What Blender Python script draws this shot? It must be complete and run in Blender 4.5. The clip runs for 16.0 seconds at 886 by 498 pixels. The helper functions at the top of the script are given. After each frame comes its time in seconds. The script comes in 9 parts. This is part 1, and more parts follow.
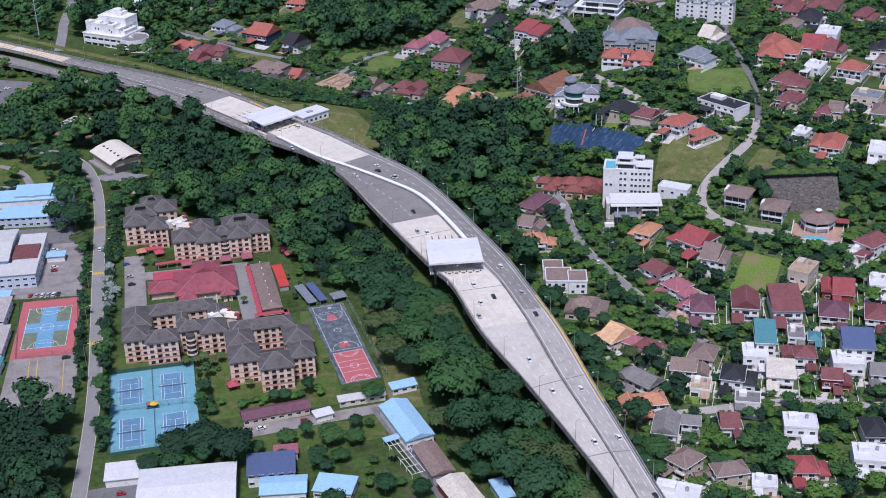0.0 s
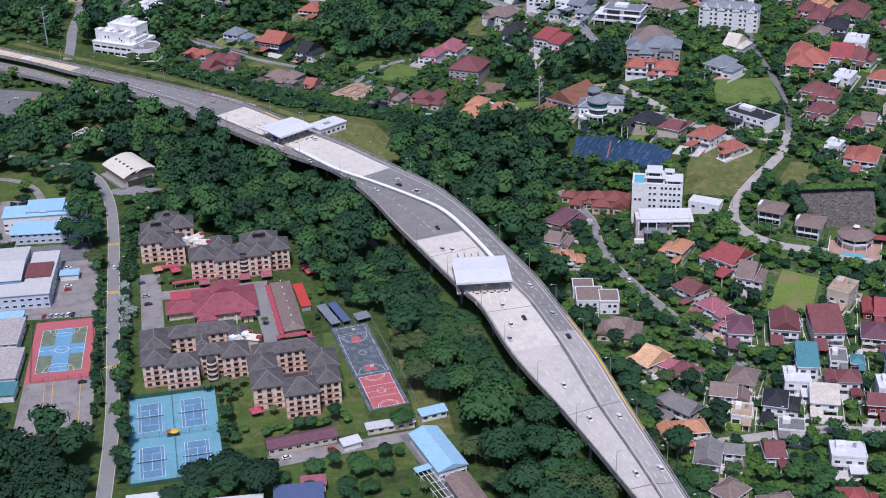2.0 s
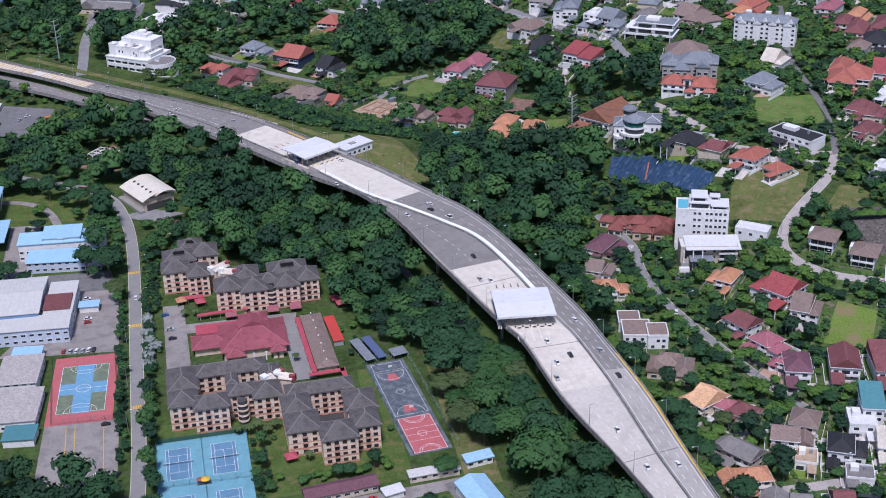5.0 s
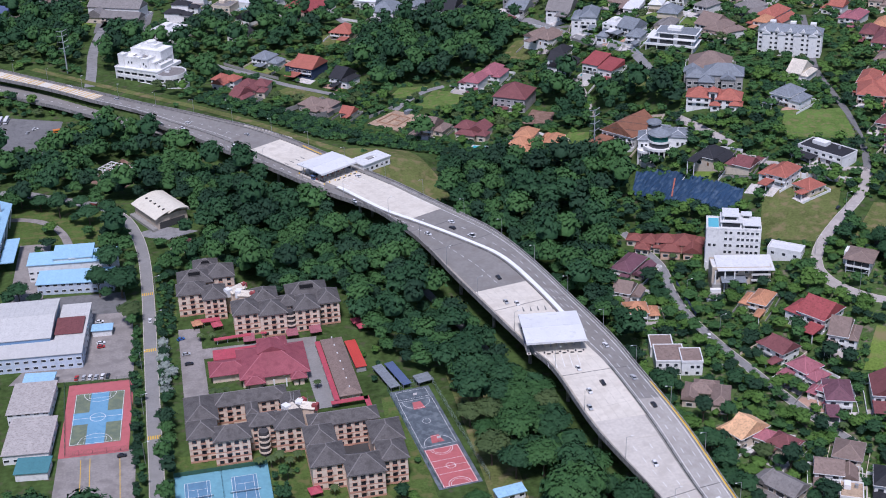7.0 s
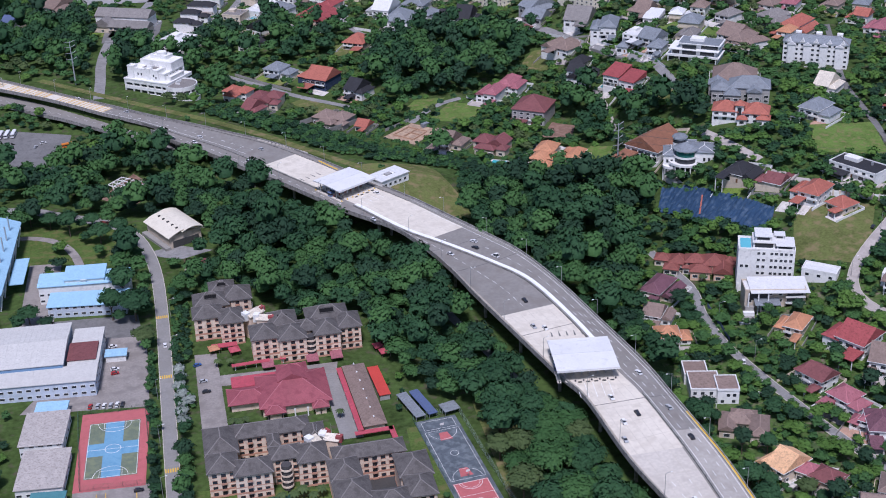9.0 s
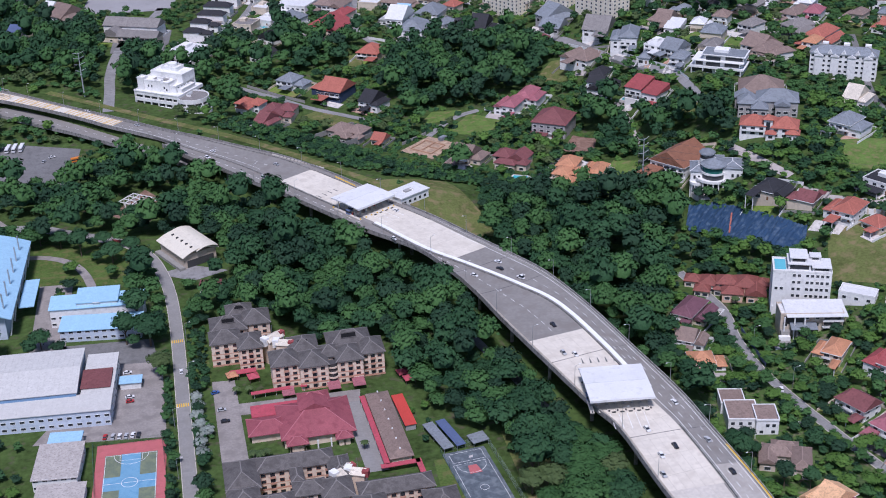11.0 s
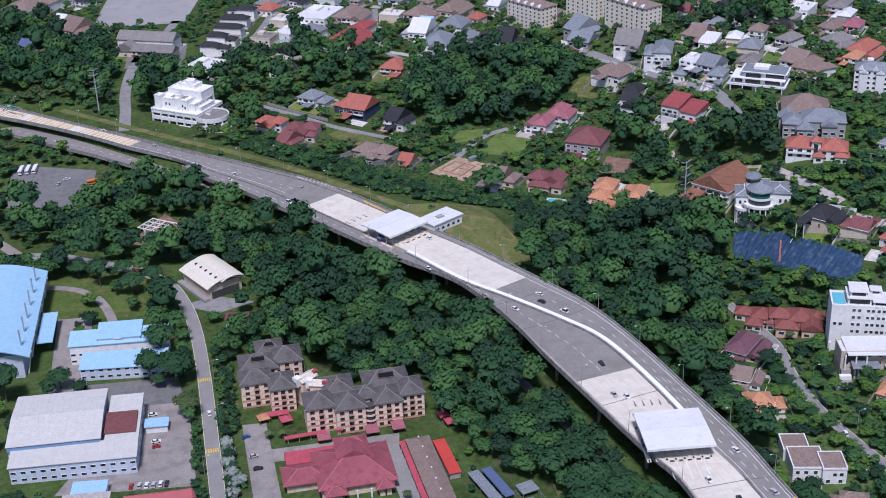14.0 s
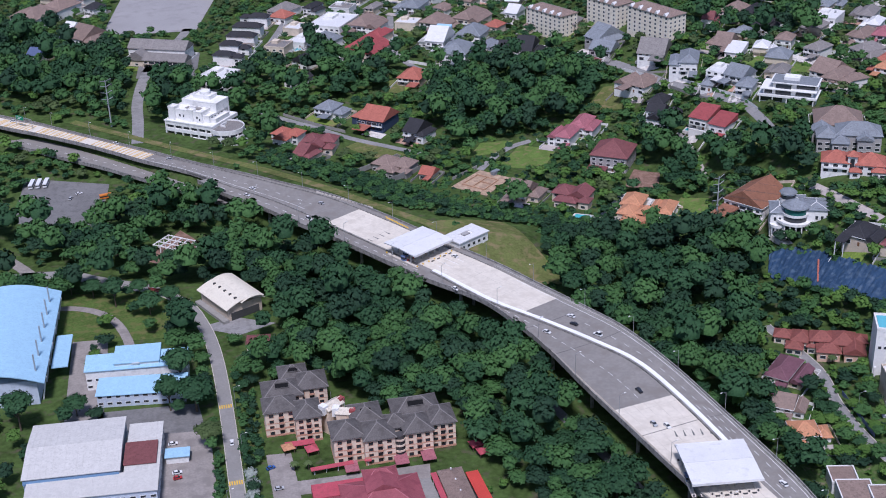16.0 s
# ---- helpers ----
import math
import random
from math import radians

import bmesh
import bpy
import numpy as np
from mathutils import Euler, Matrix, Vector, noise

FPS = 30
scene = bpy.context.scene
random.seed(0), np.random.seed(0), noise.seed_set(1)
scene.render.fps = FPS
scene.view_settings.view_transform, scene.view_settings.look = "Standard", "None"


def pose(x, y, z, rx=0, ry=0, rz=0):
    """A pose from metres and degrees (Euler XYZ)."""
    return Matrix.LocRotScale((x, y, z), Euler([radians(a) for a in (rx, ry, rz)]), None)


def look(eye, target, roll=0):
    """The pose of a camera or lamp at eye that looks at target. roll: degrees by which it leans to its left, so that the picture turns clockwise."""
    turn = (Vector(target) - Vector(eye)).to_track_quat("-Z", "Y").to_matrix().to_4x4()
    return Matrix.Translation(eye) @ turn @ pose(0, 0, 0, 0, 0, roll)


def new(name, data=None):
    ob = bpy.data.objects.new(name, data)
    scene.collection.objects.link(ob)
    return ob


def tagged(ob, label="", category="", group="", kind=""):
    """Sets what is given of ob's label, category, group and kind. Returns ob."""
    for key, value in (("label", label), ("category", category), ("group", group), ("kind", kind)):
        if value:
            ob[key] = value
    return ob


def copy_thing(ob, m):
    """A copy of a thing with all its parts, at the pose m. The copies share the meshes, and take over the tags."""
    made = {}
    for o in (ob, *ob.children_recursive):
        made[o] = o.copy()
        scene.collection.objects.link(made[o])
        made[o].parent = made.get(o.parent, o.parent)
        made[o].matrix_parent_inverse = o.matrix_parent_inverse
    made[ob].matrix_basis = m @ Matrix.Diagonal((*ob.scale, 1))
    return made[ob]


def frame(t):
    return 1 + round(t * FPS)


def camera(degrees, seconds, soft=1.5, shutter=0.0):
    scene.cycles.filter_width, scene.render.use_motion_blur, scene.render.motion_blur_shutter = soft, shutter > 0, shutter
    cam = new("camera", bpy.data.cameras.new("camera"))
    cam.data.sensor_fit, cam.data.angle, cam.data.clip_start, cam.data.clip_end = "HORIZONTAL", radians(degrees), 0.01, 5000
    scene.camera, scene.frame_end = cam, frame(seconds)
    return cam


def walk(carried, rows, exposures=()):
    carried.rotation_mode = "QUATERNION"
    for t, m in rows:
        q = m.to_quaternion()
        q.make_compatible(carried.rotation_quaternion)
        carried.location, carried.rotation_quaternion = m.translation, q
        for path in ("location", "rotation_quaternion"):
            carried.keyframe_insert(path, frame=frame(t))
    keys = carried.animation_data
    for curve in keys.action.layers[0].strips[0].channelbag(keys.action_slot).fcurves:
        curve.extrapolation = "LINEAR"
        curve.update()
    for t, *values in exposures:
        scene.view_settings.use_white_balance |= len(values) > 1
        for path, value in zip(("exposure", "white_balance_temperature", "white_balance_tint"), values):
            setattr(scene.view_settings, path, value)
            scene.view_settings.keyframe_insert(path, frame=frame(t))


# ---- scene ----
cam = camera(36.40, 16.0, soft=1.0)
PATH = [
    (0.0, 45.74, -583.13, 346.64, -11.401, -26.480, -1.689),
    (0.5, 43.32, -576.33, 346.24, -11.414, -26.472, -1.701),
    (1.0, 40.98, -569.54, 345.88, -11.427, -26.464, -1.714),
    (1.5, 38.71, -562.77, 345.58, -11.439, -26.456, -1.726),
    (2.0, 36.50, -556.01, 345.32, -11.450, -26.448, -1.738),
    (2.5, 34.36, -549.26, 345.11, -11.460, -26.440, -1.750),
    (3.0, 32.28, -542.52, 344.95, -11.470, -26.432, -1.762),
    (3.5, 30.24, -535.79, 344.81, -11.479, -26.424, -1.774),
    (4.0, 28.26, -529.06, 344.71, -11.488, -26.416, -1.785),
    (4.8, 25.18, -518.31, 344.62, -11.499, -26.403, -1.804),
    (5.6, 22.20, -507.56, 344.58, -11.510, -26.390, -1.822),
    (6.5, 18.93, -495.47, 344.60, -11.519, -26.375, -1.842),
    (7.0, 17.15, -488.75, 344.63, -11.523, -26.367, -1.853),
    (7.5, 15.39, -482.02, 344.67, -11.527, -26.359, -1.864),
    (8.0, 13.65, -475.29, 344.71, -11.530, -26.351, -1.875),
    (8.5, 11.91, -468.56, 344.76, -11.532, -26.343, -1.886),
    (9.0, 10.18, -461.81, 344.80, -11.533, -26.335, -1.897),
    (9.8, 7.41, -451.00, 344.86, -11.534, -26.322, -1.914),
    (10.6, 4.63, -440.16, 344.88, -11.533, -26.309, -1.930),
    (11.5, 1.46, -427.92, 344.86, -11.530, -26.294, -1.949),
    (12.0, -0.33, -421.09, 344.82, -11.528, -26.286, -1.959),
    (12.5, -2.14, -414.25, 344.75, -11.524, -26.278, -1.969),
    (13.0, -3.98, -407.39, 344.65, -11.520, -26.270, -1.979),
    (13.5, -5.85, -400.51, 344.52, -11.515, -26.262, -1.989),
    (14.0, -7.77, -393.61, 344.35, -11.510, -26.254, -1.999),
    (14.5, -9.72, -386.68, 344.13, -11.504, -26.245, -2.008),
    (15.0, -11.72, -379.73, 343.88, -11.497, -26.237, -2.018),
    (15.5, -13.77, -372.75, 343.57, -11.490, -26.229, -2.027),
    (16.0, -15.88, -365.74, 343.22, -11.481, -26.221, -2.036),
]
walk(cam, [(t, pose(x, y, z, 90 + pitch, 0, yaw) @ pose(0, 0, 0, 0, 0, roll)) for t, x, y, z, yaw, pitch, roll in PATH],
     exposures=[(0.0, 0.0, 5640, 23), (16.0, 0.0, 5640, 23)])

# ---- light ----
world = bpy.data.worlds.new("sky")
scene.world = world
world.use_nodes = True
wn = world.node_tree.nodes
sky = wn.new("ShaderNodeTexSky")
sky.sky_type = 'NISHITA'
sky.sun_disc = False
sky.sun_elevation = radians(61.5)
sky.sun_rotation = radians(195)
sky.air_density, sky.dust_density, sky.altitude = 1.0, 1.2, 100
wn["Background"].inputs[1].default_value = 0.096
world.node_tree.links.new(sky.outputs[0], wn["Background"].inputs[0])
sun_data = bpy.data.lights.new("sun", 'SUN')
sun_data.energy, sun_data.angle, sun_data.color = 3.7, radians(9), (1.0, 0.955, 0.90)
sun = new("sun", sun_data)
sun.matrix_world = look((-246, -919, 1754), (0, 0, 0))
scene.view_settings.exposure = 0.0

# ---- materials ----
MATS = {}


def mat(name, col, rough=0.8, var=0.25, scale=0.08, fine=1.6, bump=0.0, metal=0.0, rand=0.0, spec=0.3, stain=None, stain_at=0.6):
    """A surface with two scales of variation and, where asked for, stains and a value that changes from piece to piece."""
    if name in MATS:
        return MATS[name]
    m = bpy.data.materials.new(name)
    m.use_nodes = True
    t = m.node_tree
    n, l = t.nodes, t.links
    b = n["Principled BSDF"]
    b.inputs["Roughness"].default_value = rough
    b.inputs["Metallic"].default_value = metal
    b.inputs["Specular IOR Level"].default_value = spec
    co = n.new("ShaderNodeTexCoord")
    big, small = n.new("ShaderNodeTexNoise"), n.new("ShaderNodeTexNoise")
    big.inputs["Scale"].default_value, big.inputs["Detail"].default_value = scale, 4
    small.inputs["Scale"].default_value, small.inputs["Detail"].default_value = fine, 3
    l.new(co.outputs["Object"], big.inputs["Vector"])
    l.new(co.outputs["Object"], small.inputs["Vector"])
    add = n.new("ShaderNodeMath")
    add.operation = 'ADD'
    l.new(big.outputs["Fac"], add.inputs[0])
    l.new(small.outputs["Fac"], add.inputs[1])
    last = add.outputs[0]
    if rand:
        info = n.new("ShaderNodeObjectInfo")
        r = n.new("ShaderNodeMath")
        r.operation, r.inputs[1].default_value = 'MULTIPLY_ADD', rand
        l.new(info.outputs["Random"], r.inputs[0])
        l.new(last, r.inputs[2])
        last = r.outputs[0]
    rng = n.new("ShaderNodeMapRange")
    rng.inputs["From Min"].default_value, rng.inputs["From Max"].default_value = 0.65, 1.35 + rand
    rng.inputs["To Min"].default_value, rng.inputs["To Max"].default_value = 1 - var, 1 + var
    l.new(last, rng.inputs["Value"])
    mul = n.new("ShaderNodeVectorMath")
    mul.operation = 'SCALE'
    mul.inputs[0].default_value = col
    l.new(rng.outputs[0], mul.inputs["Scale"])
    out = mul.outputs[0]
    if stain:
        sn = n.new("ShaderNodeTexNoise")
        sn.inputs["Scale"].default_value, sn.inputs["Detail"].default_value = scale * 3.1, 5
        l.new(co.outputs["Object"], sn.inputs["Vector"])
        sr = n.new("ShaderNodeMapRange")
        sr.inputs["From Min"].default_value, sr.inputs["From Max"].default_value = stain_at - 0.1, stain_at + 0.06
        l.new(sn.outputs["Fac"], sr.inputs["Value"])
        mix = n.new("ShaderNodeMix")
        mix.data_type = 'RGBA'
        l.new(sr.outputs[0], mix.inputs["Factor"])
        l.new(out, mix.inputs["A"])
        mix.inputs["B"].default_value = (*stain, 1)
        out = mix.outputs["Result"]
    l.new(out, b.inputs["Base Color"])
    if bump:
        bp = n.new("ShaderNodeBump")
        bp.inputs["Strength"].default_value, bp.inputs["Distance"].default_value = bump, 0.3
        l.new(small.outputs["Fac"], bp.inputs["Height"])
        l.new(bp.outputs[0], b.inputs["Normal"])
    MATS[name] = m
    return m


def leaf_mat(name, dark, light, rand=0.35):
    """Foliage: a tone for each crown, a tone for each spray, and leaf clusters with relief down to a hand's width."""
    m = bpy.data.materials.new(name)
    m.use_nodes = True
    t = m.node_tree
    n, l = t.nodes, t.links
    b = n["Principled BSDF"]
    b.inputs["Roughness"].default_value = 0.7
    b.inputs["Specular IOR Level"].default_value = 0.14
    geo, info = n.new("ShaderNodeNewGeometry"), n.new("ShaderNodeObjectInfo")

    def noise_at(scale, detail, rough=0.5):
        ns = n.new("ShaderNodeTexNoise")
        ns.inputs["Scale"].default_value, ns.inputs["Detail"].default_value, ns.inputs["Roughness"].default_value = scale, detail, rough
        l.new(geo.outputs["Position"], ns.inputs["Vector"])
        return ns.outputs["Fac"]

    def plus(value, times, to):
        a = n.new("ShaderNodeMath")
        a.operation, a.inputs[1].default_value = 'MULTIPLY_ADD', times
        l.new(value, a.inputs[0])
        if to is None:
            a.inputs[2].default_value = 0.0
        else:
            l.new(to, a.inputs[2])
        return a.outputs[0]

    cell = n.new("ShaderNodeTexVoronoi")
    cell.voronoi_dimensions = '2D'
    cell.inputs["Scale"].default_value = 0.085
    l.new(geo.outputs["Position"], cell.inputs["Vector"])
    tone = n.new("ShaderNodeSeparateColor")
    l.new(cell.outputs["Color"], tone.inputs[0])
    fine = noise_at(0.95, 5, 0.68)
    v = plus(noise_at(0.045, 3), 0.75, None)
    v = plus(tone.outputs[0], 0.26, v)
    v = plus(geo.outputs["Random Per Island"], 0.08, v)
    v = plus(info.outputs["Random"], rand, v)
    v = plus(fine, 1.25, v)
    rg = n.new("ShaderNodeMapRange")
    rg.inputs["From Min"].default_value, rg.inputs["From Max"].default_value = 0.82, 1.56 + rand
    l.new(v, rg.inputs["Value"])
    mx = n.new("ShaderNodeMix")
    mx.data_type = 'RGBA'
    mx.inputs["A"].default_value, mx.inputs["B"].default_value = (*dark, 1), (*light, 1)
    l.new(rg.outputs[0], mx.inputs["Factor"])
    l.new(mx.outputs["Result"], b.inputs["Base Color"])
    bp = n.new("ShaderNodeBump")
    bp.inputs["Strength"].default_value, bp.inputs["Distance"].default_value = 0.5, 0.8
    l.new(fine, bp.inputs["Height"])
    l.new(bp.outputs[0], b.inputs["Normal"])
    MATS[name] = m
    return m


ROOF = dict(red=(0.30, 0.07, 0.07), maroon=(0.19, 0.07, 0.07), orange=(0.46, 0.22, 0.12), brown=(0.225, 0.165, 0.138), grey=(0.21, 0.195, 0.183),
            dark=(0.03, 0.03, 0.034), purple=(0.155, 0.072, 0.09), pink=(0.33, 0.12, 0.14), teal=(0.08, 0.22, 0.24), blue=(0.09, 0.12, 0.22), white=(0.62, 0.62, 0.61),
            cream=(0.62, 0.56, 0.46), tan=(0.42, 0.31, 0.21), concrete=(0.40, 0.365, 0.335), peach=(0.66, 0.40, 0.22), brick=(0.22, 0.075, 0.06), salmon=(0.36, 0.12, 0.085), slate=(0.20, 0.22, 0.24), rust=(0.25, 0.115, 0.07), skyblue=(0.32, 0.52, 0.665), metal=(0.52, 0.51, 0.48))
WALL = dict(pale_cream=(0.72, 0.66, 0.54), white=(0.72, 0.715, 0.69), cream=(0.62, 0.53, 0.42), grey=(0.34, 0.33, 0.32), brick=(0.28, 0.06, 0.05), peach=(0.60, 0.40, 0.29), navy=(0.04, 0.06, 0.11),
            concrete=(0.28, 0.27, 0.25), lightblue=(0.50, 0.56, 0.64), beige=(0.52, 0.44, 0.35))


def roof_mat(c):
    flat = c in ("white", "metal", "skyblue", "teal", "blue")
    return mat("roof_" + c, ROOF[c], rough=0.6 if flat else 0.75, var=0.14 if flat else 0.3, scale=0.3, fine=3.0, bump=0.0 if flat else 0.35, rand=0.25,
               stain=tuple(0.74 * v for v in ROOF[c]) if not flat else tuple(0.88 * v for v in ROOF[c]), stain_at=0.6)


def wall_mat(c):
    return mat("wall_" + c, WALL[c], rough=0.85, var=0.12, scale=0.15, fine=0.9, rand=0.15, stain=tuple(0.8 * v for v in WALL[c]), stain_at=0.64)


GLASS = mat("window_glass", (0.03, 0.035, 0.042), rough=0.12, var=0.3, spec=0.6, rand=0.4)
FRAME = mat("white_paint", (0.72, 0.72, 0.70), rough=0.6, var=0.1)
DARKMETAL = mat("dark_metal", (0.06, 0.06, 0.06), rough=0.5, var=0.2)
STEEL = mat("galvanised_steel", (0.42, 0.43, 0.44), rough=0.45, metal=0.6, var=0.15)
CONC = mat("deck_concrete", (0.52, 0.48, 0.42), rough=0.9, var=0.14, scale=0.05, fine=0.7, stain=(0.47, 0.43, 0.375), stain_at=0.6)
CONC_WORN = mat("worn_deck_concrete", (0.38, 0.355, 0.32), rough=0.9, var=0.14, scale=0.05, fine=0.7, stain=(0.33, 0.305, 0.27), stain_at=0.6)
CONC_PALE = mat("apron_concrete", (0.62, 0.57, 0.485), rough=0.9, var=0.10, scale=0.06, fine=0.5, stain=(0.55, 0.50, 0.42), stain_at=0.6)
CONC_DARK = mat("viaduct_concrete", (0.26, 0.25, 0.235), rough=0.9, var=0.25, scale=0.2, fine=1.2, stain=(0.15, 0.145, 0.135), stain_at=0.58)
DECK_GREY = mat("deck_asphalt", (0.23, 0.217, 0.20), rough=0.9, var=0.14, scale=0.05, fine=0.6, stain=(0.205, 0.188, 0.17), stain_at=0.6)
ASPHALT = mat("asphalt", (0.165, 0.162, 0.158), rough=0.92, var=0.2, scale=0.08, fine=0.8, stain=(0.13, 0.127, 0.123), stain_at=0.62)
WORN = mat("worn_asphalt", (0.245, 0.237, 0.226), rough=0.92, var=0.16, scale=0.06, fine=0.9, stain=(0.23, 0.222, 0.21), stain_at=0.6)
PAVING = mat("yard_concrete", (0.40, 0.36, 0.33), rough=0.92, var=0.2, scale=0.05, fine=0.9, stain=(0.33, 0.30, 0.275), stain_at=0.58)
# stained yard concrete; its darker base colour also carries cloud shade over the west
YARD = mat("stained_yard", (0.27, 0.245, 0.225), rough=0.92, var=0.22, scale=0.05, fine=0.9, stain=(0.21, 0.19, 0.175), stain_at=0.57)
GARDEN = mat("garden_ground", (0.07, 0.115, 0.034), rough=0.95, var=0.4, scale=0.09, fine=0.6, spec=0.05, stain=(0.17, 0.145, 0.105), stain_at=0.64)
GRASS = mat("lawn_grass", (0.075, 0.115, 0.03), rough=0.95, var=0.35, scale=0.07, fine=0.8, spec=0.05, stain=(0.13, 0.13, 0.05), stain_at=0.6)
BRIGHT_GRASS = mat("bright_grass", (0.14, 0.205, 0.042), rough=0.95, var=0.35, scale=0.022, fine=0.9, spec=0.05, stain=(0.21, 0.18, 0.085), stain_at=0.60)
DRY_GRASS = mat("dry_grass", (0.112, 0.13, 0.043), rough=0.95, var=0.35, scale=0.06, fine=0.7, spec=0.05, stain=(0.19, 0.16, 0.08), stain_at=0.6)
SOIL = mat("ground_cover", (0.055, 0.088, 0.026), rough=0.97, var=0.5, scale=0.06, fine=0.35, spec=0.03, stain=(0.09, 0.082, 0.055), stain_at=0.66)
LAWN = mat("plot_grass", (0.105, 0.165, 0.040), rough=0.95, var=0.35, scale=0.09, fine=0.9, spec=0.05, stain=(0.17, 0.165, 0.07), stain_at=0.6)
STREET = mat("street_asphalt", (0.24, 0.235, 0.23), rough=0.92, var=0.2, scale=0.08, fine=0.8, stain=(0.19, 0.185, 0.18), stain_at=0.6)
SITE_EARTH = mat("sandy_earth", (0.40, 0.29, 0.20), rough=0.95, var=0.3, scale=0.12, fine=0.9, bump=0.6, stain=(0.29, 0.20, 0.14), stain_at=0.56)
EARTH = mat("bare_earth", (0.19, 0.115, 0.085), rough=0.95, var=0.3, scale=0.1, fine=0.8, stain=(0.26, 0.17, 0.13), stain_at=0.58)
WHITE_LINE = mat("road_paint_white", (0.72, 0.72, 0.70), rough=0.8, var=0.15)
YELLOW = mat("road_paint_yellow", (0.66, 0.42, 0.05), rough=0.8, var=0.2)
BARK = mat("bark", (0.11, 0.085, 0.06), rough=0.95, var=0.35, scale=1.0, fine=5)
FENCE_GREEN = mat("green_mesh_fence", (0.05, 0.12, 0.08), rough=0.8, var=0.2)
LEAVES = [leaf_mat("leaves_deep", (0.011, 0.038, 0.018), (0.047, 0.112, 0.044)), leaf_mat("leaves_mid", (0.017, 0.052, 0.018), (0.066, 0.148, 0.044)),
          leaf_mat("leaves_bright", (0.032, 0.085, 0.017), (0.118, 0.215, 0.044)), leaf_mat("leaves_dark", (0.009, 0.027, 0.016), (0.034, 0.078, 0.038)),
          leaf_mat("leaves_olive", (0.030, 0.056, 0.020), (0.098, 0.138, 0.050)), leaf_mat("leaves_silver", (0.15, 0.18, 0.16), (0.34, 0.38, 0.34))]


# ---- building blocks ----
class Shape:
    """Collects faces for one mesh."""

    def __init__(self):
        self.v, self.f = [], []

    def poly(self, pts):
        k = len(self.v)
        self.v += [tuple(p) for p in pts]
        self.f.append(tuple(range(k, k + len(pts))))
        return self

    def hexa(self, lo, hi):
        """A solid between two loops of equal length."""
        n, k = len(lo), len(self.v)
        self.v += [tuple(p) for p in lo] + [tuple(p) for p in hi]
        self.f += [tuple(k + i for i in reversed(range(n))), tuple(k + n + i for i in range(n))]
        self.f += [(k + i, k + (i + 1) % n, k + n + (i + 1) % n, k + n + i) for i in range(n)]
        return self

    def box(self, x0, y0, z0, x1, y1, z1):
        r = [(x0, y0), (x1, y0), (x1, y1), (x0, y1)]
        return self.hexa([(x, y, z0) for x, y in r], [(x, y, z1) for x, y in r])

    def tube(self, x, y, z0, z1, r0, r1=None, n=10):
        r1 = r0 if r1 is None else r1
        a = [2 * math.pi * i / n for i in range(n)]
        return self.hexa([(x + r0 * math.cos(t), y + r0 * math.sin(t), z0) for t in a], [(x + r1 * math.cos(t), y + r1 * math.sin(t), z1) for t in a])

    def ring(self, x, y, z0, z1, r0, r1, n=28):
        """A hollow drum between two radii."""
        k = len(self.v)
        for i in range(n):
            c, e = math.cos(2 * math.pi * i / n), math.sin(2 * math.pi * i / n)
            self.v += [(x + r0 * c, y + r0 * e, z0), (x + r1 * c, y + r1 * e, z0), (x + r1 * c, y + r1 * e, z1), (x + r0 * c, y + r0 * e, z1)]
        for i in range(n):
            for j in range(4):
                a, b = 4 * i, 4 * ((i + 1) % n)
                self.f.append((k + a + j, k + a + (j + 1) % 4, k + b + (j + 1) % 4, k + b + j))
        return self

    def beam(self, p, q, w, h=None):
        """A bar of rectangular section from p to q."""
        h = w if h is None else h
        p, q = Vector(p), Vector(q)
        d = (q - p).normalized()
        s = d.cross(Vector((0, 0, 1)))
        s = Vector((1, 0, 0)) if s.length < 1e-4 else s.normalized()
        u = s.cross(d)
        c = [s * (a * w / 2) + u * (e * h / 2) for a, e in ((-1, -1), (1, -1), (1, 1), (-1, 1))]
        return self.hexa([p + o for o in c], [q + o for o in c])

    def mesh(self, name, material, smooth=False):
        me = bpy.data.meshes.new(name)
        me.from_pydata(self.v, [], self.f)
        me.update()
        if smooth:
            me.polygons.foreach_set("use_smooth", [True] * len(me.polygons))
        for m in (material if isinstance(material, (list, tuple)) else [material]):
            me.materials.append(m)
        return me


def part(name, shape, material, parent, label="", at=None, smooth=False):
    me = shape if isinstance(shape, bpy.types.Mesh) else shape.mesh(name, material, smooth)
    ob = new(name, me)
    ob.parent = parent
    if at is not None:
        ob.matrix_basis = at
    if label:
        tagged(ob, label)
    return ob


def thing(name, m, label, category, group="", kind=""):
    ob = new(name)
    ob.empty_display_size = 0.5
    ob.matrix_basis = m
    return tagged(ob, label, category, group, kind)


def solid(name, shape, material, label, category, kind="", group="", smooth=False):
    return tagged(new(name, shape.mesh(name, material, smooth)), label, category, group, kind)


# ---- ground ----
def smooth_step(x):
    x = np.clip(x, 0, 1)
    return x * x * (3 - 2 * x)


def ground_z(x, y):
    """Height of the land: flat in the west, a hill in the east, a rise in the north, a bank beside the highway."""
    e = smooth_step((x - 270) / 90)
    a, d = (x - 141) * -0.63 + (y - 261) * 0.777, (x - 141) * 0.777 + (y - 261) * 0.63
    bank = 12.0 * smooth_step((a + 10) / 40) * smooth_step((d + 20) / 14) * (1 - smooth_step((d - 30) / 60))
    return 34 * np.clip((y + 80) / 330, 0, 1) * e + 14 * smooth_step((y - 430) / 220) * (1 - e) + bank * (1 - smooth_step((y - 430) / 220))


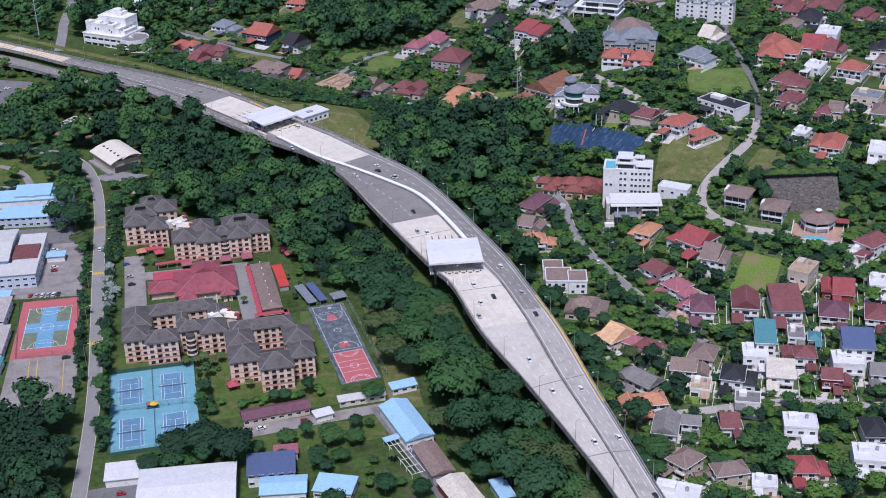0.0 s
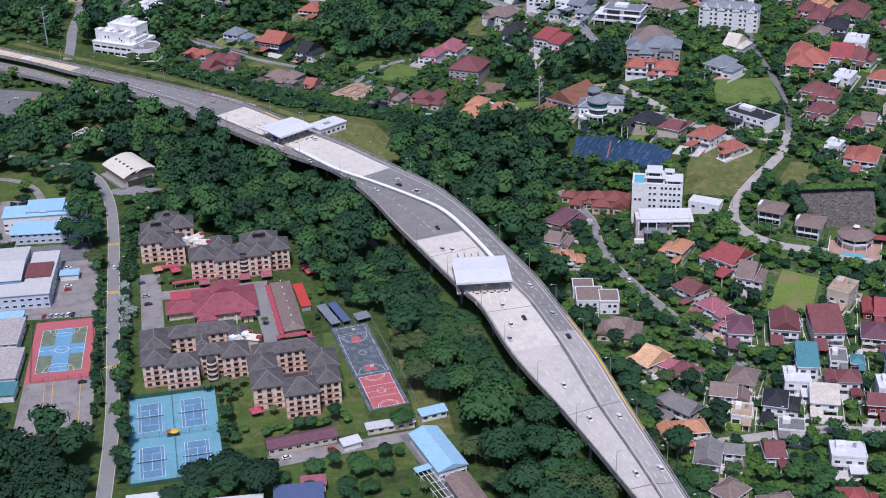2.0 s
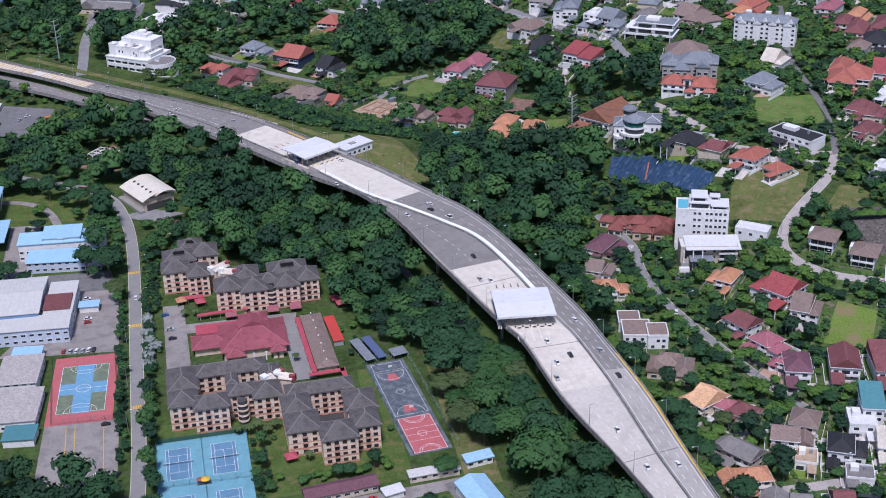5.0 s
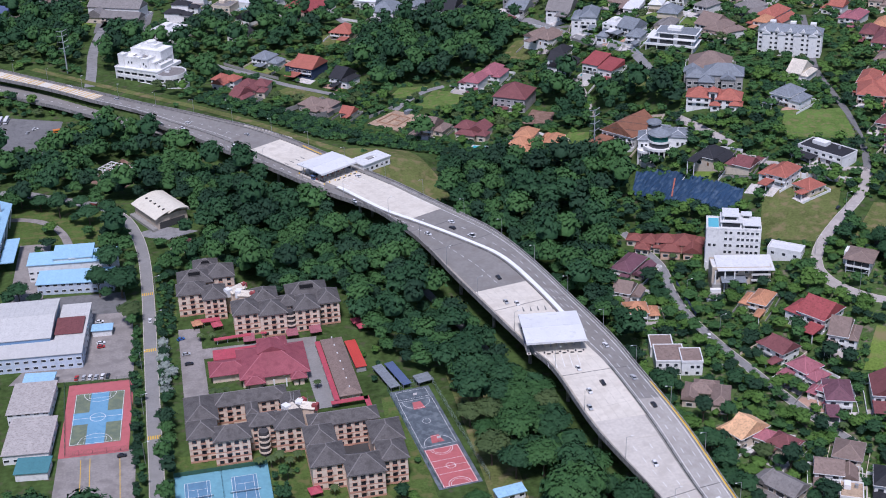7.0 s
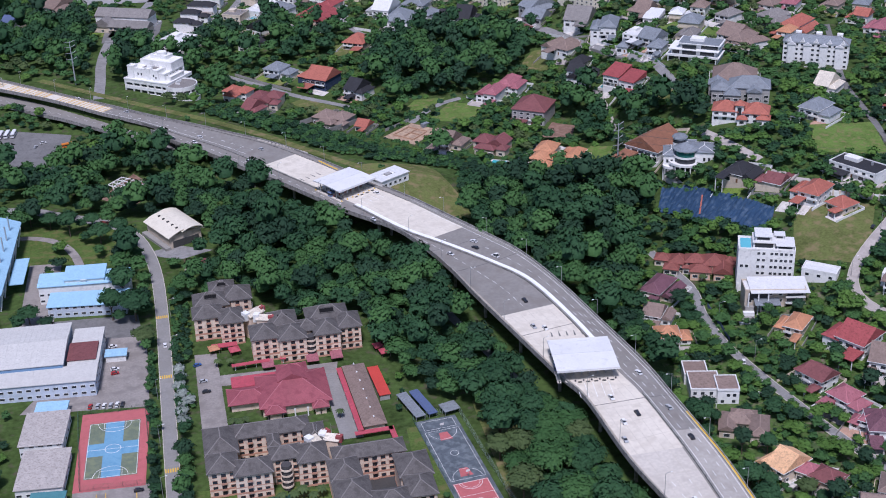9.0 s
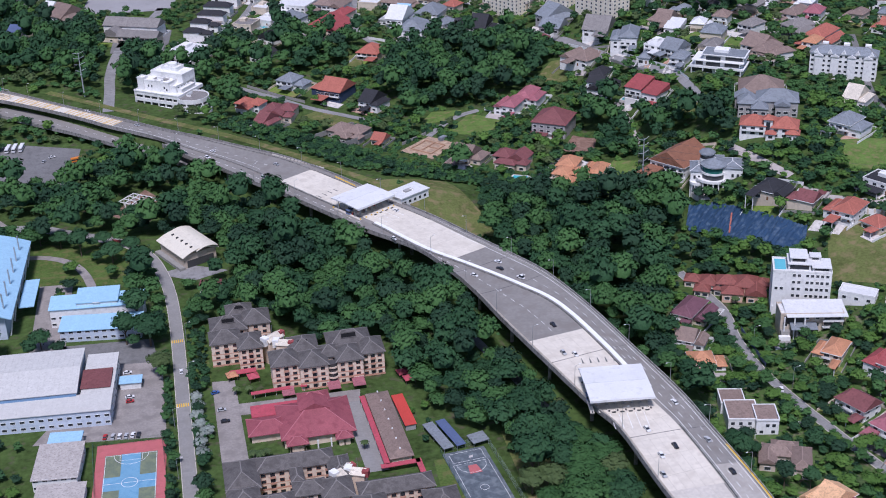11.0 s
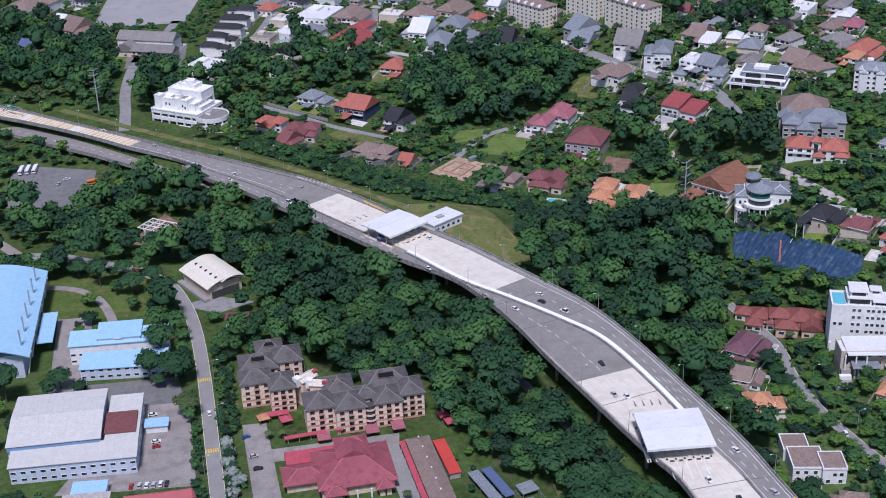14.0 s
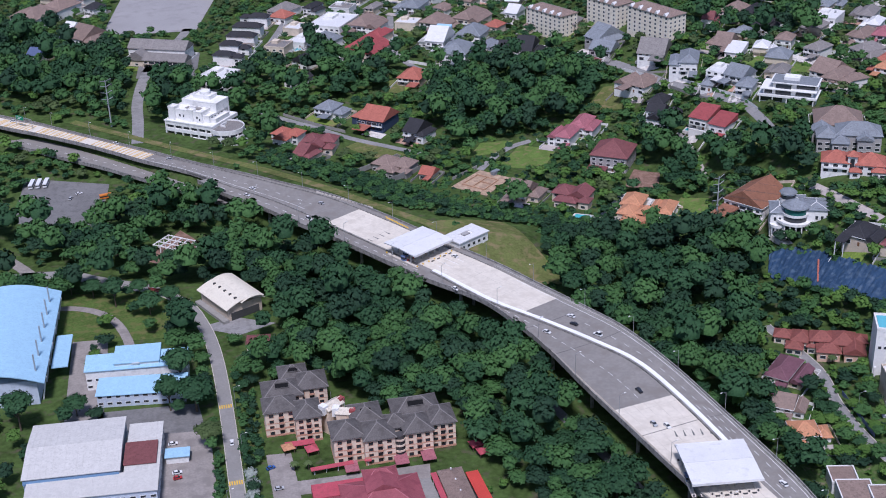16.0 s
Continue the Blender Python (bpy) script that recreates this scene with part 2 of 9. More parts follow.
def axis(lo, hi, step, far):
    mid = np.arange(lo, hi + 0.1, step)
    out = step * np.cumsum(1.35 ** np.arange(1, 40))
    out = out[out < far]
    return np.concatenate([lo - out[::-1], mid, hi + out])


def build_ground():
    xs, ys = axis(-220, 720, 5, 4000), axis(-240, 960, 5, 4000)
    gx, gy = np.meshgrid(xs, ys)
    gz = ground_z(gx, gy)
    nx, ny = len(xs), len(ys)
    verts = np.stack([gx.ravel(), gy.ravel(), gz.ravel()], 1)
    i = (np.arange(ny - 1)[:, None] * nx + np.arange(nx - 1)[None, :]).ravel()
    faces = np.stack([i, i + 1, i + nx + 1, i + nx], 1)
    me = bpy.data.meshes.new("ground")
    me.from_pydata(verts.tolist(), [], faces.tolist())
    me.polygons.foreach_set("use_smooth", [True] * len(me.polygons))
    me.materials.append(SOIL)
    tagged(new("ground", me), "dark green weedy ground of town and hillside", "ground", kind="structure")


build_ground()
TAKEN = []      # (x, y, half width, half depth, turn) of built plots, kept free of trees
LANES = []      # (points, half width) of roads


def patch(name, corners, material, label, category, dz=0.15, n=8, kind="structure", keep=True):
    """A four-cornered piece of ground that follows the land."""
    a, b, c, d = [np.array(p, float) for p in corners]
    s = Shape()
    for j in range(n + 1):
        for i in range(n + 1):
            u, v = i / n, j / n
            p = a * (1 - u) * (1 - v) + b * u * (1 - v) + c * u * v + d * (1 - u) * v
            s.v.append((p[0], p[1], float(ground_z(p[0], p[1])) + dz))
    s.f = [(j * (n + 1) + i, j * (n + 1) + i + 1, (j + 1) * (n + 1) + i + 1, (j + 1) * (n + 1) + i) for j in range(n) for i in range(n)]
    if keep:
        m, e = (a + b + c + d) / 4, b - a
        t = math.atan2(e[1], e[0])
        TAKEN.append((m[0], m[1], np.linalg.norm(b - a + c - d) / 4, np.linalg.norm(d - a + c - b) / 4, t))
    return solid(name, s, material, label, category, kind)


def curve(pts, step=6.0):
    """Points along a smooth line through pts."""
    p = np.array([pts[0]] + list(pts) + [pts[-1]], float)
    out = []
    for k in range(1, len(p) - 2):
        n = max(2, int(np.linalg.norm(p[k + 1] - p[k]) / step))
        for i in range(n):
            t = i / n
            out.append(0.5 * (2 * p[k] + (p[k + 1] - p[k - 1]) * t + (2 * p[k - 1] - 5 * p[k] + 4 * p[k + 1] - p[k + 2]) * t * t + (3 * p[k] - p[k - 1] - 3 * p[k + 1] + p[k + 2]) * t ** 3))
    out.append(p[-1])
    return np.array(out)


def lane(name, pts, width, material, label, dz=0.2, category="road", kerb=False):
    """A road that follows the land."""
    c = curve(pts)
    d = np.gradient(c, axis=0)
    d /= np.linalg.norm(d, axis=1)[:, None]
    n = np.stack([-d[:, 1], d[:, 0]], 1)
    s = Shape()
    for p, q in zip(c, n):
        for e in (-0.5, 0.5):
            x, y = p + q * e * width
            s.v.append((x, y, float(ground_z(x, y)) + dz))
    s.f = [(2 * i + 1, 2 * i, 2 * i + 2, 2 * i + 3) for i in range(len(c) - 1)]
    LANES.append((c, width / 2))
    ob = solid(name, s, material, label, category, "structure")
    if kerb:
        for e in (-0.5, 0.5):
            k = Shape()
            for i in range(len(c) - 1):
                p, q = c[i] + n[i] * e * (width + 0.3), c[i + 1] + n[i + 1] * e * (width + 0.3)
                k.beam((*p, float(ground_z(*p)) + dz), (*q, float(ground_z(*q)) + dz), 0.3, 0.35)
            part("kerb", k, CONC, ob)
    return ob

# ---- highway on its viaduct ----
DECK_Z = 14.5
EDGE_L = curve([(203, -260), (198, -168), (193, -125), (185.5, -75), (176.5, -24), (173, 27), (167, 50), (156, 100), (148.5, 135), (142.5, 167), (135, 195), (123, 226), (102, 254),
                (88, 276), (63, 316), (41, 348), (24, 375), (6, 398), (-10, 425)], 4)
EDGE_R = curve([(218, -262), (216, -171), (215.5, -126), (215, -78), (215, -30), (211.5, 20), (209, 50), (201.5, 95), (194, 138), (184, 177), (172, 203), (158, 230), (141.5, 262),
                (121, 295), (98, 335), (70, 376), (42, 405), (19, 428), (-8, 453), (-43, 489), (-81, 527), (-116, 563), (-141, 585), (-275, 714)], 4)
MEDIAN = curve([(208, -261), (206, -170), (205, -124), (202.5, -72), (202, -24), (199, 24), (195, 48), (188.5, 98), (179, 143), (165, 169), (146, 197), (127, 223), (108, 259),
                (94, 282), (68, 325), (46, 361), (30, 384), (9, 410), (-15, 441), (-44, 470), (-60, 488), (-80, 509), (-100, 528), (-119, 545), (-139, 562), (-262, 672)], 4)


def along(c, p):
    """The point of the line c that lies nearest to p, and its number."""
    i = int(np.argmin(((c - np.array(p)) ** 2).sum(1)))
    return i, c[i]


def between(a, b, frac, step=1):
    """The line that runs at a share of the way from a to b."""
    return np.array([p + (along(b, p)[1] - p) * frac for p in a[::step]])


def ribbon(left, right, z, thick):
    """A slab between two lines."""
    s = Shape()
    n = min(len(left), len(right))
    for p, q in zip(left[:n], right[:n]):
        s.v += [(p[0], p[1], z), (q[0], q[1], z), (q[0], q[1], z - thick), (p[0], p[1], z - thick)]
    for i in range(n - 1):
        for k in range(4):
            s.f.append((4 * i + k, 4 * i + 4 + k, 4 * i + 4 + (k + 1) % 4, 4 * i + (k + 1) % 4))
    s.f += [(0, 1, 2, 3), (4 * n - 1, 4 * n - 2, 4 * n - 3, 4 * n - 4)]
    return s


def rail(c, z, w, h, lift=0.0):
    """A low wall along a line."""
    d = np.gradient(c, axis=0)
    d /= np.linalg.norm(d, axis=1)[:, None]
    n = np.stack([-d[:, 1], d[:, 0]], 1) * w / 2
    s = Shape()
    for p, q in zip(c, n):
        a, b = p + q, p - q
        s.v += [(a[0], a[1], z + lift + h), (b[0], b[1], z + lift + h), (b[0], b[1], z + lift), (a[0], a[1], z + lift)]
    for i in range(len(c) - 1):
        for k in range(4):
            s.f.append((4 * i + k, 4 * i + 4 + k, 4 * i + 4 + (k + 1) % 4, 4 * i + (k + 1) % 4))
    s.f += [(0, 1, 2, 3), tuple(4 * len(c) - 1 - k for k in range(4))]
    return s


def cut(c, p, q):
    i, j = along(c, p)[0], along(c, q)[0]
    return c[min(i, j):max(i, j) + 1]


viaduct = thing("viaduct", pose(0, 0, 0), "long curving concrete highway viaduct with grey carriageways and parapets", "highway", kind="structure")
west_mid = np.array([along(MEDIAN, p)[1] for p in EDGE_L])
part("west_carriageway", ribbon(EDGE_L, west_mid, DECK_Z, 1.6), DECK_GREY, viaduct, "grey worn carriageway")
east_right = np.array([along(EDGE_R, p)[1] for p in MEDIAN])
part("east_carriageway", ribbon(MEDIAN, east_right, DECK_Z + 0.004, 1.6), DECK_GREY, viaduct, "grey worn carriageway")
part("parapet", rail(EDGE_L, DECK_Z - 1.7, 0.45, 2.7), CONC_DARK, viaduct, "weathered concrete parapet")
part("parapet", rail(EDGE_R, DECK_Z - 1.7, 0.45, 2.8), CONC_DARK, viaduct, "weathered concrete parapet")
part("parapet", rail(cut(MEDIAN, (-15, 441), (-262, 672)), DECK_Z - 1.7, 0.4, 2.6), CONC_DARK, viaduct)
part("shoulder", rail(between(cut(EDGE_R, (141, 262), (-141, 585)), MEDIAN, 0.14), DECK_Z, 0.4, 0.8), CONC_DARK, viaduct, "dark concrete inner kerb")
walk_edge = cut(EDGE_R, (218, -262), (141, 262))
part("walkway", ribbon(between(walk_edge, MEDIAN, 0.012), between(walk_edge, MEDIAN, 0.085), DECK_Z + 0.32, 0.5), CONC_DARK, viaduct, "raised dark concrete service walkway")
part("walkway_rail", rail(between(walk_edge, MEDIAN, 0.09), DECK_Z, 0.25, 0.75), mat("kerb_concrete", (0.42, 0.40, 0.37), var=0.2), viaduct, "pale concrete inner barrier")
left_edge = cut(EDGE_L, (203, -260), (102, 254))
part("walkway", ribbon(between(left_edge, MEDIAN, 0.02), between(left_edge, MEDIAN, 0.05), DECK_Z + 0.3, 0.5), mat("dusty_concrete", (0.36, 0.32, 0.26), var=0.25, scale=0.2), viaduct, "dusty raised edge strip")
part("yellow_kerb", rail(between(cut(EDGE_R, (215.3, -100), (213, 5)), MEDIAN, 0.045), DECK_Z + 0.3, 0.8, 0.35), YELLOW, viaduct, "yellow painted kerb")
white_med = cut(MEDIAN, (193, 74), (105, 264))
part("median_wall", rail(white_med + np.array((0.9, 0.5)), DECK_Z, 2.3, 0.7), mat("white_median", (0.80, 0.80, 0.79), rough=0.7, var=0.08, scale=0.1), viaduct, "white painted median barrier")
part("median_wall", rail(white_med + np.array((-1.0, -0.6)), DECK_Z, 0.7, 1.0), CONC_DARK, viaduct, "grey median barrier")
part("median_wall", rail(cut(MEDIAN, (208, -261), (198, 24)), DECK_Z, 0.8, 0.9), CONC_DARK, viaduct, "grey median barrier")
part("median_wall", rail(cut(MEDIAN, (90, 288), (-15, 441)), DECK_Z, 0.7, 0.9), CONC_DARK, viaduct, "grey median barrier")

# pale concrete aprons at the two toll plazas
s1 = cut(EDGE_L, (176, -20), (154, 112))
part("toll_apron", ribbon(between(s1, MEDIAN, 0.02), between(s1, MEDIAN, 0.97), DECK_Z + 0.03, 0.03), CONC_PALE, viaduct, "pale concrete toll apron")
s2 = cut(MEDIAN, (139, 207), (59, 340))
part("toll_apron", ribbon(between(s2, EDGE_R, 0.05), between(s2, EDGE_R, 0.86), DECK_Z + 0.03, 0.03), CONC_PALE, viaduct, "pale concrete toll apron")
s3 = cut(EDGE_L, (199, -180), (176, -20))
part("pale_overlay", ribbon(between(s3, MEDIAN, 0.03), between(s3, MEDIAN, 0.95), DECK_Z + 0.02, 0.02), CONC, viaduct, "lighter worn concrete surface")

s4 = cut(EDGE_R, (218, -262), (214, -10))
part("pale_overlay", ribbon(between(s4, MEDIAN, 0.11), between(s4, MEDIAN, 0.95), DECK_Z + 0.02, 0.014), CONC_WORN, viaduct, "lighter worn road surface")


def slab_joints(edge, far_edge, f0, f1, rows, step):
    """Sawn joints that divide an apron into slabs."""
    j = Shape()
    lines = [between(edge, far_edge, f0 + (f1 - f0) * k / rows) for k in range(1, rows)]
    for c in lines:
        for p, q in zip(c, c[1:]):
            j.beam((*p, DECK_Z + 0.032), (*q, DECK_Z + 0.032), 0.16, 0.02)
    a, b = between(edge, far_edge, f0), between(edge, far_edge, f1)
    for p, q in list(zip(a, b))[2::step]:
        j.beam((*p, DECK_Z + 0.034), (*q, DECK_Z + 0.034), 0.2, 0.02)
    part("slab_joint", j, mat("joint_sealant", (0.52, 0.475, 0.40), var=0.2), viaduct, "darker joints between concrete slabs")


slab_joints(s1, MEDIAN, 0.02, 0.97, 6, 3)
slab_joints(s2, EDGE_R, 0.05, 0.86, 5, 3)
slab_joints(s3, MEDIAN, 0.03, 0.95, 4, 8)


def dashes(c, first, count, gap=9.0, length=3.4, z=DECK_Z + 0.035):
    """Lane dashes along a line."""
    d = np.concatenate([[0], np.cumsum(np.linalg.norm(np.diff(c, axis=0), axis=1))])
    me = Shape().box(-length / 2, -0.11, 0, length / 2, 0.11, 0.02).mesh("lane_dash", WHITE_LINE)
    for k in range(count):
        u = first + k * gap
        if u > d[-1] - 2:
            break
        i = int(np.searchsorted(d, u)) - 1
        i = max(0, min(i, len(c) - 2))
        p = c[i] + (c[i + 1] - c[i]) * (u - d[i]) / max(1e-6, d[i + 1] - d[i])
        e = c[i + 1] - c[i]
        part("lane_dash", me, None, viaduct, at=pose(p[0], p[1], z, 0, 0, math.degrees(math.atan2(e[1], e[0]))))


east_low = cut(EDGE_R, (218, -262), (198, 110))
dashes(between(east_low, MEDIAN, 0.38), 2, 45)
dashes(between(east_low, MEDIAN, 0.68), 5, 45)
west_low = cut(EDGE_L, (203, -260), (180, -40))
dashes(between(west_low, MEDIAN, 0.36), 2, 26)
dashes(between(west_low, MEDIAN, 0.68), 2, 26)
dashes(between(cut(EDGE_L, (154, 114), (120, 230)), MEDIAN, 0.5), 2, 20, 7)
dashes(between(cut(EDGE_L, (95, 265), (-10, 425)), MEDIAN, 0.5), 2, 40, 8)
dashes(between(cut(MEDIAN, (193, 74), (146, 197)), EDGE_R, 0.5), 2, 14)
dashes(between(cut(MEDIAN, (46, 361), (-250, 680)), EDGE_R, 0.42), 2, 45)
for c in (between(east_low, MEDIAN, 0.16), between(east_low, MEDIAN, 0.9), between(cut(EDGE_R, (198, 110), (150, 245)), MEDIAN, 0.17), between(cut(MEDIAN, (46, 361), (-250, 680)), EDGE_R, 0.16)):
    part("edge_line", rail(c, DECK_Z, 0.22, 0.03, 0.012), WHITE_LINE, viaduct)
# pale surface with tan rumble bars on the far carriageway
far = cut(MEDIAN, (-44, 470), (-262, 672))
part("pale_overlay", ribbon(between(far, EDGE_R, 0.06), between(far, EDGE_R, 0.84), DECK_Z + 0.02, 0.012), CONC_PALE, viaduct, "pale worn concrete surface")
bar = Shape().box(-0.6, -5.2, 0, 0.6, 5.2, 0.03).mesh("rumble_bar", mat("rumble_tan", (0.56, 0.38, 0.16), rough=0.85, var=0.3, scale=0.3, rand=0.3))
fine = curve(far[::6], 2.9)
for k in range(1, min(len(fine) - 1, 78)):
    p, e = fine[k], fine[k + 1] - fine[k]
    q = along(EDGE_R, p)[1]
    m = p + (q - p) * 0.45
    if k not in (17, 18, 19, 34, 35):
        part("rumble_bar", bar, None, viaduct, at=pose(m[0], m[1], DECK_Z + 0.024, 0, 0, math.degrees(math.atan2(e[1], e[0]))))
# expansion joints
for p in ((205, -135), (203, -75), (199, 20), (190, 95), (165, 169), (150, 193)):
    i, m = along(MEDIAN, p)
    for side, f in ((EDGE_L, 0.96), (EDGE_R, 0.85)):
        q = m + (along(side, m)[1] - m) * f
        part("expansion_joint", Shape().beam((*m, DECK_Z + 0.03), (*q, DECK_Z + 0.03), 0.4, 0.05), mat("joint_rubber", (0.13, 0.125, 0.12), var=0.2), viaduct)

# concrete blocks and yellow hatching before the far plaza
block_line = curve([(60.1, 384.7), (75.1, 368.4), (88.9, 352.0)], 2.6)
block = Shape().box(-0.9, -0.5, 0, 0.9, 0.5, 0.8).mesh("barrier_block", CONC)
for p, q in zip(block_line, block_line[1:]):
    part("barrier_block", block, None, viaduct, at=pose(p[0], p[1], DECK_Z, 0, 0, math.degrees(math.atan2(q[1] - p[1], q[0] - p[0]))))
hatch = Shape().box(-0.4, -1.6, 0, 0.4, 1.6, 0.05).mesh("yellow_hatch", YELLOW)
for k in range(9):
    f = k / 8
    part("yellow_hatch", hatch, None, viaduct, at=pose(94.4 + (8.9) * f, 337.5 + (-16.7) * f, DECK_Z + 0.05, 0, 0, 10))
# piers with crossheads
for k in range(4, len(EDGE_L) - 3, 9):
    p = EDGE_L[k]
    q = along(EDGE_R, p)[1]
    d = (q - p) / np.linalg.norm(q - p)
    w = np.linalg.norm(q - p)
    g = float(min(ground_z(*p), ground_z(*q)))
    head = Shape().beam((*(p + d * 1.0), DECK_Z - 2.4), (*(q - d * 1.0), DECK_Z - 2.4), 2.0, 1.5)
    part("crosshead", head, CONC_DARK, viaduct)
    for f in np.linspace(0.12, 0.88, 3 if w < 30 else 4):
        c = p + d * w * f
        part("pier", Shape().tube(c[0], c[1], g - 1, DECK_Z - 3.1, 0.9, n=10), CONC_DARK, viaduct)
# lower carriageway that runs beside and below the viaduct in the north
lower = curve([(27, 388), (-21, 442), (-60, 485), (-83, 507), (-117, 541), (-137, 559), (-259, 666)], 4)
ld = np.gradient(lower, axis=0)
ln = np.stack([-ld[:, 1], ld[:, 0]], 1) / np.linalg.norm(ld, axis=1)[:, None]
slab_shape = Shape()
for i, (p, q) in enumerate(zip(lower, ln)):
    z = 8.0
    a, b = p + q * 9.6, p - q * 9.6
    slab_shape.v += [(a[0], a[1], z), (b[0], b[1], z), (b[0], b[1], z - 1.5), (a[0], a[1], z - 1.5)]
for i in range(len(lower) - 1):
    for k in range(4):
        slab_shape.f.append((4 * i + k, 4 * i + 4 + k, 4 * i + 4 + (k + 1) % 4, 4 * i + (k + 1) % 4))
part("far_carriageway", slab_shape, DECK_GREY, viaduct, "grey lower carriageway")
for f in (2.4,):
    dashes(lower + ln * f, 40, 32, 9.0, 3.4, 8.02)
part("parapet", rail(lower + ln * 9.6, 6.4, 0.4, 2.5), CONC_DARK, viaduct)
LANES.append((lower + ln * -5, 8))
LANES.append((between(EDGE_L, EDGE_R, 0.25), 6.5))
LANES.append((between(EDGE_L, EDGE_R, 0.75), 9.5))
LANES.append((between(MEDIAN, EDGE_R, 0.5), 11))
# lower service road beside the viaduct
lane("road", [(168, -20), (165, 10), (159, 45), (149, 90), (138, 135), (131, 165)], 5, STREET, "shaded grey service road beside the viaduct")
LANES.pop()


def toll_plaza(x, y, turn, wide, deep, z, lanes, label, nose_paint):
    t = thing("toll_plaza", pose(x, y, z, 0, 0, turn), label, "toll plaza", "toll plazas")
    white = mat("canopy_white", (0.66, 0.66, 0.655), rough=0.5, var=0.07, scale=0.12, stain=(0.58, 0.58, 0.56), stain_at=0.66)
    c = Shape()
    a, b = wide / 2, deep / 2
    c.hexa([(-a, -b, 6.3), (a, -b, 6.3), (a, 0, 6.9), (-a, 0, 6.9)], [(-a, -b, 7.0), (a, -b, 7.0), (a, 0, 7.5), (-a, 0, 7.5)])
    c.hexa([(-a, 0.2, 6.9), (a, 0.2, 6.9), (a, b, 6.3), (-a, b, 6.3)], [(-a, 0.2, 7.5), (a, 0.2, 7.5), (a, b, 7.0), (-a, b, 7.0)])
    part("canopy", c, white, t, "white metal canopy")
    part("canopy_gutter", Shape().box(-a, -0.35, 7.1, a, 0.35, 7.35), STEEL, t, "grey gutter")
    for v in (-b - 0.12, b):
        part("fascia", Shape().box(-a - 0.12, v, 6.0, a + 0.12, v + 0.12, 7.1), white, t)
    col = Shape().tube(0, 0, 0, 6.5, 0.28, n=8).mesh("column", STEEL)
    isl = Shape().box(-0.9, -11, 0, 0.9, 11, 0.3).hexa([(-0.9, -13, 0), (0.9, -13, 0), (0.9, -11, 0), (-0.9, -11, 0)], [(-0.4, -12.4, 0.25), (0.4, -12.4, 0.25), (0.9, -11, 0.3), (-0.9, -11, 0.3)]).mesh("island", CONC)
    nose = Shape().tube(0, 0, 0.05, 0.7, 0.5, 0.35, n=8).mesh("island_nose", nose_paint)
    booth = Shape().box(-0.75, -1.5, 0.3, 0.75, 1.5, 1.2).box(-0.75, -1.5, 2.2, 0.75, 1.5, 2.7).box(-0.9, -1.7, 2.7, 0.9, 1.7, 2.85).mesh("booth", mat("booth_blue", (0.12, 0.17, 0.30), var=0.1))
    bglass = Shape().box(-0.72, -1.46, 1.2, 0.72, 1.46, 2.2).mesh("booth_glass", GLASS)
    mark = Shape().hexa([(-0.45, -2.2, 0.0), (0.45, -2.2, 0.0), (0.15, 2.4, 0.0), (-0.15, 2.4, 0.0)], [(-0.45, -2.2, 0.03), (0.45, -2.2, 0.03), (0.15, 2.4, 0.03), (-0.15, 2.4, 0.03)]).mesh("lane_wedge", ASPHALT)
    line = Shape().box(-0.12, -6, 0, 0.12, 6, 0.02).mesh("lane_line", WHITE_LINE)
    stop = Shape().box(-0.9, -0.35, 0, 0.9, 0.35, 0.35).mesh("stop_block", DARKMETAL)
    for k in range(lanes + 1):
        u = -a + 1.4 + k * (wide - 2.8) / lanes
        at = pose(u, 0, 0.04)
        part("island", isl, None, t, at=at)
        for v in (-12.4, 12.4):
            part("island_nose", nose, None, t, "rounded crash cushion", at=pose(u, v, 0.04))
            if v > 0 and 0 < k < lanes - 1:
                part("lane_wedge", mark, None, t, "dark painted lane wedge", at=pose(u, 31.5, 0.045))
            elif v < 0 and 1 < k < lanes:
                part("lane_line", line, None, t, "white lane line", at=pose(u, -20.5, 0.045))
                part("stop_block", stop, None, t, "dark rubber stop block", at=pose(u + 1.9, -13.6, 0.045))
        for v in (-7.5, 7.5):
            part("column", col, None, t, at=pose(u, v, 0.04))
        bo = part("booth", booth, None, t, "blue toll booth", at=pose(u, 1.5 if k % 2 else -1.5, 0.04))
        part("booth_glass", bglass, None, bo)
        arm = Shape().beam((0.9, -4, 1.3), (3.0, -4, 1.3), 0.1).box(0.7, -4.2, 0.3, 1.0, -3.8, 1.4)
        if k < lanes:
            part("barrier_arm", arm, mat("barrier_red", (0.5, 0.05, 0.04), var=0.1), t, at=at)
    return t


toll_plaza(180, 53.5, -7, 29, 28, DECK_Z, 7, "wide white toll plaza canopy on steel columns over booths", DARKMETAL)
toll_plaza(103.5, 288, 31, 28.5, 24.5, DECK_Z, 6, "white toll plaza canopy beside a flat office block", YELLOW)

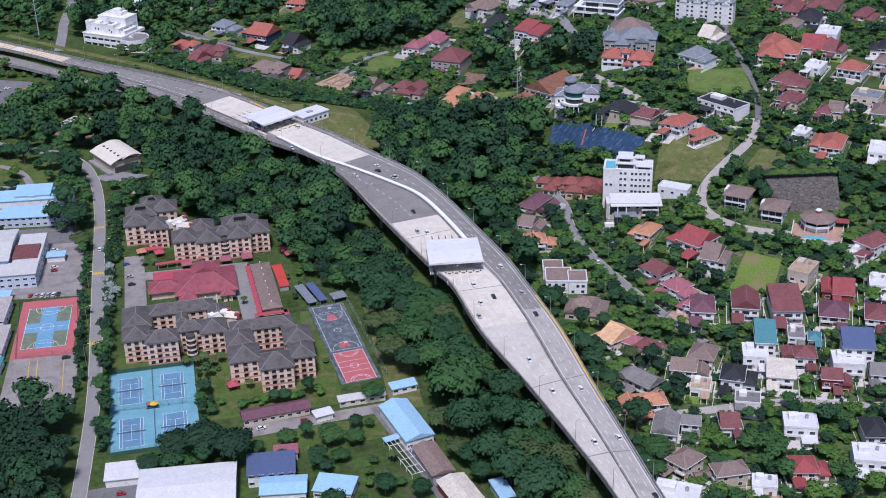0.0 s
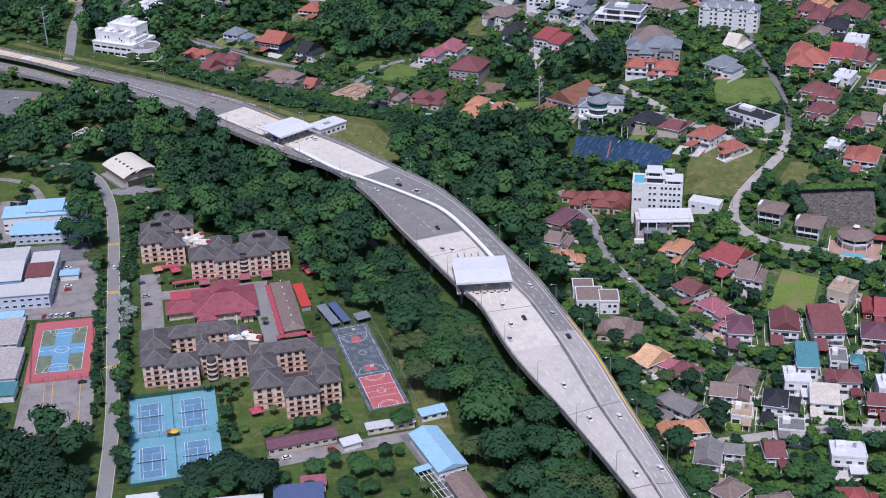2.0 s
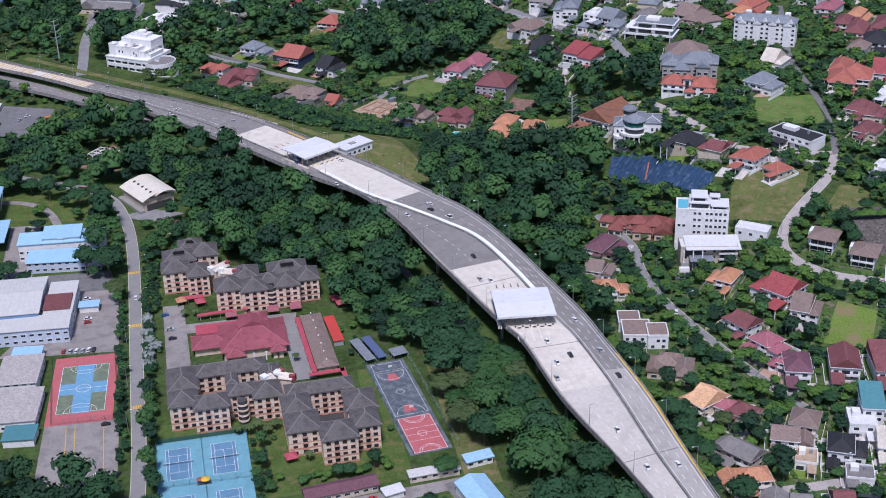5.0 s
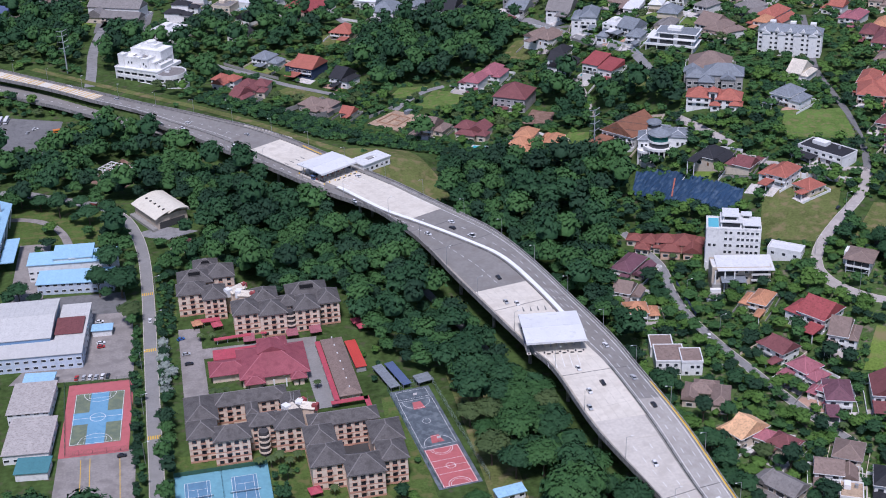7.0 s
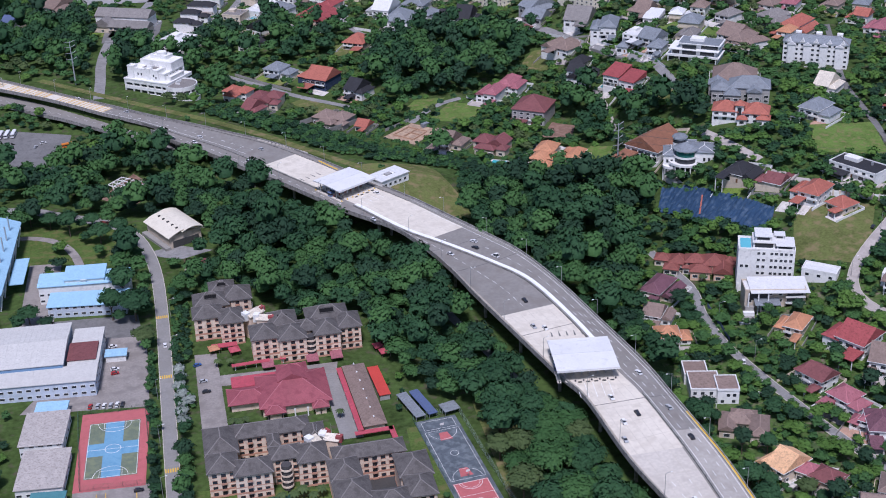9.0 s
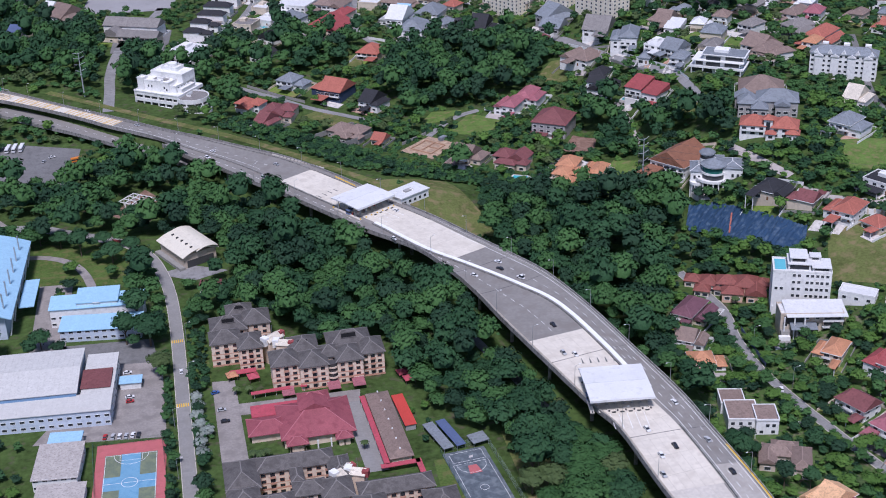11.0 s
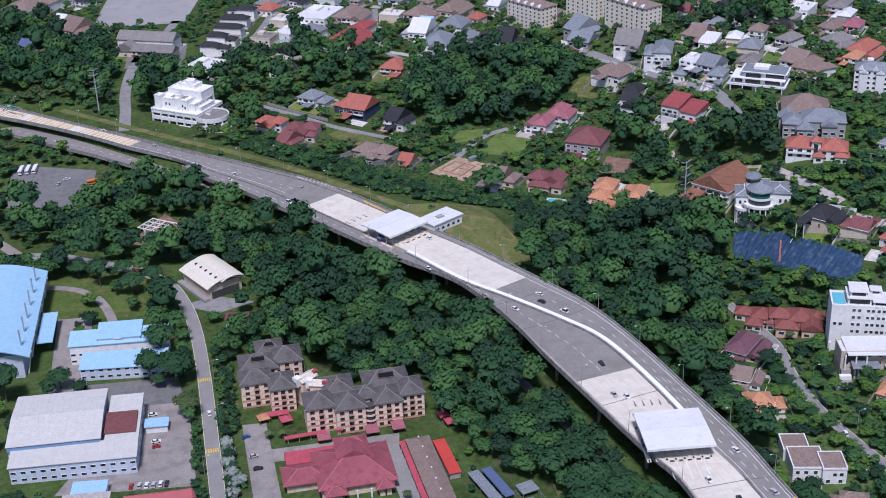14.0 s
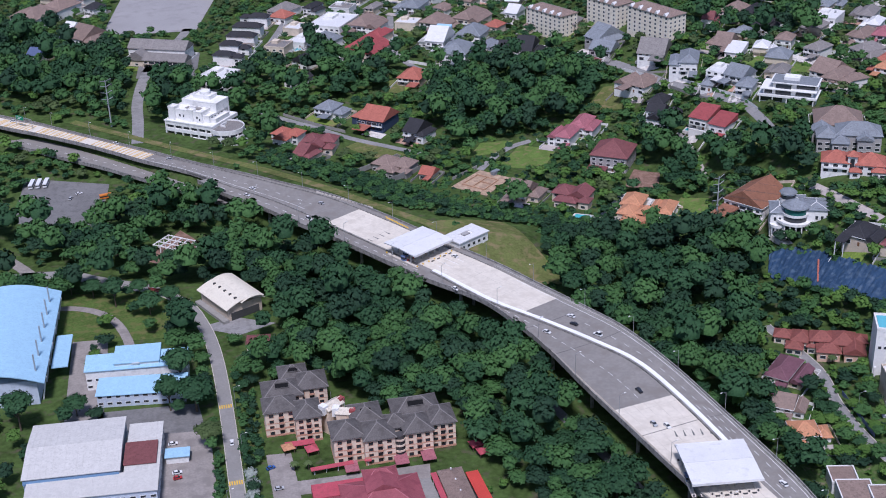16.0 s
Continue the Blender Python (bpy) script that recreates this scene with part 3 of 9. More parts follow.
# office beside the far plaza
office = thing("toll_office", pose(132, 297, 11.5, 0, 0, 31), "white flat-roofed toll office with a roof opening", "office building")
part("wall", Shape().box(-11, -6.5, -4, 11, 6.5, 6), wall_mat("white"), office)
r = Shape()
for a in ((-11.6, -7.1, 11.6, -2.2), (-11.6, 2.2, 11.6, 7.1), (-11.6, -2.2, -4, 2.2), (4, -2.2, 11.6, 2.2)):
    r.box(a[0], a[1], 6, a[2], a[3], 6.6)
part("roof", r, roof_mat("white"), office)
part("plant_box", Shape().box(-2.5, -1.5, 6.0, 2, 1.5, 6.9), wall_mat("grey"), office)
for u in (-8, -4, 0, 4, 8):
    part("window", Shape().box(u - 0.9, -6.56, 2.0, u + 0.9, -6.44, 3.6), GLASS, office)
for v in (-3, 1.5):
    part("window", Shape().box(10.94, v - 0.8, 2.0, 11.06, v + 0.8, 3.6), GLASS, office)
TAKEN.append((132, 297, 14, 9, radians(31)))


# ---- houses ----
def window_mesh(w, h, trim=None):
    """A framed window with a recessed pane, in one skin."""
    key = ("win", w, h, trim and trim.name)
    if key not in MATS:
        s = Shape()
        a, b = w / 2 + 0.14, h / 2 + 0.14
        for x, z, y in ((a, b, 0.0), (a, b, -0.1), (w / 2, h / 2, -0.1), (w / 2, h / 2, -0.03)):
            s.v += [(-x, y, -z), (x, y, -z), (x, y, z), (-x, y, z)]
        s.f = [(4 * k + i, 4 * k + (i + 1) % 4, 4 * k + 4 + (i + 1) % 4, 4 * k + 4 + i) for k in range(3) for i in range(4)] + [(12, 13, 14, 15)]
        me = s.mesh("window", [trim or FRAME, GLASS])
        me.polygons[12].material_index = 1
        MATS[key] = me
    return MATS[key]


def faces_south(turn, side):
    """Whether a side wall looks towards the open south, where it is seen."""
    return side * math.sin(radians(turn)) < -0.12


def add_window(parent, w, h, at, trim=None):
    part("window", window_mesh(w, h, trim), None, parent, at=at)


def caps(parent, ridge, w, h, material, at=None):
    """Mortared caps along the ridge and hips of a roof."""
    s = Shape()
    for p, q in ridge:
        s.beam(p, q, w, h)
    if ridge:
        part("ridge_cap", s, material, parent, at=at)


def roof_shape(w, d, h, kind, rise=None):
    """Roof on a w by d plan whose eaves lie at h."""
    a, b, t = w / 2, d / 2, 0.28
    s, ridge = Shape(), []
    low = [(-a, -b, h), (a, -b, h), (a, b, h), (-a, b, h)]
    up = [(x, y, z + t) for x, y, z in low]
    if kind == "hip":
        r = rise or 0.30 * min(w, d)
        if w >= d:
            p, q = (-a + b * 0.95, 0, h + t + r), (a - b * 0.95, 0, h + t + r)
            faces = [(up[0], up[1], q, p), (up[1], up[2], q), (up[2], up[3], p, q), (up[3], up[0], p)]
            ridge = [(p, q), (up[0], p), (up[3], p), (up[1], q), (up[2], q)]
        else:
            p, q = (0, -b + a * 0.95, h + t + r), (0, b - a * 0.95, h + t + r)
            faces = [(up[1], up[2], q, p), (up[2], up[3], q), (up[3], up[0], p, q), (up[0], up[1], p)]
            ridge = [(p, q), (up[0], p), (up[1], p), (up[2], q), (up[3], q)]
    elif kind in ("gable", "gable_front"):
        r = rise or 0.30 * (d if kind == "gable" else w)
        if kind == "gable":
            p, q = (-a, 0, h + t + r), (a, 0, h + t + r)
            faces = [(up[0], up[1], q, p), (up[2], up[3], p, q), (up[1], up[2], q), (up[3], up[0], p)]
        else:
            p, q = (0, -b, h + t + r), (0, b, h + t + r)
            faces = [(up[1], up[2], q, p), (up[3], up[0], p, q), (up[0], up[1], p), (up[2], up[3], q)]
        ridge = [(p, q)]
    elif kind == "shed":
        r = rise or 0.22 * d
        p, q = (-a, b, h + t + r), (a, b, h + t + r)
        faces = [(up[0], up[1], q, p), (up[1], up[2], q), (up[3], up[0], p), (up[2], up[3], p, q)]
    else:
        faces = [tuple(up)]
    for f in faces:
        s.poly(f)
    s.poly(low[::-1])
    for i in range(4):
        s.poly((low[i], low[(i + 1) % 4], up[(i + 1) % 4], up[i]))
    return s, ridge


COUNT = [0]
PALE_PAVING = mat('pale_paving', (0.56, 0.53, 0.49), rough=0.9, var=0.15, scale=0.15, fine=0.9, stain=(0.42, 0.39, 0.35), stain_at=0.6)
TILE_PAVING = mat('tile_paving', (0.42, 0.26, 0.19), rough=0.9, var=0.2, scale=0.15, fine=0.9, stain=(0.30, 0.22, 0.18), stain_at=0.6)


def house(x, y, w, d, turn, h, kind, roof, wall, z=None, wing=True, label="", windows=True, name="house"):
    """A house: eaves w by d at height h, with windows, ridge caps, a porch and a wing."""
    COUNT[0] += 1
    rng = random.Random(COUNT[0] * 7 + 3)
    g = float(ground_z(x, y)) if z is None else z
    words = dict(hip="hipped", gable="gabled", gable_front="gabled", shed="sloping", flat="flat")[kind]
    t = thing(name, pose(x, y, g, 0, 0, turn), label or f"{'two' if h > 5 else 'one'}-storey {wall} walled house with a {words} {roof} roof", "house", "houses on the hillside")
    o = 0.7 if kind != "flat" else 0.0
    full, split = w, w > 14 and kind in ("hip", "gable") and rng.random() < 0.75
    base = t
    if split:
        side = rng.choice((-1, 1))
        ww, wd, wh = 0.42 * w, 0.82 * d, h - rng.choice((1.2, 2.0, 2.8) if h > 5 else (0.5, 0.8))
        at = pose(-side * (w - ww) / 2, rng.choice((-1, 1)) * 0.08 * d, 0)
        part("wing_wall", Shape().box(-ww / 2 + o, -wd / 2 + o, -6, ww / 2 - o, wd / 2 - o, wh + 0.1), wall_mat(wall), t, at=at)
        ws, wr = roof_shape(ww, wd, wh, rng.choice(("hip", "gable_front", "hip")))
        part("wing_roof", ws, roof_mat(roof), t, at=at)
        caps(t, wr, 0.34, 0.14, mat("ridge_" + roof, tuple(1.25 * v + 0.01 for v in ROOF[roof]), var=0.2), at)
        for zf in ((1.6, 4.6) if wh > 5 else (1.6,)):
            add_window(t, 2.4, 1.5, at @ pose(0, -wd / 2 + o, zf))
        w = 0.68 * w
        sx = side * (full - w) / 2
    else:
        sx = 0.0
    # the main block stands off the middle where there is a side wing
    t = base
    shift = pose(sx, 0, 0)
    a, b = w / 2 - o, d / 2 - o
    deep = 2.2 if 5 < h < 9 and kind != "flat" and d > 10 else 0.0     # a covered terrace under the upper floor
    skin = Shape()
    if deep:
        skin.box(-a + 0.03, -b + deep, -6, a - 0.03, b - 0.03, 3.0).box(-a, -b, 2.9, a, b, h + 0.1).box(-a, -b, -6, a, -b + deep, 0.06)
        for u in (-a, -a * 0.1, a - 0.4):
            skin.box(u, -b + 0.02, 0.06, u + 0.4, -b + 0.42, 2.9)
    else:
        skin.box(-a, -b, -6, a, b, h + 0.1)
    part("wall", skin, wall_mat(wall), t, at=shift)
    s, ridge = roof_shape(w, d, h, kind)
    part("roof", s, roof_mat(roof), t, at=shift)
    if kind != "flat" and y < 330:
        q, e = Shape(), 0.14
        q.box(-w / 2 - e, -d / 2 - e, h - 0.12, w / 2 + e, -d / 2, h + 0.2).box(-w / 2 - e, d / 2, h - 0.12, w / 2 + e, d / 2 + e, h + 0.2)
        q.box(-w / 2 - e, -d / 2, h - 0.12, -w / 2, d / 2, h + 0.2).box(w / 2, -d / 2, h - 0.12, w / 2 + e, d / 2, h + 0.2)
        part("gutter", q, FRAME if rng.random() < 0.6 else wall_mat("grey"), t, at=shift)
    if kind == "flat":
        par = Shape()
        for q in ((-a - 0.15, -b - 0.15, a + 0.15, -b + 0.15), (-a - 0.15, b - 0.15, a + 0.15, b + 0.15), (-a - 0.15, -b + 0.15, -a + 0.15, b - 0.15), (a - 0.15, -b + 0.15, a + 0.15, b - 0.15)):
            par.box(q[0], q[1], h - 0.1, q[2], q[3], h + 0.9)
        part("parapet", par, wall_mat(wall), t)
        part("water_tank", Shape().tube(a * 0.4, b * 0.4, h + 0.28, h + 1.9, 0.8, n=10), STEEL, t, "round steel water tank")
        part("stair_head", Shape().box(-a * 0.7, 0, h + 0.28, -a * 0.1, b * 0.7, h + 2.4), wall_mat(wall), t)
    caps(t, ridge, 0.34, 0.14, mat("ridge_" + roof, tuple(1.25 * v + 0.01 for v in ROOF[roof]), var=0.2), shift)
    if windows:
        floors = [1.3] if h < 5 else [1.3, 4.6] if h < 9 else [1.3 + 3.1 * k for k in range(int(h / 3.1))]
        for zf in floors:
            n = max(2, int(w / (5.4 if zf < 2 else 4.6)))
            for k in range(n):
                u = -a + (k + 0.5) * 2 * a / n
                if zf > 2 and deep and n > 2 and 0 < k < n - 1:
                    add_window(t, 2 * a / n - 0.7, 2.0, shift @ pose(u, -b, zf - 0.1))
                elif zf < 2 and k == n // 2:
                    part("door", Shape().box(u - 0.6, -b + deep - 0.05, 0, u + 0.6, -b + deep + 0.02, 2.2), mat("door_wood", (0.16, 0.08, 0.04), var=0.2), t, at=shift)
                else:
                    add_window(t, *((3.2, 2.1) if zf < 2 else (2.3, 1.5)), shift @ pose(u, -b + (deep if zf < 2 else 0), zf))
            n = max(1, int(d / 5.5))
            for k in range(n):
                v = -b + (k + 0.5) * 2 * b / n
                for e in (-1, 1):
                    if y < 180 and faces_south(turn, e) and not (split and e * sx < 0):
                        add_window(t, 1.8, 1.5, shift @ pose(e * a, v, zf + 0.2, 0, 0, 90 * e))
    if wing:
        side = rng.choice((-1, 1))
        ww, wd, wh = w * rng.uniform(0.38, 0.5), d * 0.4 + 2.5, min(3.1, h - 1.5) if h > 5 else h - 0.6
        cx, cy = side * (w / 2 - ww / 2) * 0.95, -b - wd / 2 + 0.6
        ws, wr = roof_shape(ww, wd, wh, rng.choice(("hip", "shed", "gable_front", "flat")) if kind != "flat" else "flat", 0.9)
        at = shift @ pose(cx, cy, 0)
        part("porch_roof", ws, roof_mat(roof), t, at=at)
        for u in (-1, 1) if y < 330 else ():
            part("porch_post", Shape().box(u * (ww / 2 - 0.6) - 0.2, -wd / 2 + 0.5, -4, u * (ww / 2 - 0.6) + 0.2, -wd / 2 + 0.9, wh), wall_mat("white"), t, at=at)
        if h > 5:
            bx = -side * w * 0.22
            part("balcony", Shape().box(bx - w * 0.2, -b - 1.3, 3.0, bx + w * 0.2, -b, 3.2).box(bx - w * 0.2, -b - 1.3, 3.2, bx + w * 0.2, -b - 1.18, 4.1), wall_mat("white"), t, at=shift)
    w = full
    TAKEN.append((x, y, w / 2 + 0.3, d / 2 + 1.2, radians(turn)))
    if z is None:
        plot(x, y, w, d, turn, rng)
    return t


def plot(x, y, w, d, turn, rng):
    """A paved forecourt and a low garden wall round a house."""
    m = pose(x, y, 0, 0, 0, turn)
    a, b, c = w / 2 + 2.0, -d / 2 - rng.uniform(5.5, 8), d / 2 + 2.0
    e = rng.uniform(-0.3, 0.15) * w
    if y < 130 and rng.random() < 0.6:
        e = -0.001
    quad = [m @ Vector(p) for p in ((-a if e < 0 else e, b, 0), (a if e > -0.01 else w / 2 + e, b, 0), (a if e > -0.01 else w / 2 + e, -d / 2 + 1, 0), (-a if e < 0 else e, -d / 2 + 1, 0))]
    cover, words = rng.choice(((PAVING, "grey paved"), (PALE_PAVING, "pale paved"), (PALE_PAVING, "pale paved"), (PALE_PAVING, "pale paved"), (TILE_PAVING, "reddish tiled"), (LAWN, "mown grass"), (BRIGHT_GRASS, "bright mown grass")))
    patch("forecourt", [(q.x, q.y) for q in quad], cover, words + " forecourt of a house", "forecourt", dz=0.18, n=3, keep=False)
    if rng.random() < 0.8:
        c0 = [(-a, b), (-a, c), (a, c), (a, b)]
        k = rng.choice(("white", "white", "cream", "concrete"))
        s, n = Shape(), 4
        for p, q in zip(c0, c0[1:]):
            for i in range(n):
                u, v = [m @ Vector((p[0] + (q[0] - p[0]) * f / n, p[1] + (q[1] - p[1]) * f / n, 0)) for f in (i, i + 1)]
                s.beam((u.x, u.y, float(ground_z(u.x, u.y)) + 0.5), (v.x, v.y, float(ground_z(v.x, v.y)) + 0.5), 0.25, 2.2)
        solid("garden_wall", s, wall_mat(k), f"low plastered {k} garden wall round a house plot", "garden wall", group="garden walls")



def manor(x, y, turn, roof, wall, blocks, label, z=None):
    """A rambling house: blocks (u, v, w, d, eaves, kind) that share one roof colour."""
    g = float(ground_z(x, y)) if z is None else z
    t = thing("house", pose(x, y, g, 0, 0, turn), label, "house", "houses on the hillside")
    for u, v, w, d, h, kind in blocks:
        at = pose(u, v, 0)
        part("wall", Shape().box(-w / 2 + 0.7, -d / 2 + 0.7, -6, w / 2 - 0.7, d / 2 - 0.7, h + 0.1), wall_mat(wall), t, at=at)
        rf, rg = roof_shape(w, d, h, kind)
        part("roof", rf, roof_mat(roof), t, at=at)
        caps(t, rg, 0.34, 0.14, mat("ridge_" + roof, tuple(1.25 * c + 0.01 for c in ROOF[roof]), var=0.2), at)
        n = max(1, int(w / 4.5))
        for zf in ((1.6, 4.8) if h > 5.5 else (1.6,)):
            for i in range(n):
                add_window(t, 2.6, 1.7, at @ pose(-w / 2 + 0.7 + (i + 0.5) * (w - 1.4) / n, -d / 2 + 0.7, zf))
    r = max(max(abs(b[0]) + b[2] / 2, abs(b[1]) + b[3] / 2) for b in blocks)
    TAKEN.append((x, y, r * 0.9, r * 0.75, radians(turn)))
    return t




def glass_villa(x, y, turn, w, d, label):
    """A hillside villa: an open car deck, two glazed storeys in white frames, a brown hipped roof."""
    t = thing("house", pose(x, y, float(ground_z(x, y)), 0, 0, turn), label, "house", "houses on the hillside")
    a, b, white = w / 2 - 1.0, d / 2 - 1.0, wall_mat("white")
    part("base", Shape().box(-a, -b + 3.5, -6, a, b, 0.2), wall_mat("grey"), t, "grey retaining base")
    part("car_deck", Shape().box(-a - 1, -b - 2.5, -2.6, a + 1, b - 1, -2.3), PALE_PAVING, t, "pale open car deck")
    for u in (-a + 0.2, 0, a - 0.6):
        part("column", Shape().box(u, -b + 0.1, -6, u + 0.4, -b + 0.5, 0.2), white, t)
    part("wall", Shape().box(-a, -b, 0.2, a, b, 7.2), white, t)
    for z in (0.7, 4.0):
        for i in range(3):
            u = -a + 0.5 + i * (2 * a - 1) / 3
            part("glazing", Shape().box(u + 0.15, -b - 0.06, z, u + (2 * a - 1) / 3 - 0.15, -b + 0.05, z + 2.7), GLASS, t, "tall dark glazing")
        part("window", window_mesh(2.4, 1.6), None, t, at=pose(a, -b + 3, z + 1.4, 0, 0, 90))
        part("window", window_mesh(2.4, 1.6), None, t, at=pose(a, 2, z + 1.4, 0, 0, 90))
    part("balcony", Shape().box(-a, -b - 1.6, 3.5, a, -b, 3.8).box(-a, -b - 1.6, 3.8, a, -b - 1.5, 4.7), white, t, "white balcony")
    rf, rg = roof_shape(w + 1, d + 1, 7.2, "hip", 2.2)
    part("roof", rf, roof_mat("brown"), t)
    caps(t, rg, 0.3, 0.14, mat("ridge_brown", tuple(1.25 * c + 0.01 for c in ROOF["brown"]), var=0.2))
    part("side_block", Shape().box(-a - 2.6, 0, -6, -a, b, 7.6), white, t, "white flat-roofed side block")
    TAKEN.append((x, y, w / 2 + 1, d / 2 + 2, radians(turn)))
    return t


def octagon_villa(x, y, turn):
    """A round-plan villa with an eight-sided roof and cupola above a terrace with a pool."""
    t = thing("house", pose(x, y, float(ground_z(x, y)) + 1, 0, 0, turn), "villa with an eight-sided brown roof over a columned terrace", "house", "houses on the hillside")
    white = wall_mat("white")
    part("terrace", Shape().box(-13, -17, -8, 14, 6, 0), TILE_PAVING, t, "reddish tiled terrace")
    part("terrace_wall", Shape().box(-13.3, -17.4, -8, 14.3, -17, 0.9).box(14, -17, -8, 14.4, 6, 0.9).box(-13.4, -17, -8, -13, 6, 0.9), white, t, "white terrace wall")
    part("pool", Shape().box(-6, -15, 0.02, 6, -11.5, 0.12), mat("pool_water", (0.12, 0.42, 0.50), rough=0.15, var=0.1), t, "narrow garden pool")
    part("wall", Shape().tube(0, 0, 0, 3.2, 7.2, n=8), white, t)
    part("glazing", Shape().tube(0, 0, 3.8, 6.4, 7.8, n=8), GLASS, t, "dark glazed upper storey")
    part("gallery", Shape().tube(0, 0, 3.2, 3.8, 9.4, n=8), white, t, "white gallery slab")
    part("gallery_rail", Shape().ring(0, 0, 3.8, 4.6, 9.1, 9.4, 8), white, t)
    for k in range(8):
        c, e = 8.9 * math.cos(k * math.pi / 4), 8.9 * math.sin(k * math.pi / 4)
        part("column", Shape().box(c - 0.25, e - 0.25, 0, c + 0.25, e + 0.25, 6.4), white, t)
    part("roof", Shape().tube(0, 0, 6.4, 6.7, 10.4, n=8).tube(0, 0, 6.7, 9.6, 10.4, 1.8, n=8), roof_mat("brown"), t)
    part("cupola", Shape().tube(0, 0, 9.5, 11.0, 1.7, n=8), wall_mat("brick"), t, "dark red cupola")
    part("cupola_cap", Shape().tube(0, 0, 11.0, 11.5, 1.9, 1.5, n=12), white, t, "white cupola cap")
    part("side_roof", Shape().box(9, 2, 3.4, 17, 8, 3.7), roof_mat("red"), t, "red carport roof")
    for u in (9.3, 16.4):
        part("carport_post", Shape().box(u, 2.2, -6, u + 0.3, 2.5, 3.4), white, t)
    TAKEN.append((x, y, 13, 14, radians(turn)))
    return t


def terrace_villa(x, y, turn):
    """A white box villa with brown roofs set between parapets."""
    t = thing("house", pose(x, y, float(ground_z(x, y)), 0, 0, turn), "white modern house with brown roofs set between white parapets", "house", "houses on the hillside")
    white = wall_mat("white")
    for x0, y0, x1, y1, h in ((-11, -6, 3, 9, 6.6), (1, -8, 11, 4, 7.4), (-12, 9, -1, 20, 5.6)):
        part("wall", Shape().box(x0, y0, -6, x1, y1, h), white, t)
        part("roof", Shape().hexa([(x0 + 0.4, y0 + 0.4, h), (x1 - 0.4, y0 + 0.4, h), (x1 - 0.4, y1 - 0.4, h), (x0 + 0.4, y1 - 0.4, h)], [(x0 + 0.4, y0 + 0.4, h + 0.1), (x1 - 0.4, y0 + 0.4, h + 0.1), (x1 - 0.4, y1 - 0.4, h + 0.9), (x0 + 0.4, y1 - 0.4, h + 0.9)]), roof_mat("brown"), t, "brown sloping roof")
        rim = Shape().box(x0 - 0.2, y0 - 0.2, h - 0.2, x1 + 0.2, y0 + 0.3, h + 0.8).box(x0 - 0.2, y1 - 0.3, h - 0.2, x1 + 0.2, y1 + 0.2, h + 1.1)
        rim.box(x0 - 0.2, y0 + 0.3, h - 0.2, x0 + 0.3, y1 - 0.3, h + 1.0).box(x1 - 0.3, y0 + 0.3, h - 0.2, x1 + 0.2, y1 - 0.3, h + 1.0)
        part("parapet", rim, white, t)
    for u, v, z in ((-9, -6, 1.5), (-5, -6, 1.5), (-9, -6, 4.7), (-5.5, -6, 4.7), (-1.5, -6, 4.7), (3.4, -8, 1.5), (6, -8, 4.8), (8.8, -8, 4.8), (8.6, -8, 1.5)):
        add_window(t, 1.6, 1.6, pose(u, v, z))
    for i in range(7):
        part("pergola_bar", Shape().box(-10 + i * 1.6, -11, 2.7, -9.8 + i * 1.6, -6.2, 2.85), white, t)
    part("pergola_beam", Shape().box(-10.4, -11.2, 2.5, 0.4, -10.9, 2.7), white, t)
    for u in (-10.2, 0):
        part("pergola_post", Shape().box(u, -11.2, -4, u + 0.25, -10.95, 2.5), white, t)
    TAKEN.append((x, y + 3, 12, 15, radians(turn)))
    return t


# the houses, from the viaduct up the hill
glass_villa(355.5, 80, -40, 14.5, 16, "white glazed villa with a brown roof above a car deck")
glass_villa(369.5, 61, -38, 14, 17, "grey and white hillside villa with dark glazing and brown roofs")
octagon_villa(387, 43, -30)
terrace_villa(238, 36, -14)
manor(240, 3, -25, "brown", "beige", ((-4, 4, 14, 9, 4.6, "hip"), (6, -1, 9, 18, 5.0, "hip"), (-8, -2, 8, 9, 4.2, "gable_front"), (-1, 9, 12, 7, 4.2, "hip")), "low beige house with a weathered brown roof round a patio")
house(316, 51, 23.1, 20.2, -58, 7, "gable", "red", "white")
house(288, 33, 18.9, 13.8, -66, 6, "gable", "maroon", "white")
house(293, 8, 18.7, 13.1, -66, 6, "hip", "pink", "white")
house(296, -14, 13.0, 18.3, -20, 6.5, "hip", "purple", "white")
house(293, -8, 14.4, 10.7, -48, 5.5, "hip", "pink", "white")
house(244, -27, 15.7, 18.4, -66, 6, "gable", "peach", "cream")
house(257, -42, 13.0, 11.9, -56, 5, "hip", "maroon", "cream")
house(242, -70, 21.4, 11.9, -59, 6.5, "gable", "grey", "beige")
house(237, -89, 21.6, 10.9, -6, 6, "hip", "orange", "cream")
house(240, -111, 11.9, 16.8, -27, 6.5, "gable_front", "grey", "white")
house(252, -110, 9.2, 8.3, -23, 6, "gable", "grey", "white")
house(239, -137, 11.3, 14.0, -60, 6.5, "hip", "brown", "cream")
house(254, -149, 10.3, 14.8, -92, 6.5, "hip", "brown", "beige")
house(269, -66, 18.6, 12.3, -26, 6, "gable", "brown", "white")
house(288, -80, 17.1, 15.2, -28, 7, "hip", "dark", "white")
house(280, -56, 12.9, 14.9, -34, 6, "hip", "brown", "cream")
house(311.5, -56, 10.5, 17.5, -20, 10, "shed", "teal", "white", wing=False)
house(303.5, -63, 12.0, 13.0, -20, 6.5, "flat", "white", "white")
house(317, -20, 14.6, 18.3, -22, 7, "gable_front", "maroon", "white")
house(335, -28, 16.0, 21.5, -15, 7, "shed", "maroon", "white")
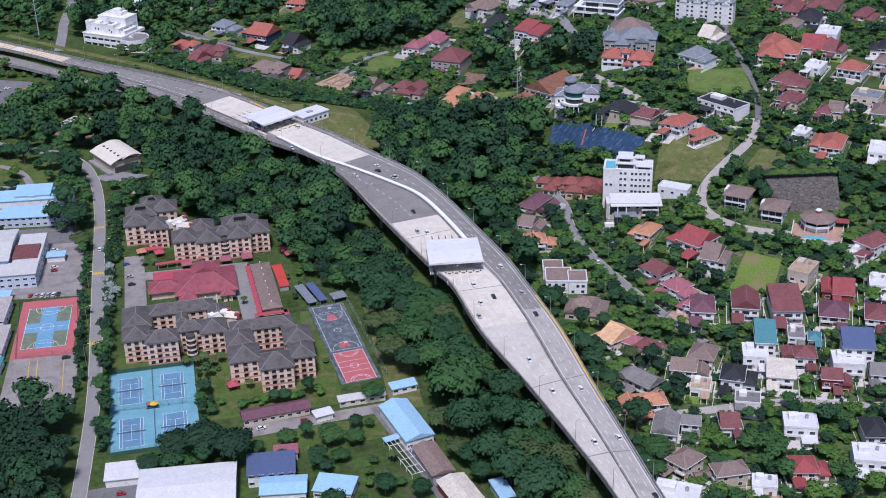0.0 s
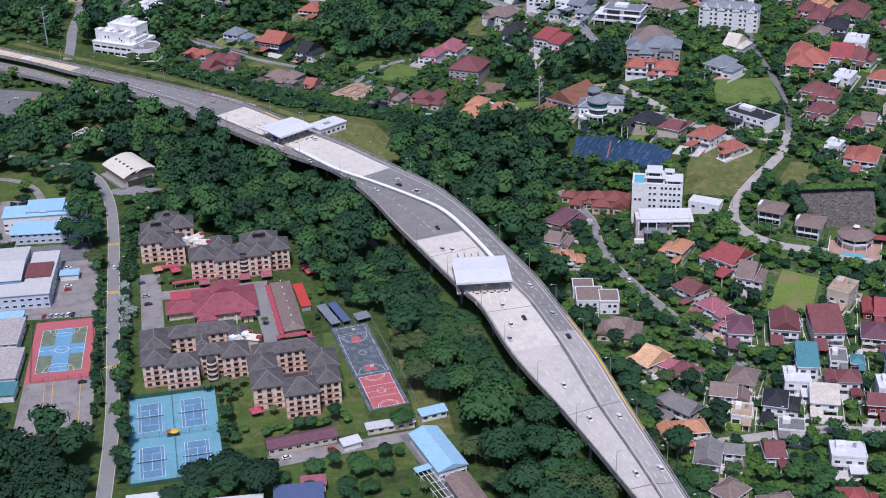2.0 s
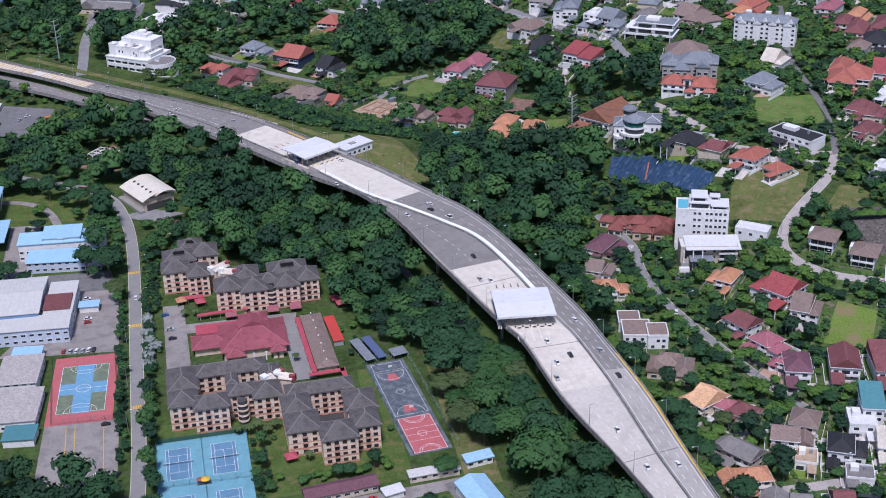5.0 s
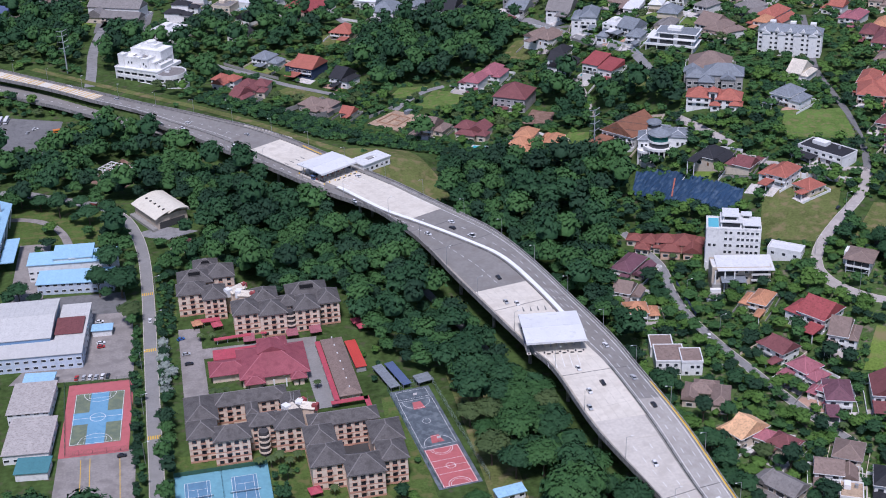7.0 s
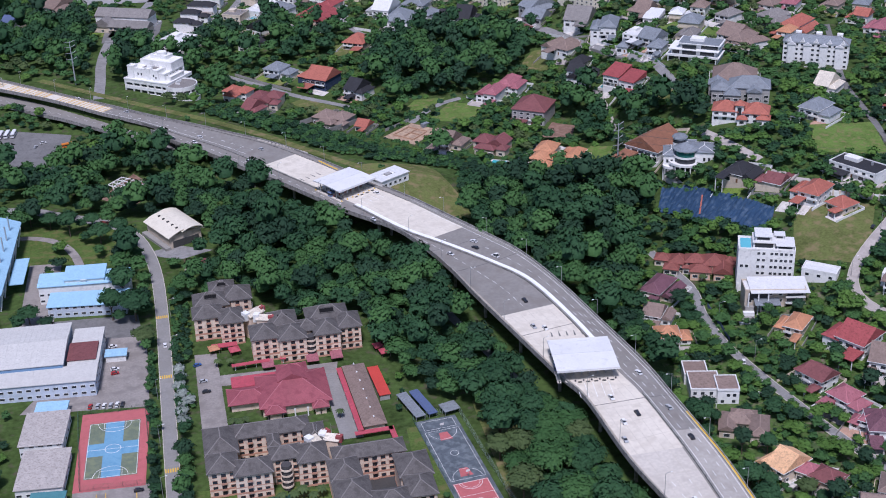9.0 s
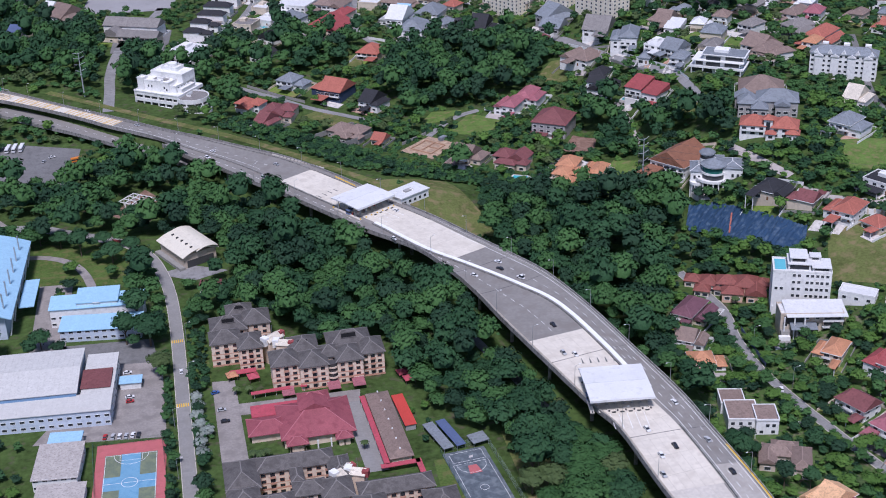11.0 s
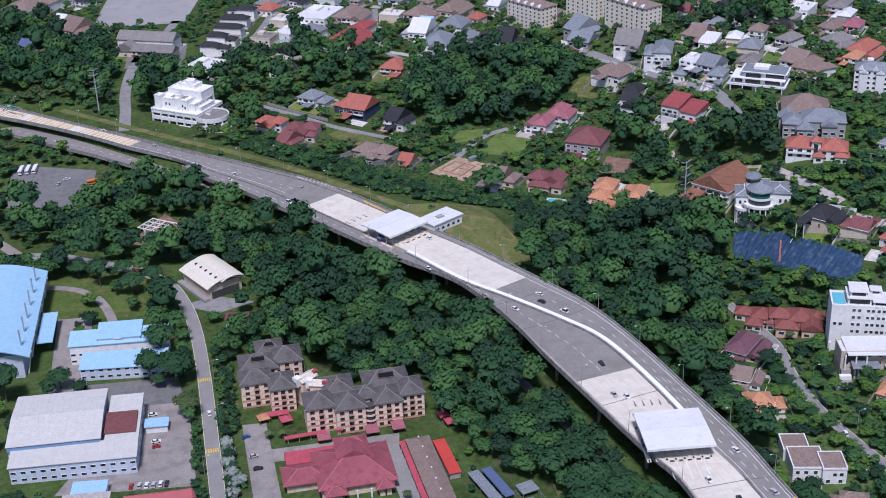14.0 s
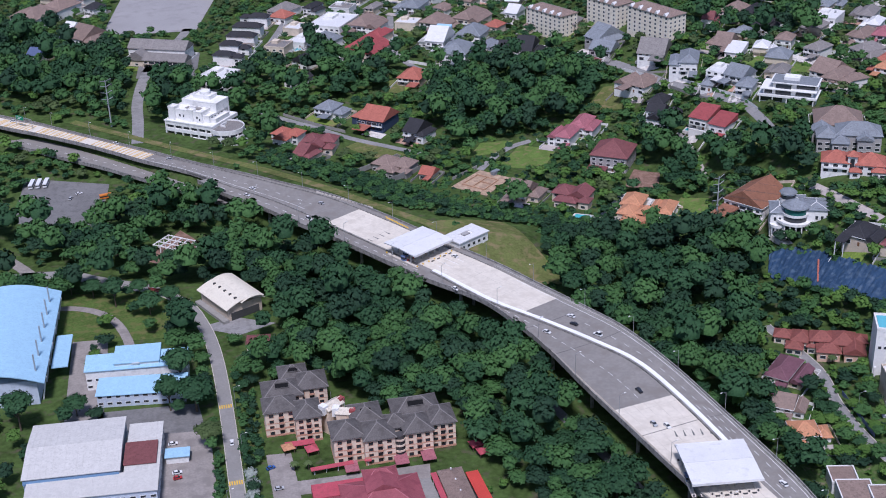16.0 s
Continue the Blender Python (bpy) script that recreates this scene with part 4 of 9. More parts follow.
house(356, -4, 11.1, 15.8, -46, 9, "flat", "tan", "beige")
house(321, 28, 14.8, 19.3, -36, 7, "gable", "brown", "white")
house(368, -20, 16.8, 18.1, -25, 5, "gable", "red", "brick")
house(356, -40, 15.0, 17.0, -26, 6, "hip", "purple", "cream")
house(350, -76, 15.5, 15.5, -20, 12.5, "shed", "blue", "white", wing=False)
house(342.5, -82, 15.0, 12.0, -20, 8, "flat", "white", "white")
house(323, -70, 16.4, 11.2, -18, 7, "hip", "maroon", "white")
house(376, -47, 12.1, 17.2, -28, 6, "hip", "maroon", "white")
house(407, 16, 13.7, 19.1, -65, 6.5, "hip", "maroon", "white")
house(308, -82, 13.4, 13.3, -23, 6.5, "shed", "cream", "white")
house(331, -93, 14.8, 11.1, -22, 7.5, "gable", "maroon", "brick")
house(298, -124, 14.6, 11.3, -20, 7, "flat", "white", "white")
house(288, -154, 17.1, 13.0, -14, 6, "hip", "red", "cream")
house(316, -154, 14.5, 12.7, -22, 7, "flat", "white", "white")
house(327, -136, 10.9, 15.7, -14, 6.5, "hip", "dark", "white")
house(354, -92, 10.2, 11.9, -23, 6, "gable", "grey", "white")
house(269, -113, 9.2, 13.5, -14, 5, "gable", "maroon", "white")
house(238, 87, 18.7, 12.6, -11, 5.5, "hip", "orange", "white")
house(239, 109, 15.2, 13.9, -36, 5.5, "gable", "brown", "white")
house(251, 135, 17.7, 22.3, -46, 5.5, "hip", "purple", "cream")
manor(268, 164, -30, "brick", "cream", ((-6, 3, 10, 9, 3.6, "hip"), (3, 1, 11, 12, 4.4, "hip"), (10, -3, 9, 10, 3.8, "hip"), (0, -7, 9, 8, 3.4, "hip")), "low bungalow with clustered red hipped roofs among trees")
manor(282, 151, -24, "brick", "peach", ((-6, 4, 12, 11, 5.6, "hip"), (4, 3, 13, 14, 5.8, "hip"), (9, -5, 11, 11, 4.6, "gable_front"), (-3, -5, 12, 9, 4.2, "hip"), (12, 5, 8, 9, 5.2, "hip")), "peach-walled house under clustered dark red tiled roofs")
house(297, 76, 14.8, 16.4, -45, 6, "hip", "orange", "cream")
house(435, 129, 20.4, 24.5, -37, 6, "hip", "salmon", "white")
house(463, 113, 14.9, 20.6, -33, 6, "flat", "white", "white")
house(470, 270, 23.7, 23.8, -35, 6, "hip", "salmon", "cream")
house(506, 263, 14.1, 19.6, -43, 5, "gable", "maroon", "white")
house(454, 215, 17.1, 21.1, -39, 5, "hip", "maroon", "cream")
house(460, 173, 14.4, 16.2, -37, 5, "gable", "brown", "cream")
house(566, 330, 17.5, 23.8, -47, 6, "hip", "maroon", "cream")
house(523, 360, 21.6, 29.0, -38, 6, "hip", "maroon", "white")
house(528, 231, 13.5, 18.9, -43, 6, "hip", "brown", "white")
house(427, 149, 9.3, 11.9, -47, 4, "flat", "white", "white")
house(119, 722, 28.5, 37.6, -34, 7, "flat", "white", "white")
house(136, 647, 28.6, 37.7, -38, 7, "hip", "red", "cream")
house(147, 711, 27.3, 30.2, -35, 6.5, "hip", "brown", "white")
house(200, 615, 22.5, 30.1, -29, 8, "hip", "slate", "white")
house(234, 701, 24.9, 33.1, -41, 7, "hip", "brown", "cream")
house(224, 662, 21.8, 26.5, -34, 5, "hip", "slate", "white")
house(158, 579, 19.0, 21.3, -33, 5.5, "hip", "salmon", "cream")
house(91, 537, 22.8, 16.8, -41, 6, "hip", "slate", "white")
house(117, 516, 28.7, 23.6, -40, 7, "gable", "salmon", "navy")
house(145, 488, 17.7, 21.5, -45, 6, "gable", "dark", "white")
manor(55, 502, -39, "salmon", "white", ((-6, 2, 12, 13, 5.6, "hip"), (4, 3, 11, 12, 6, "hip"), (-1, -6, 12, 9, 5, "gable_front")), "semi-detached white house with orange-red layered roofs")
manor(74, 487, -25, "maroon", "cream", ((-5, 2, 13, 14, 6, "hip"), (6, 3, 13, 13, 6.2, "hip"), (0, -7, 12, 9, 5.2, "gable_front"), (9, -6, 8, 9, 4, "hip")), "semi-detached cream house with dark red layered roofs")
house(65, 469, 14.3, 18.6, -46, 4.5, "gable", "maroon", "cream")
manor(116, 439, -42, "brown", "concrete", ((-6, 2, 15, 16, 5, "hip"), (7, 3, 14, 15, 5.6, "hip"), (1, -8, 14, 9, 4.4, "hip"), (12, -5, 8, 8, 4, "hip")), "weathered grey house with a stained brown tiled roof")
house(137, 423, 10.1, 12.4, -38, 3.5, "gable", "salmon", "cream")
house(189, 374, 21.1, 19.0, -40, 5.5, "gable", "brown", "cream")
manor(213, 360, -38, "maroon", "cream", ((-5, 2, 13, 14, 6, "hip"), (6, 2, 13, 15, 6, "gable_front"), (0, -8, 15, 8, 4.4, "hip"), (11, -5, 8, 9, 4.6, "hip")), "cream house with layered dark red tiled roofs")
house(238, 456, 17.1, 23.4, -38, 7, "hip", "pink", "white")
house(257, 467, 18.3, 24.9, -37, 7, "hip", "pink", "white")
house(257, 409, 25.4, 27.0, -34, 10, "hip", "maroon", "grey")
manor(304, 444, -42, "dark", "white", ((-6, 5, 13, 14, 7, "gable"), (6, 4, 13, 15, 6.4, "hip"), (-2, -7, 12, 10, 5.4, "gable_front"), (8, -8, 9, 9, 4.4, "hip")), "white house with stepped dark grey roofs beside a pool")
house(309, 464, 12.5, 17.7, -44, 6, "hip", "dark", "white")
house(338, 494, 20.7, 27.8, -25, 9, "hip", "slate", "white")
house(331, 535, 20.8, 28.0, -33, 5, "gable", "grey", "white")
house(383, 352, 30.0, 27.4, -24, 4.5, "hip", "brown", "beige")
manor(372, 316, -24, "slate", "grey", ((5, 3, 27, 19, 10, "hip"), (-13, 0, 14, 17, 8.6, "hip"), (-6, -9, 11, 11, 7.6, "hip"), (-16, 9, 12, 10, 8, "gable_front"), (8, -8, 10, 8, 9.2, "gable_front")), "rambling grey stone house with layered slate hipped roofs")
t = manor(357, 284, -28, "salmon", "white", ((-9, 2, 17, 16, 6.4, "hip"), (10, 1, 17, 17, 6.4, "hip"), (1, 3, 9, 12, 7.4, "hip"), (15, -6, 9, 9, 4, "hip"), (2, -8, 7, 6, 3.4, "hip")), "white villa with layered orange-red hipped roofs and a stair tower")
part("stair_tower", Shape().box(-2.6, -5.6, -4, 2.6, -0.5, 11), wall_mat("white"), t, "white stair tower")
part("tower_window", Shape().box(-1.2, -5.7, 2, 1.2, -5.56, 9.5), GLASS, t)
part("tower_roof", roof_shape(7, 7, 11, "hip", 2.6)[0], roof_mat("salmon"), t, at=pose(0, -3, 0))
for u in (-9, 10):
    part("loggia", Shape().box(u - 6.6, -6.6, 3.1, u + 6.6, -5.2, 3.5).box(u - 6.6, -6.6, 3.5, u + 6.6, -6.4, 4.4), wall_mat("white"), t, "white balcony")
house(332, 218, 19.7, 19.3, -52, 5, "hip", "dark", "beige")
house(17, 610, 21.7, 22.3, -38, 9, "flat", "white", "white")
house(-129, 818, 35.5, 33.6, -40, 9, "hip", "brown", "white")
house(419, 435, 17.6, 24.0, -59, 6, "gable", "brown", "white")
house(427, 418, 14.4, 18.3, -78, 5, "hip", "brown", "white")
house(466, 465, 22.6, 22.7, -75, 6, "hip", "grey", "white")
house(458, 430, 11.7, 16.6, -48, 6, "hip", "orange", "white")
house(434, 482, 13.8, 19.2, -59, 6, "hip", "grey", "white")
house(477, 503, 19.5, 26.3, -52, 6, "hip", "brown", "white")
house(493, 498, 14.0, 19.6, -41, 6, "hip", "pink", "white")
house(476, 549, 17.2, 23.6, -44, 7, "flat", "white", "white")
house(507, 551, 19.1, 25.9, -42, 6, "hip", "grey", "white")
house(425, 547, 17.3, 23.7, -43, 6, "hip", "dark", "white")
house(417, 588, 18.8, 25.5, -48, 6, "hip", "brown", "white")
house(190, 754, 26.3, 26.5, -34, 6, "hip", "slate", "white")
house(83, 773, 18.7, 25.4, -45, 6, "hip", "grey", "white")
house(475, 443, 23.6, 30.6, -52, 6, "hip", "salmon", "white")
house(422, 422, 20.1, 27.2, -51, 6, "hip", "brown", "cream")
house(407, 273, 22.4, 20.2, -55, 7, "hip", "slate", "white")
house(393, 195, 30.6, 15.8, -60, 6, "flat", "dark", "white")
house(459, 266, 18.5, 25.1, -30, 6, "hip", "salmon", "cream")
house(354, 178, 19.7, 21.0, -52, 6, "hip", "salmon", "white")
house(365, 161, 13.4, 13.8, -67, 3.5, "hip", "salmon", "cream")
house(436, 318, 16.0, 22.0, -48, 5, "gable", "cream", "white")
house(527, 422, 18.3, 24.8, -47, 6, "hip", "pink", "white")
house(540, 395, 16.5, 22.6, -43, 6, "hip", "orange", "white")
house(501, 323, 13.5, 18.9, -44, 6, "hip", "brown", "white")
house(341, 200, 16.5, 14.2, 131, 4, "gable", "maroon", "cream")
house(472, 286, 19.9, 26.9, -38, 6, "hip", "salmon", "cream")
house(449, 222, 14.0, 19.5, -48, 5, "hip", "maroon", "cream")
house(440, 193, 14.7, 20.4, -49, 5, "hip", "maroon", "cream")
house(521, 335, 17.9, 24.3, -35, 6, "hip", "dark", "white")
house(499, 274, 24.1, 24.6, -31, 5, "gable", "red", "white")
house(548, 364, 24.6, 32.7, -38, 6, "hip", "maroon", "cream")
house(517, 296, 15.3, 21.1, -36, 7, "flat", "white", "white")
house(478, 237, 12.3, 17.3, -43, 5, "flat", "white", "white")
house(454, 171, 10.3, 14.9, -43, 5, "hip", "maroon", "cream")
house(522, 381, 16.8, 23.0, -38, 6, "hip", "maroon", "cream")
house(285, -97, 11.4, 9.7, -24, 4.5, "flat", "grey", "white")
house(338, -56, 6.7, 9.0, -24, 4, "hip", "teal", "white")
house(330, -52, 8.1, 12.1, -23, 5, "flat", "grey", "white")
house(390, -22, 9.8, 14.2, -26, 7, "flat", "white", "white")
house(252, -35, 9.6, 9.6, -49, 4.5, "hip", "pink", "cream")
house(269, -80, 9.1, 10.9, -27, 4, "flat", "tan", "white")
house(266, -158, 10.3, 8.6, -23, 4, "flat", "white", "white")
house(396, 11, 9.1, 13.3, -42, 3.5, "flat", "white", "white")
house(227, -158, 18.6, 15.1, -32, 5, "flat", "white", "white")
house(27, 653, 24.9, 9.7, -24, 8, "hip", "dark", "white", wing=False, windows=False)
house(34, 678, 25.0, 10.1, -25, 8, "hip", "dark", "white", wing=False, windows=False)
house(41, 701, 25.1, 10.5, -25, 8, "hip", "dark", "white", wing=False, windows=False)
house(48, 725, 25.6, 10.9, -25, 8, "hip", "dark", "white", wing=False, windows=False)
house(56, 752, 26.2, 9.8, -26, 8, "hip", "dark", "white", wing=False, windows=False)
house(89, 688, 16.1, 22.2, -40, 4, "flat", "white", "white", wing=False)
house(105, 677, 20.9, 24.4, -43, 5.5, "hip", "slate", "white")
house(85, 633, 16.9, 19.4, -47, 5, "gable_front", "dark", "white", wing=False)
house(74, 595, 15.3, 19.0, -42, 5, "gable_front", "dark", "white", wing=False)
house(80, 761, 17.5, 17.1, -41, 4, "hip", "salmon", "white", wing=False)
house(149, 678, 16.7, 22.9, -39, 6, "hip", "red", "cream", wing=False)
house(191, 652, 23.8, 28.9, -32, 7, "gable", "white", "white")
house(197, 658, 12.4, 17.6, -32, 8, "shed", "skyblue", "white", wing=False)
house(204, 698, 26.2, 25.8, -40, 6, "hip", "brown", "white")
house(229, 626, 14.4, 20.0, -41, 5, "hip", "slate", "white")
house(240, 615, 12.3, 17.4, -31, 5.5, "gable", "dark", "white", wing=False)
house(258, 610, 21.0, 28.3, -29, 6, "gable", "dark", "white")
house(288, 567, 18.2, 19.4, -48, 5, "hip", "maroon", "white")
house(308, 505, 26.5, 24.6, -54, 5, "hip", "brown", "white")
house(314, 591, 23.1, 29.2, -66, 5, "gable", "slate", "grey", wing=False)
house(307, 577, 18.9, 19.4, -44, 4, "gable", "slate", "grey", wing=False)
house(352, 461, 14.6, 18.9, -47, 5.5, "flat", "white", "white")
house(359, 446, 15.3, 19.9, -55, 6, "gable", "slate", "white")
house(355, 426, 12.1, 17.2, -39, 6, "hip", "slate", "white")
house(339, 451, 9.4, 13.8, -39, 4, "hip", "slate", "white", wing=False)
house(319, 410, 13.8, 19.2, -49, 8, "shed", "red", "white", wing=False)
house(323, 389, 12.5, 17.6, -51, 8, "shed", "red", "white")
house(306, 298, 25.7, 31.6, -54, 7, "gable_front", "rust", "white")
t = manor(240, 320, -38, "orange", "cream", ((-5, 4, 12, 14, 5.5, "hip"), (6, 6, 13, 12, 5.8, "hip"), (0, -5, 13, 10, 4.4, "hip"), (9, -4, 8, 9, 4, "gable_front")), "cream villa with bright orange hipped roofs and a tiled terrace")
part("terrace", Shape().box(-13, -17, -3, 9, -9.6, 2.6), roof_mat("orange"), t, "flat orange tiled terrace")
house(260, 326, 14.7, 20.4, -35, 5, "hip", "orange", "cream", wing=False)
house(247, 341, 13.9, 18.1, -34, 5, "hip", "orange", "cream", wing=False)
house(-28, 667, 53.8, 14.3, -27, 6, "gable", "grey", "cream", wing=False)
house(-24, 688, 49.6, 17.9, -26, 9, "gable", "grey", "white", wing=False)
house(-78, 739, 29.4, 28.5, -49, 8, "gable", "brown", "white", wing=False)
house(-120, 709, 12.0, 17.1, -31, 6, "gable", "blue", "white", wing=False)
house(-106, 841, 23.0, 28.3, -41, 8, "hip", "brown", "white")
house(427, 584, 18.3, 24.9, -48, 6, "hip", "dark", "white")
house(376, 518, 19.2, 23.7, -43, 5, "gable", "brown", "cream")
house(379, 499, 12.5, 17.6, -42, 4, "shed", "white", "white", wing=False)

TAKEN.append((38, 698, 17, 62, radians(-16)))
far_rng = random.Random(21)
for x0, y0, x1, y1, count in ((385, 430, 575, 640, 26), (60, 630, 300, 800, 22), (-150, 760, -70, 880, 4), (470, 120, 600, 330, 10)):
    made = 0
    for _ in range(900):
        x, y = far_rng.uniform(x0, x1), far_rng.uniform(y0, y1)
        if made == count:
            break
        w, d = far_rng.uniform(13, 19), far_rng.uniform(15, 21)
        if any(abs(x - p[0]) < p[2] + w * 0.62 and abs(y - p[1]) < p[3] + d * 0.62 for p in TAKEN):
            continue
        made += 1
        house(x, y, w, d, far_rng.uniform(-50, -30), far_rng.choice((5.5, 6.5, 7)), far_rng.choice(("hip", "hip", "gable", "flat")), far_rng.choice(("slate", "grey", "brown", "salmon", "maroon", "white", "dark")), far_rng.choice(("white", "white", "cream")), wing=False, windows=made % 2 == 0)

# ---- apartment compound ----
PEACH = mat("apartment_peach", (0.50, 0.27, 0.19), rough=0.85, var=0.12, scale=0.15, fine=0.9)
CREAM = mat("apartment_cream", (0.70, 0.57, 0.45), rough=0.85, var=0.12, scale=0.15, fine=0.9, stain=(0.54, 0.41, 0.31), stain_at=0.62)
APT_ROOF = mat("apartment_tiles", (0.108, 0.099, 0.094), rough=0.8, var=0.28, scale=0.14, fine=2.0, bump=0.3, stain=(0.078, 0.071, 0.067), stain_at=0.58)
CAP = mat("hip_cap", (0.20, 0.185, 0.175), var=0.15)


WINGS = ((53, -20, 69, -3), (67, -30, 84, -14), (82, -23, 95, -7), (53, -5, 67, 12), (81, -9, 96, 9), (56, 10, 88, 21), (3, 14, 17, 29), (14, 9, 31, 22), (30, 17, 44, 28), (41, 12, 55, 27), (3, 27, 18, 49), (30, 27, 36, 38),
         (16, 37, 50, 49), (46, 26, 56, 42), (4, 150, 20, 164), (17, 142, 30, 158), (5, 162, 24, 178), (20, 166, 36, 182), (14, 176, 28, 190), (31, 121, 46, 137), (44, 117, 59, 133), (62, 118, 76, 134), (74, 122, 87, 138),
         (41, 131, 56, 148), (60, 131, 82, 148), (54, 124, 66, 136))


def walled_in(x, y):
    """Whether a place on one wing's wall lies inside another wing."""
    return any(a + 0.7 < x < c - 0.7 and b + 0.9 < y < d - 0.7 for a, b, c, d in WINGS)


def hip_block(t, x0, y0, x1, y1, h, floors=4, front=True, left=True, right=True, rise=None, well=False):
    """One wing of an apartment block: walls, hipped roof with caps, windows and balconies."""
    cx, cy, w, d = (x0 + x1) / 2, (y0 + y1) / 2, x1 - x0, y1 - y0
    at = pose(cx, cy, 0)
    part("wall", Shape().box(-w / 2 + 0.8, -d / 2 + 0.8, -1, w / 2 - 0.8, d / 2 - 0.8, h + 0.1), CREAM, t, at=at)
    s, ridge = roof_shape(w, d, h, "hip", rise)
    part("roof", s, APT_ROOF, t, at=at)
    caps(t, ridge, 0.45, 0.2, CAP, at)
    base = Shape().box(-w / 2 + 0.7, -d / 2 + 0.7, -1, w / 2 - 0.7, d / 2 - 0.7, 1.0)
    part("plinth", base, PEACH, t, "peach painted plinth", at=at)
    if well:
        # near-black panel on the slope carries the shade of an open light well
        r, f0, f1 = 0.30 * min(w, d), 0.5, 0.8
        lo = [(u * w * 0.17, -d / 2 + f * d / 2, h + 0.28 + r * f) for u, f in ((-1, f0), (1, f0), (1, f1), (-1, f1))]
        well_panel = part("light_well", Shape().hexa([(u, v, z - 0.3) for u, v, z in lo], [(u, v, z + 0.05) for u, v, z in lo]), mat("well_louvre", (0.014, 0.014, 0.015), rough=0.95, var=0.3, spec=0.05), t, "dark louvred roof light well", at=at)
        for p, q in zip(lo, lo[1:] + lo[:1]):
            part("rim", Shape().beam((p[0], p[1], p[2] + 0.2), (q[0], q[1], q[2] + 0.2), 0.35, 0.5), APT_ROOF, well_panel)
    step = (h - 0.5) / floors
    for k in range(floors):
        z = 1.8 + k * step
        n = max(2, int((w - 2) / 3.6))
        for i in range(n):
            u = cx - w / 2 + 1.4 + (i + 0.5) * (w - 2.8) / n
            if front and not walled_in(u, y0 + 0.8):
                if n > 2 and i % 3 == 1:
                    b = part("balcony", Shape().box(u - 1.2, y0 - 0.2, z - 1.3, u + 1.2, y0 + 0.8, z - 1.15).box(u - 1.2, y0 - 0.2, z - 1.15, u + 1.2, y0 - 0.08, z - 0.3), PEACH, t, "peach balcony")
                    part("balcony_opening", Shape().box(u - 1.0, y0 + 0.72, z - 1.1, u + 1.0, y0 + 0.82, z + 0.9), GLASS, b)
                else:
                    add_window(t, 1.9, 1.6, pose(u, y0 + 0.8, z), PEACH)
        n = max(1, int((d - 2) / 4.2))
        for i in range(n):
            v = cy - d / 2 + 1.4 + (i + 0.5) * (d - 2.8) / n
            if left and not walled_in(x0 + 0.8, v):
                add_window(t, 1.7, 1.6, pose(x0 + 0.8, v, z, 0, 0, -90), PEACH)
            if right and x1 < 40 and not walled_in(x1 - 0.8, v):
                add_window(t, 1.7, 1.6, pose(x1 - 0.8, v, z, 0, 0, 90), PEACH)
    if front:
        for zb in (3.4, 6.6):
            part("band", Shape().box(x0 + 0.72, y0 + 0.72, zb, x1 - 0.72, y0 + 0.8, zb + 0.9 if zb < 5 else zb + 0.3), PEACH, t, "peach wall band")
    return t


def apartment(label):
    return thing("apartment_block", pose(0, 0, 0), label, "apartment block", "apartment compound")


H = 12.6
# block round a deep courtyard
t = apartment("four-storey peach apartment block with grey hipped roofs round a courtyard")
for a in ((53, -20, 69, -3), (67, -30, 84, -14), (82, -23, 95, -7), (53, -5, 67, 12), (81, -9, 96, 9), (56, 10, 88, 21)):
    hip_block(t, *a, H)
# the floor's dark colour stands for the shade deep in the courtyard
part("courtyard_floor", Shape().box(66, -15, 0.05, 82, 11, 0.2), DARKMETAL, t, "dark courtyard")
TAKEN.append((75, -4, 24, 27, 0))
# long block with light wells
t = apartment("four-storey peach apartment block with grey roofs and planted light wells")
for a in ((3, 14, 17, 29), (14, 9, 31, 22), (30, 17, 44, 28), (41, 12, 55, 27), (3, 27, 18, 49), (30, 27, 36, 38), (16, 37, 50, 49), (46, 26, 56, 42)):
    hip_block(t, *a, H)
part("courtyard_floor", Shape().box(16, 22, 0.05, 48, 38, 0.2), GRASS, t)
part("stair_tower", Shape().tube(36.5, 14, 0, 12.4, 2.2, n=16), mat("dark_stair", (0.07, 0.065, 0.065), var=0.2), t, "dark open stair tower")
for z in (1.6, 4.4, 7.2, 10.0):
    part("stair_gallery", Shape().ring(36.5, 14, z, z + 0.9, 2.5, 2.75, 16), CREAM, t, "rounded cream stair gallery")
TAKEN.append((30, 29, 29, 23, 0))
# two blocks in the north
t = apartment("four-storey peach apartment block with stepped grey roofs beside the road")
for k, a in enumerate(((4, 150, 20, 164), (17, 142, 30, 158), (5, 162, 24, 178), (20, 166, 36, 182), (14, 176, 28, 190))):
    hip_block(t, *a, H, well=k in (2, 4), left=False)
TAKEN.append((19, 166, 18, 26, 0))
t = apartment("four-storey peach apartment block with paired grey roofs and stair towers")
for a in ((31, 121, 46, 137), (44, 117, 59, 133), (62, 118, 76, 134), (74, 122, 87, 138), (41, 131, 56, 148), (60, 131, 82, 148), (54, 124, 66, 136)):
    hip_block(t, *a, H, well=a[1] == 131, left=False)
for u in (38, 60, 72):
    part("red_porch", Shape().box(u - 3, 111, 2.6, u + 3, 119, 2.9), roof_mat("pink"), t, "red porch roof")
part("stair_tower", Shape().tube(60.5, 120, 0, 12.4, 2.2, n=16), MATS["dark_stair"], t, "dark open stair tower")
for z in (1.6, 4.4, 7.2, 10.0):
    part("stair_gallery", Shape().ring(60.5, 120, z, z + 0.9, 2.5, 2.75, 16), CREAM, t, "rounded cream stair gallery")
TAKEN.append((59, 132, 29, 17, 0))
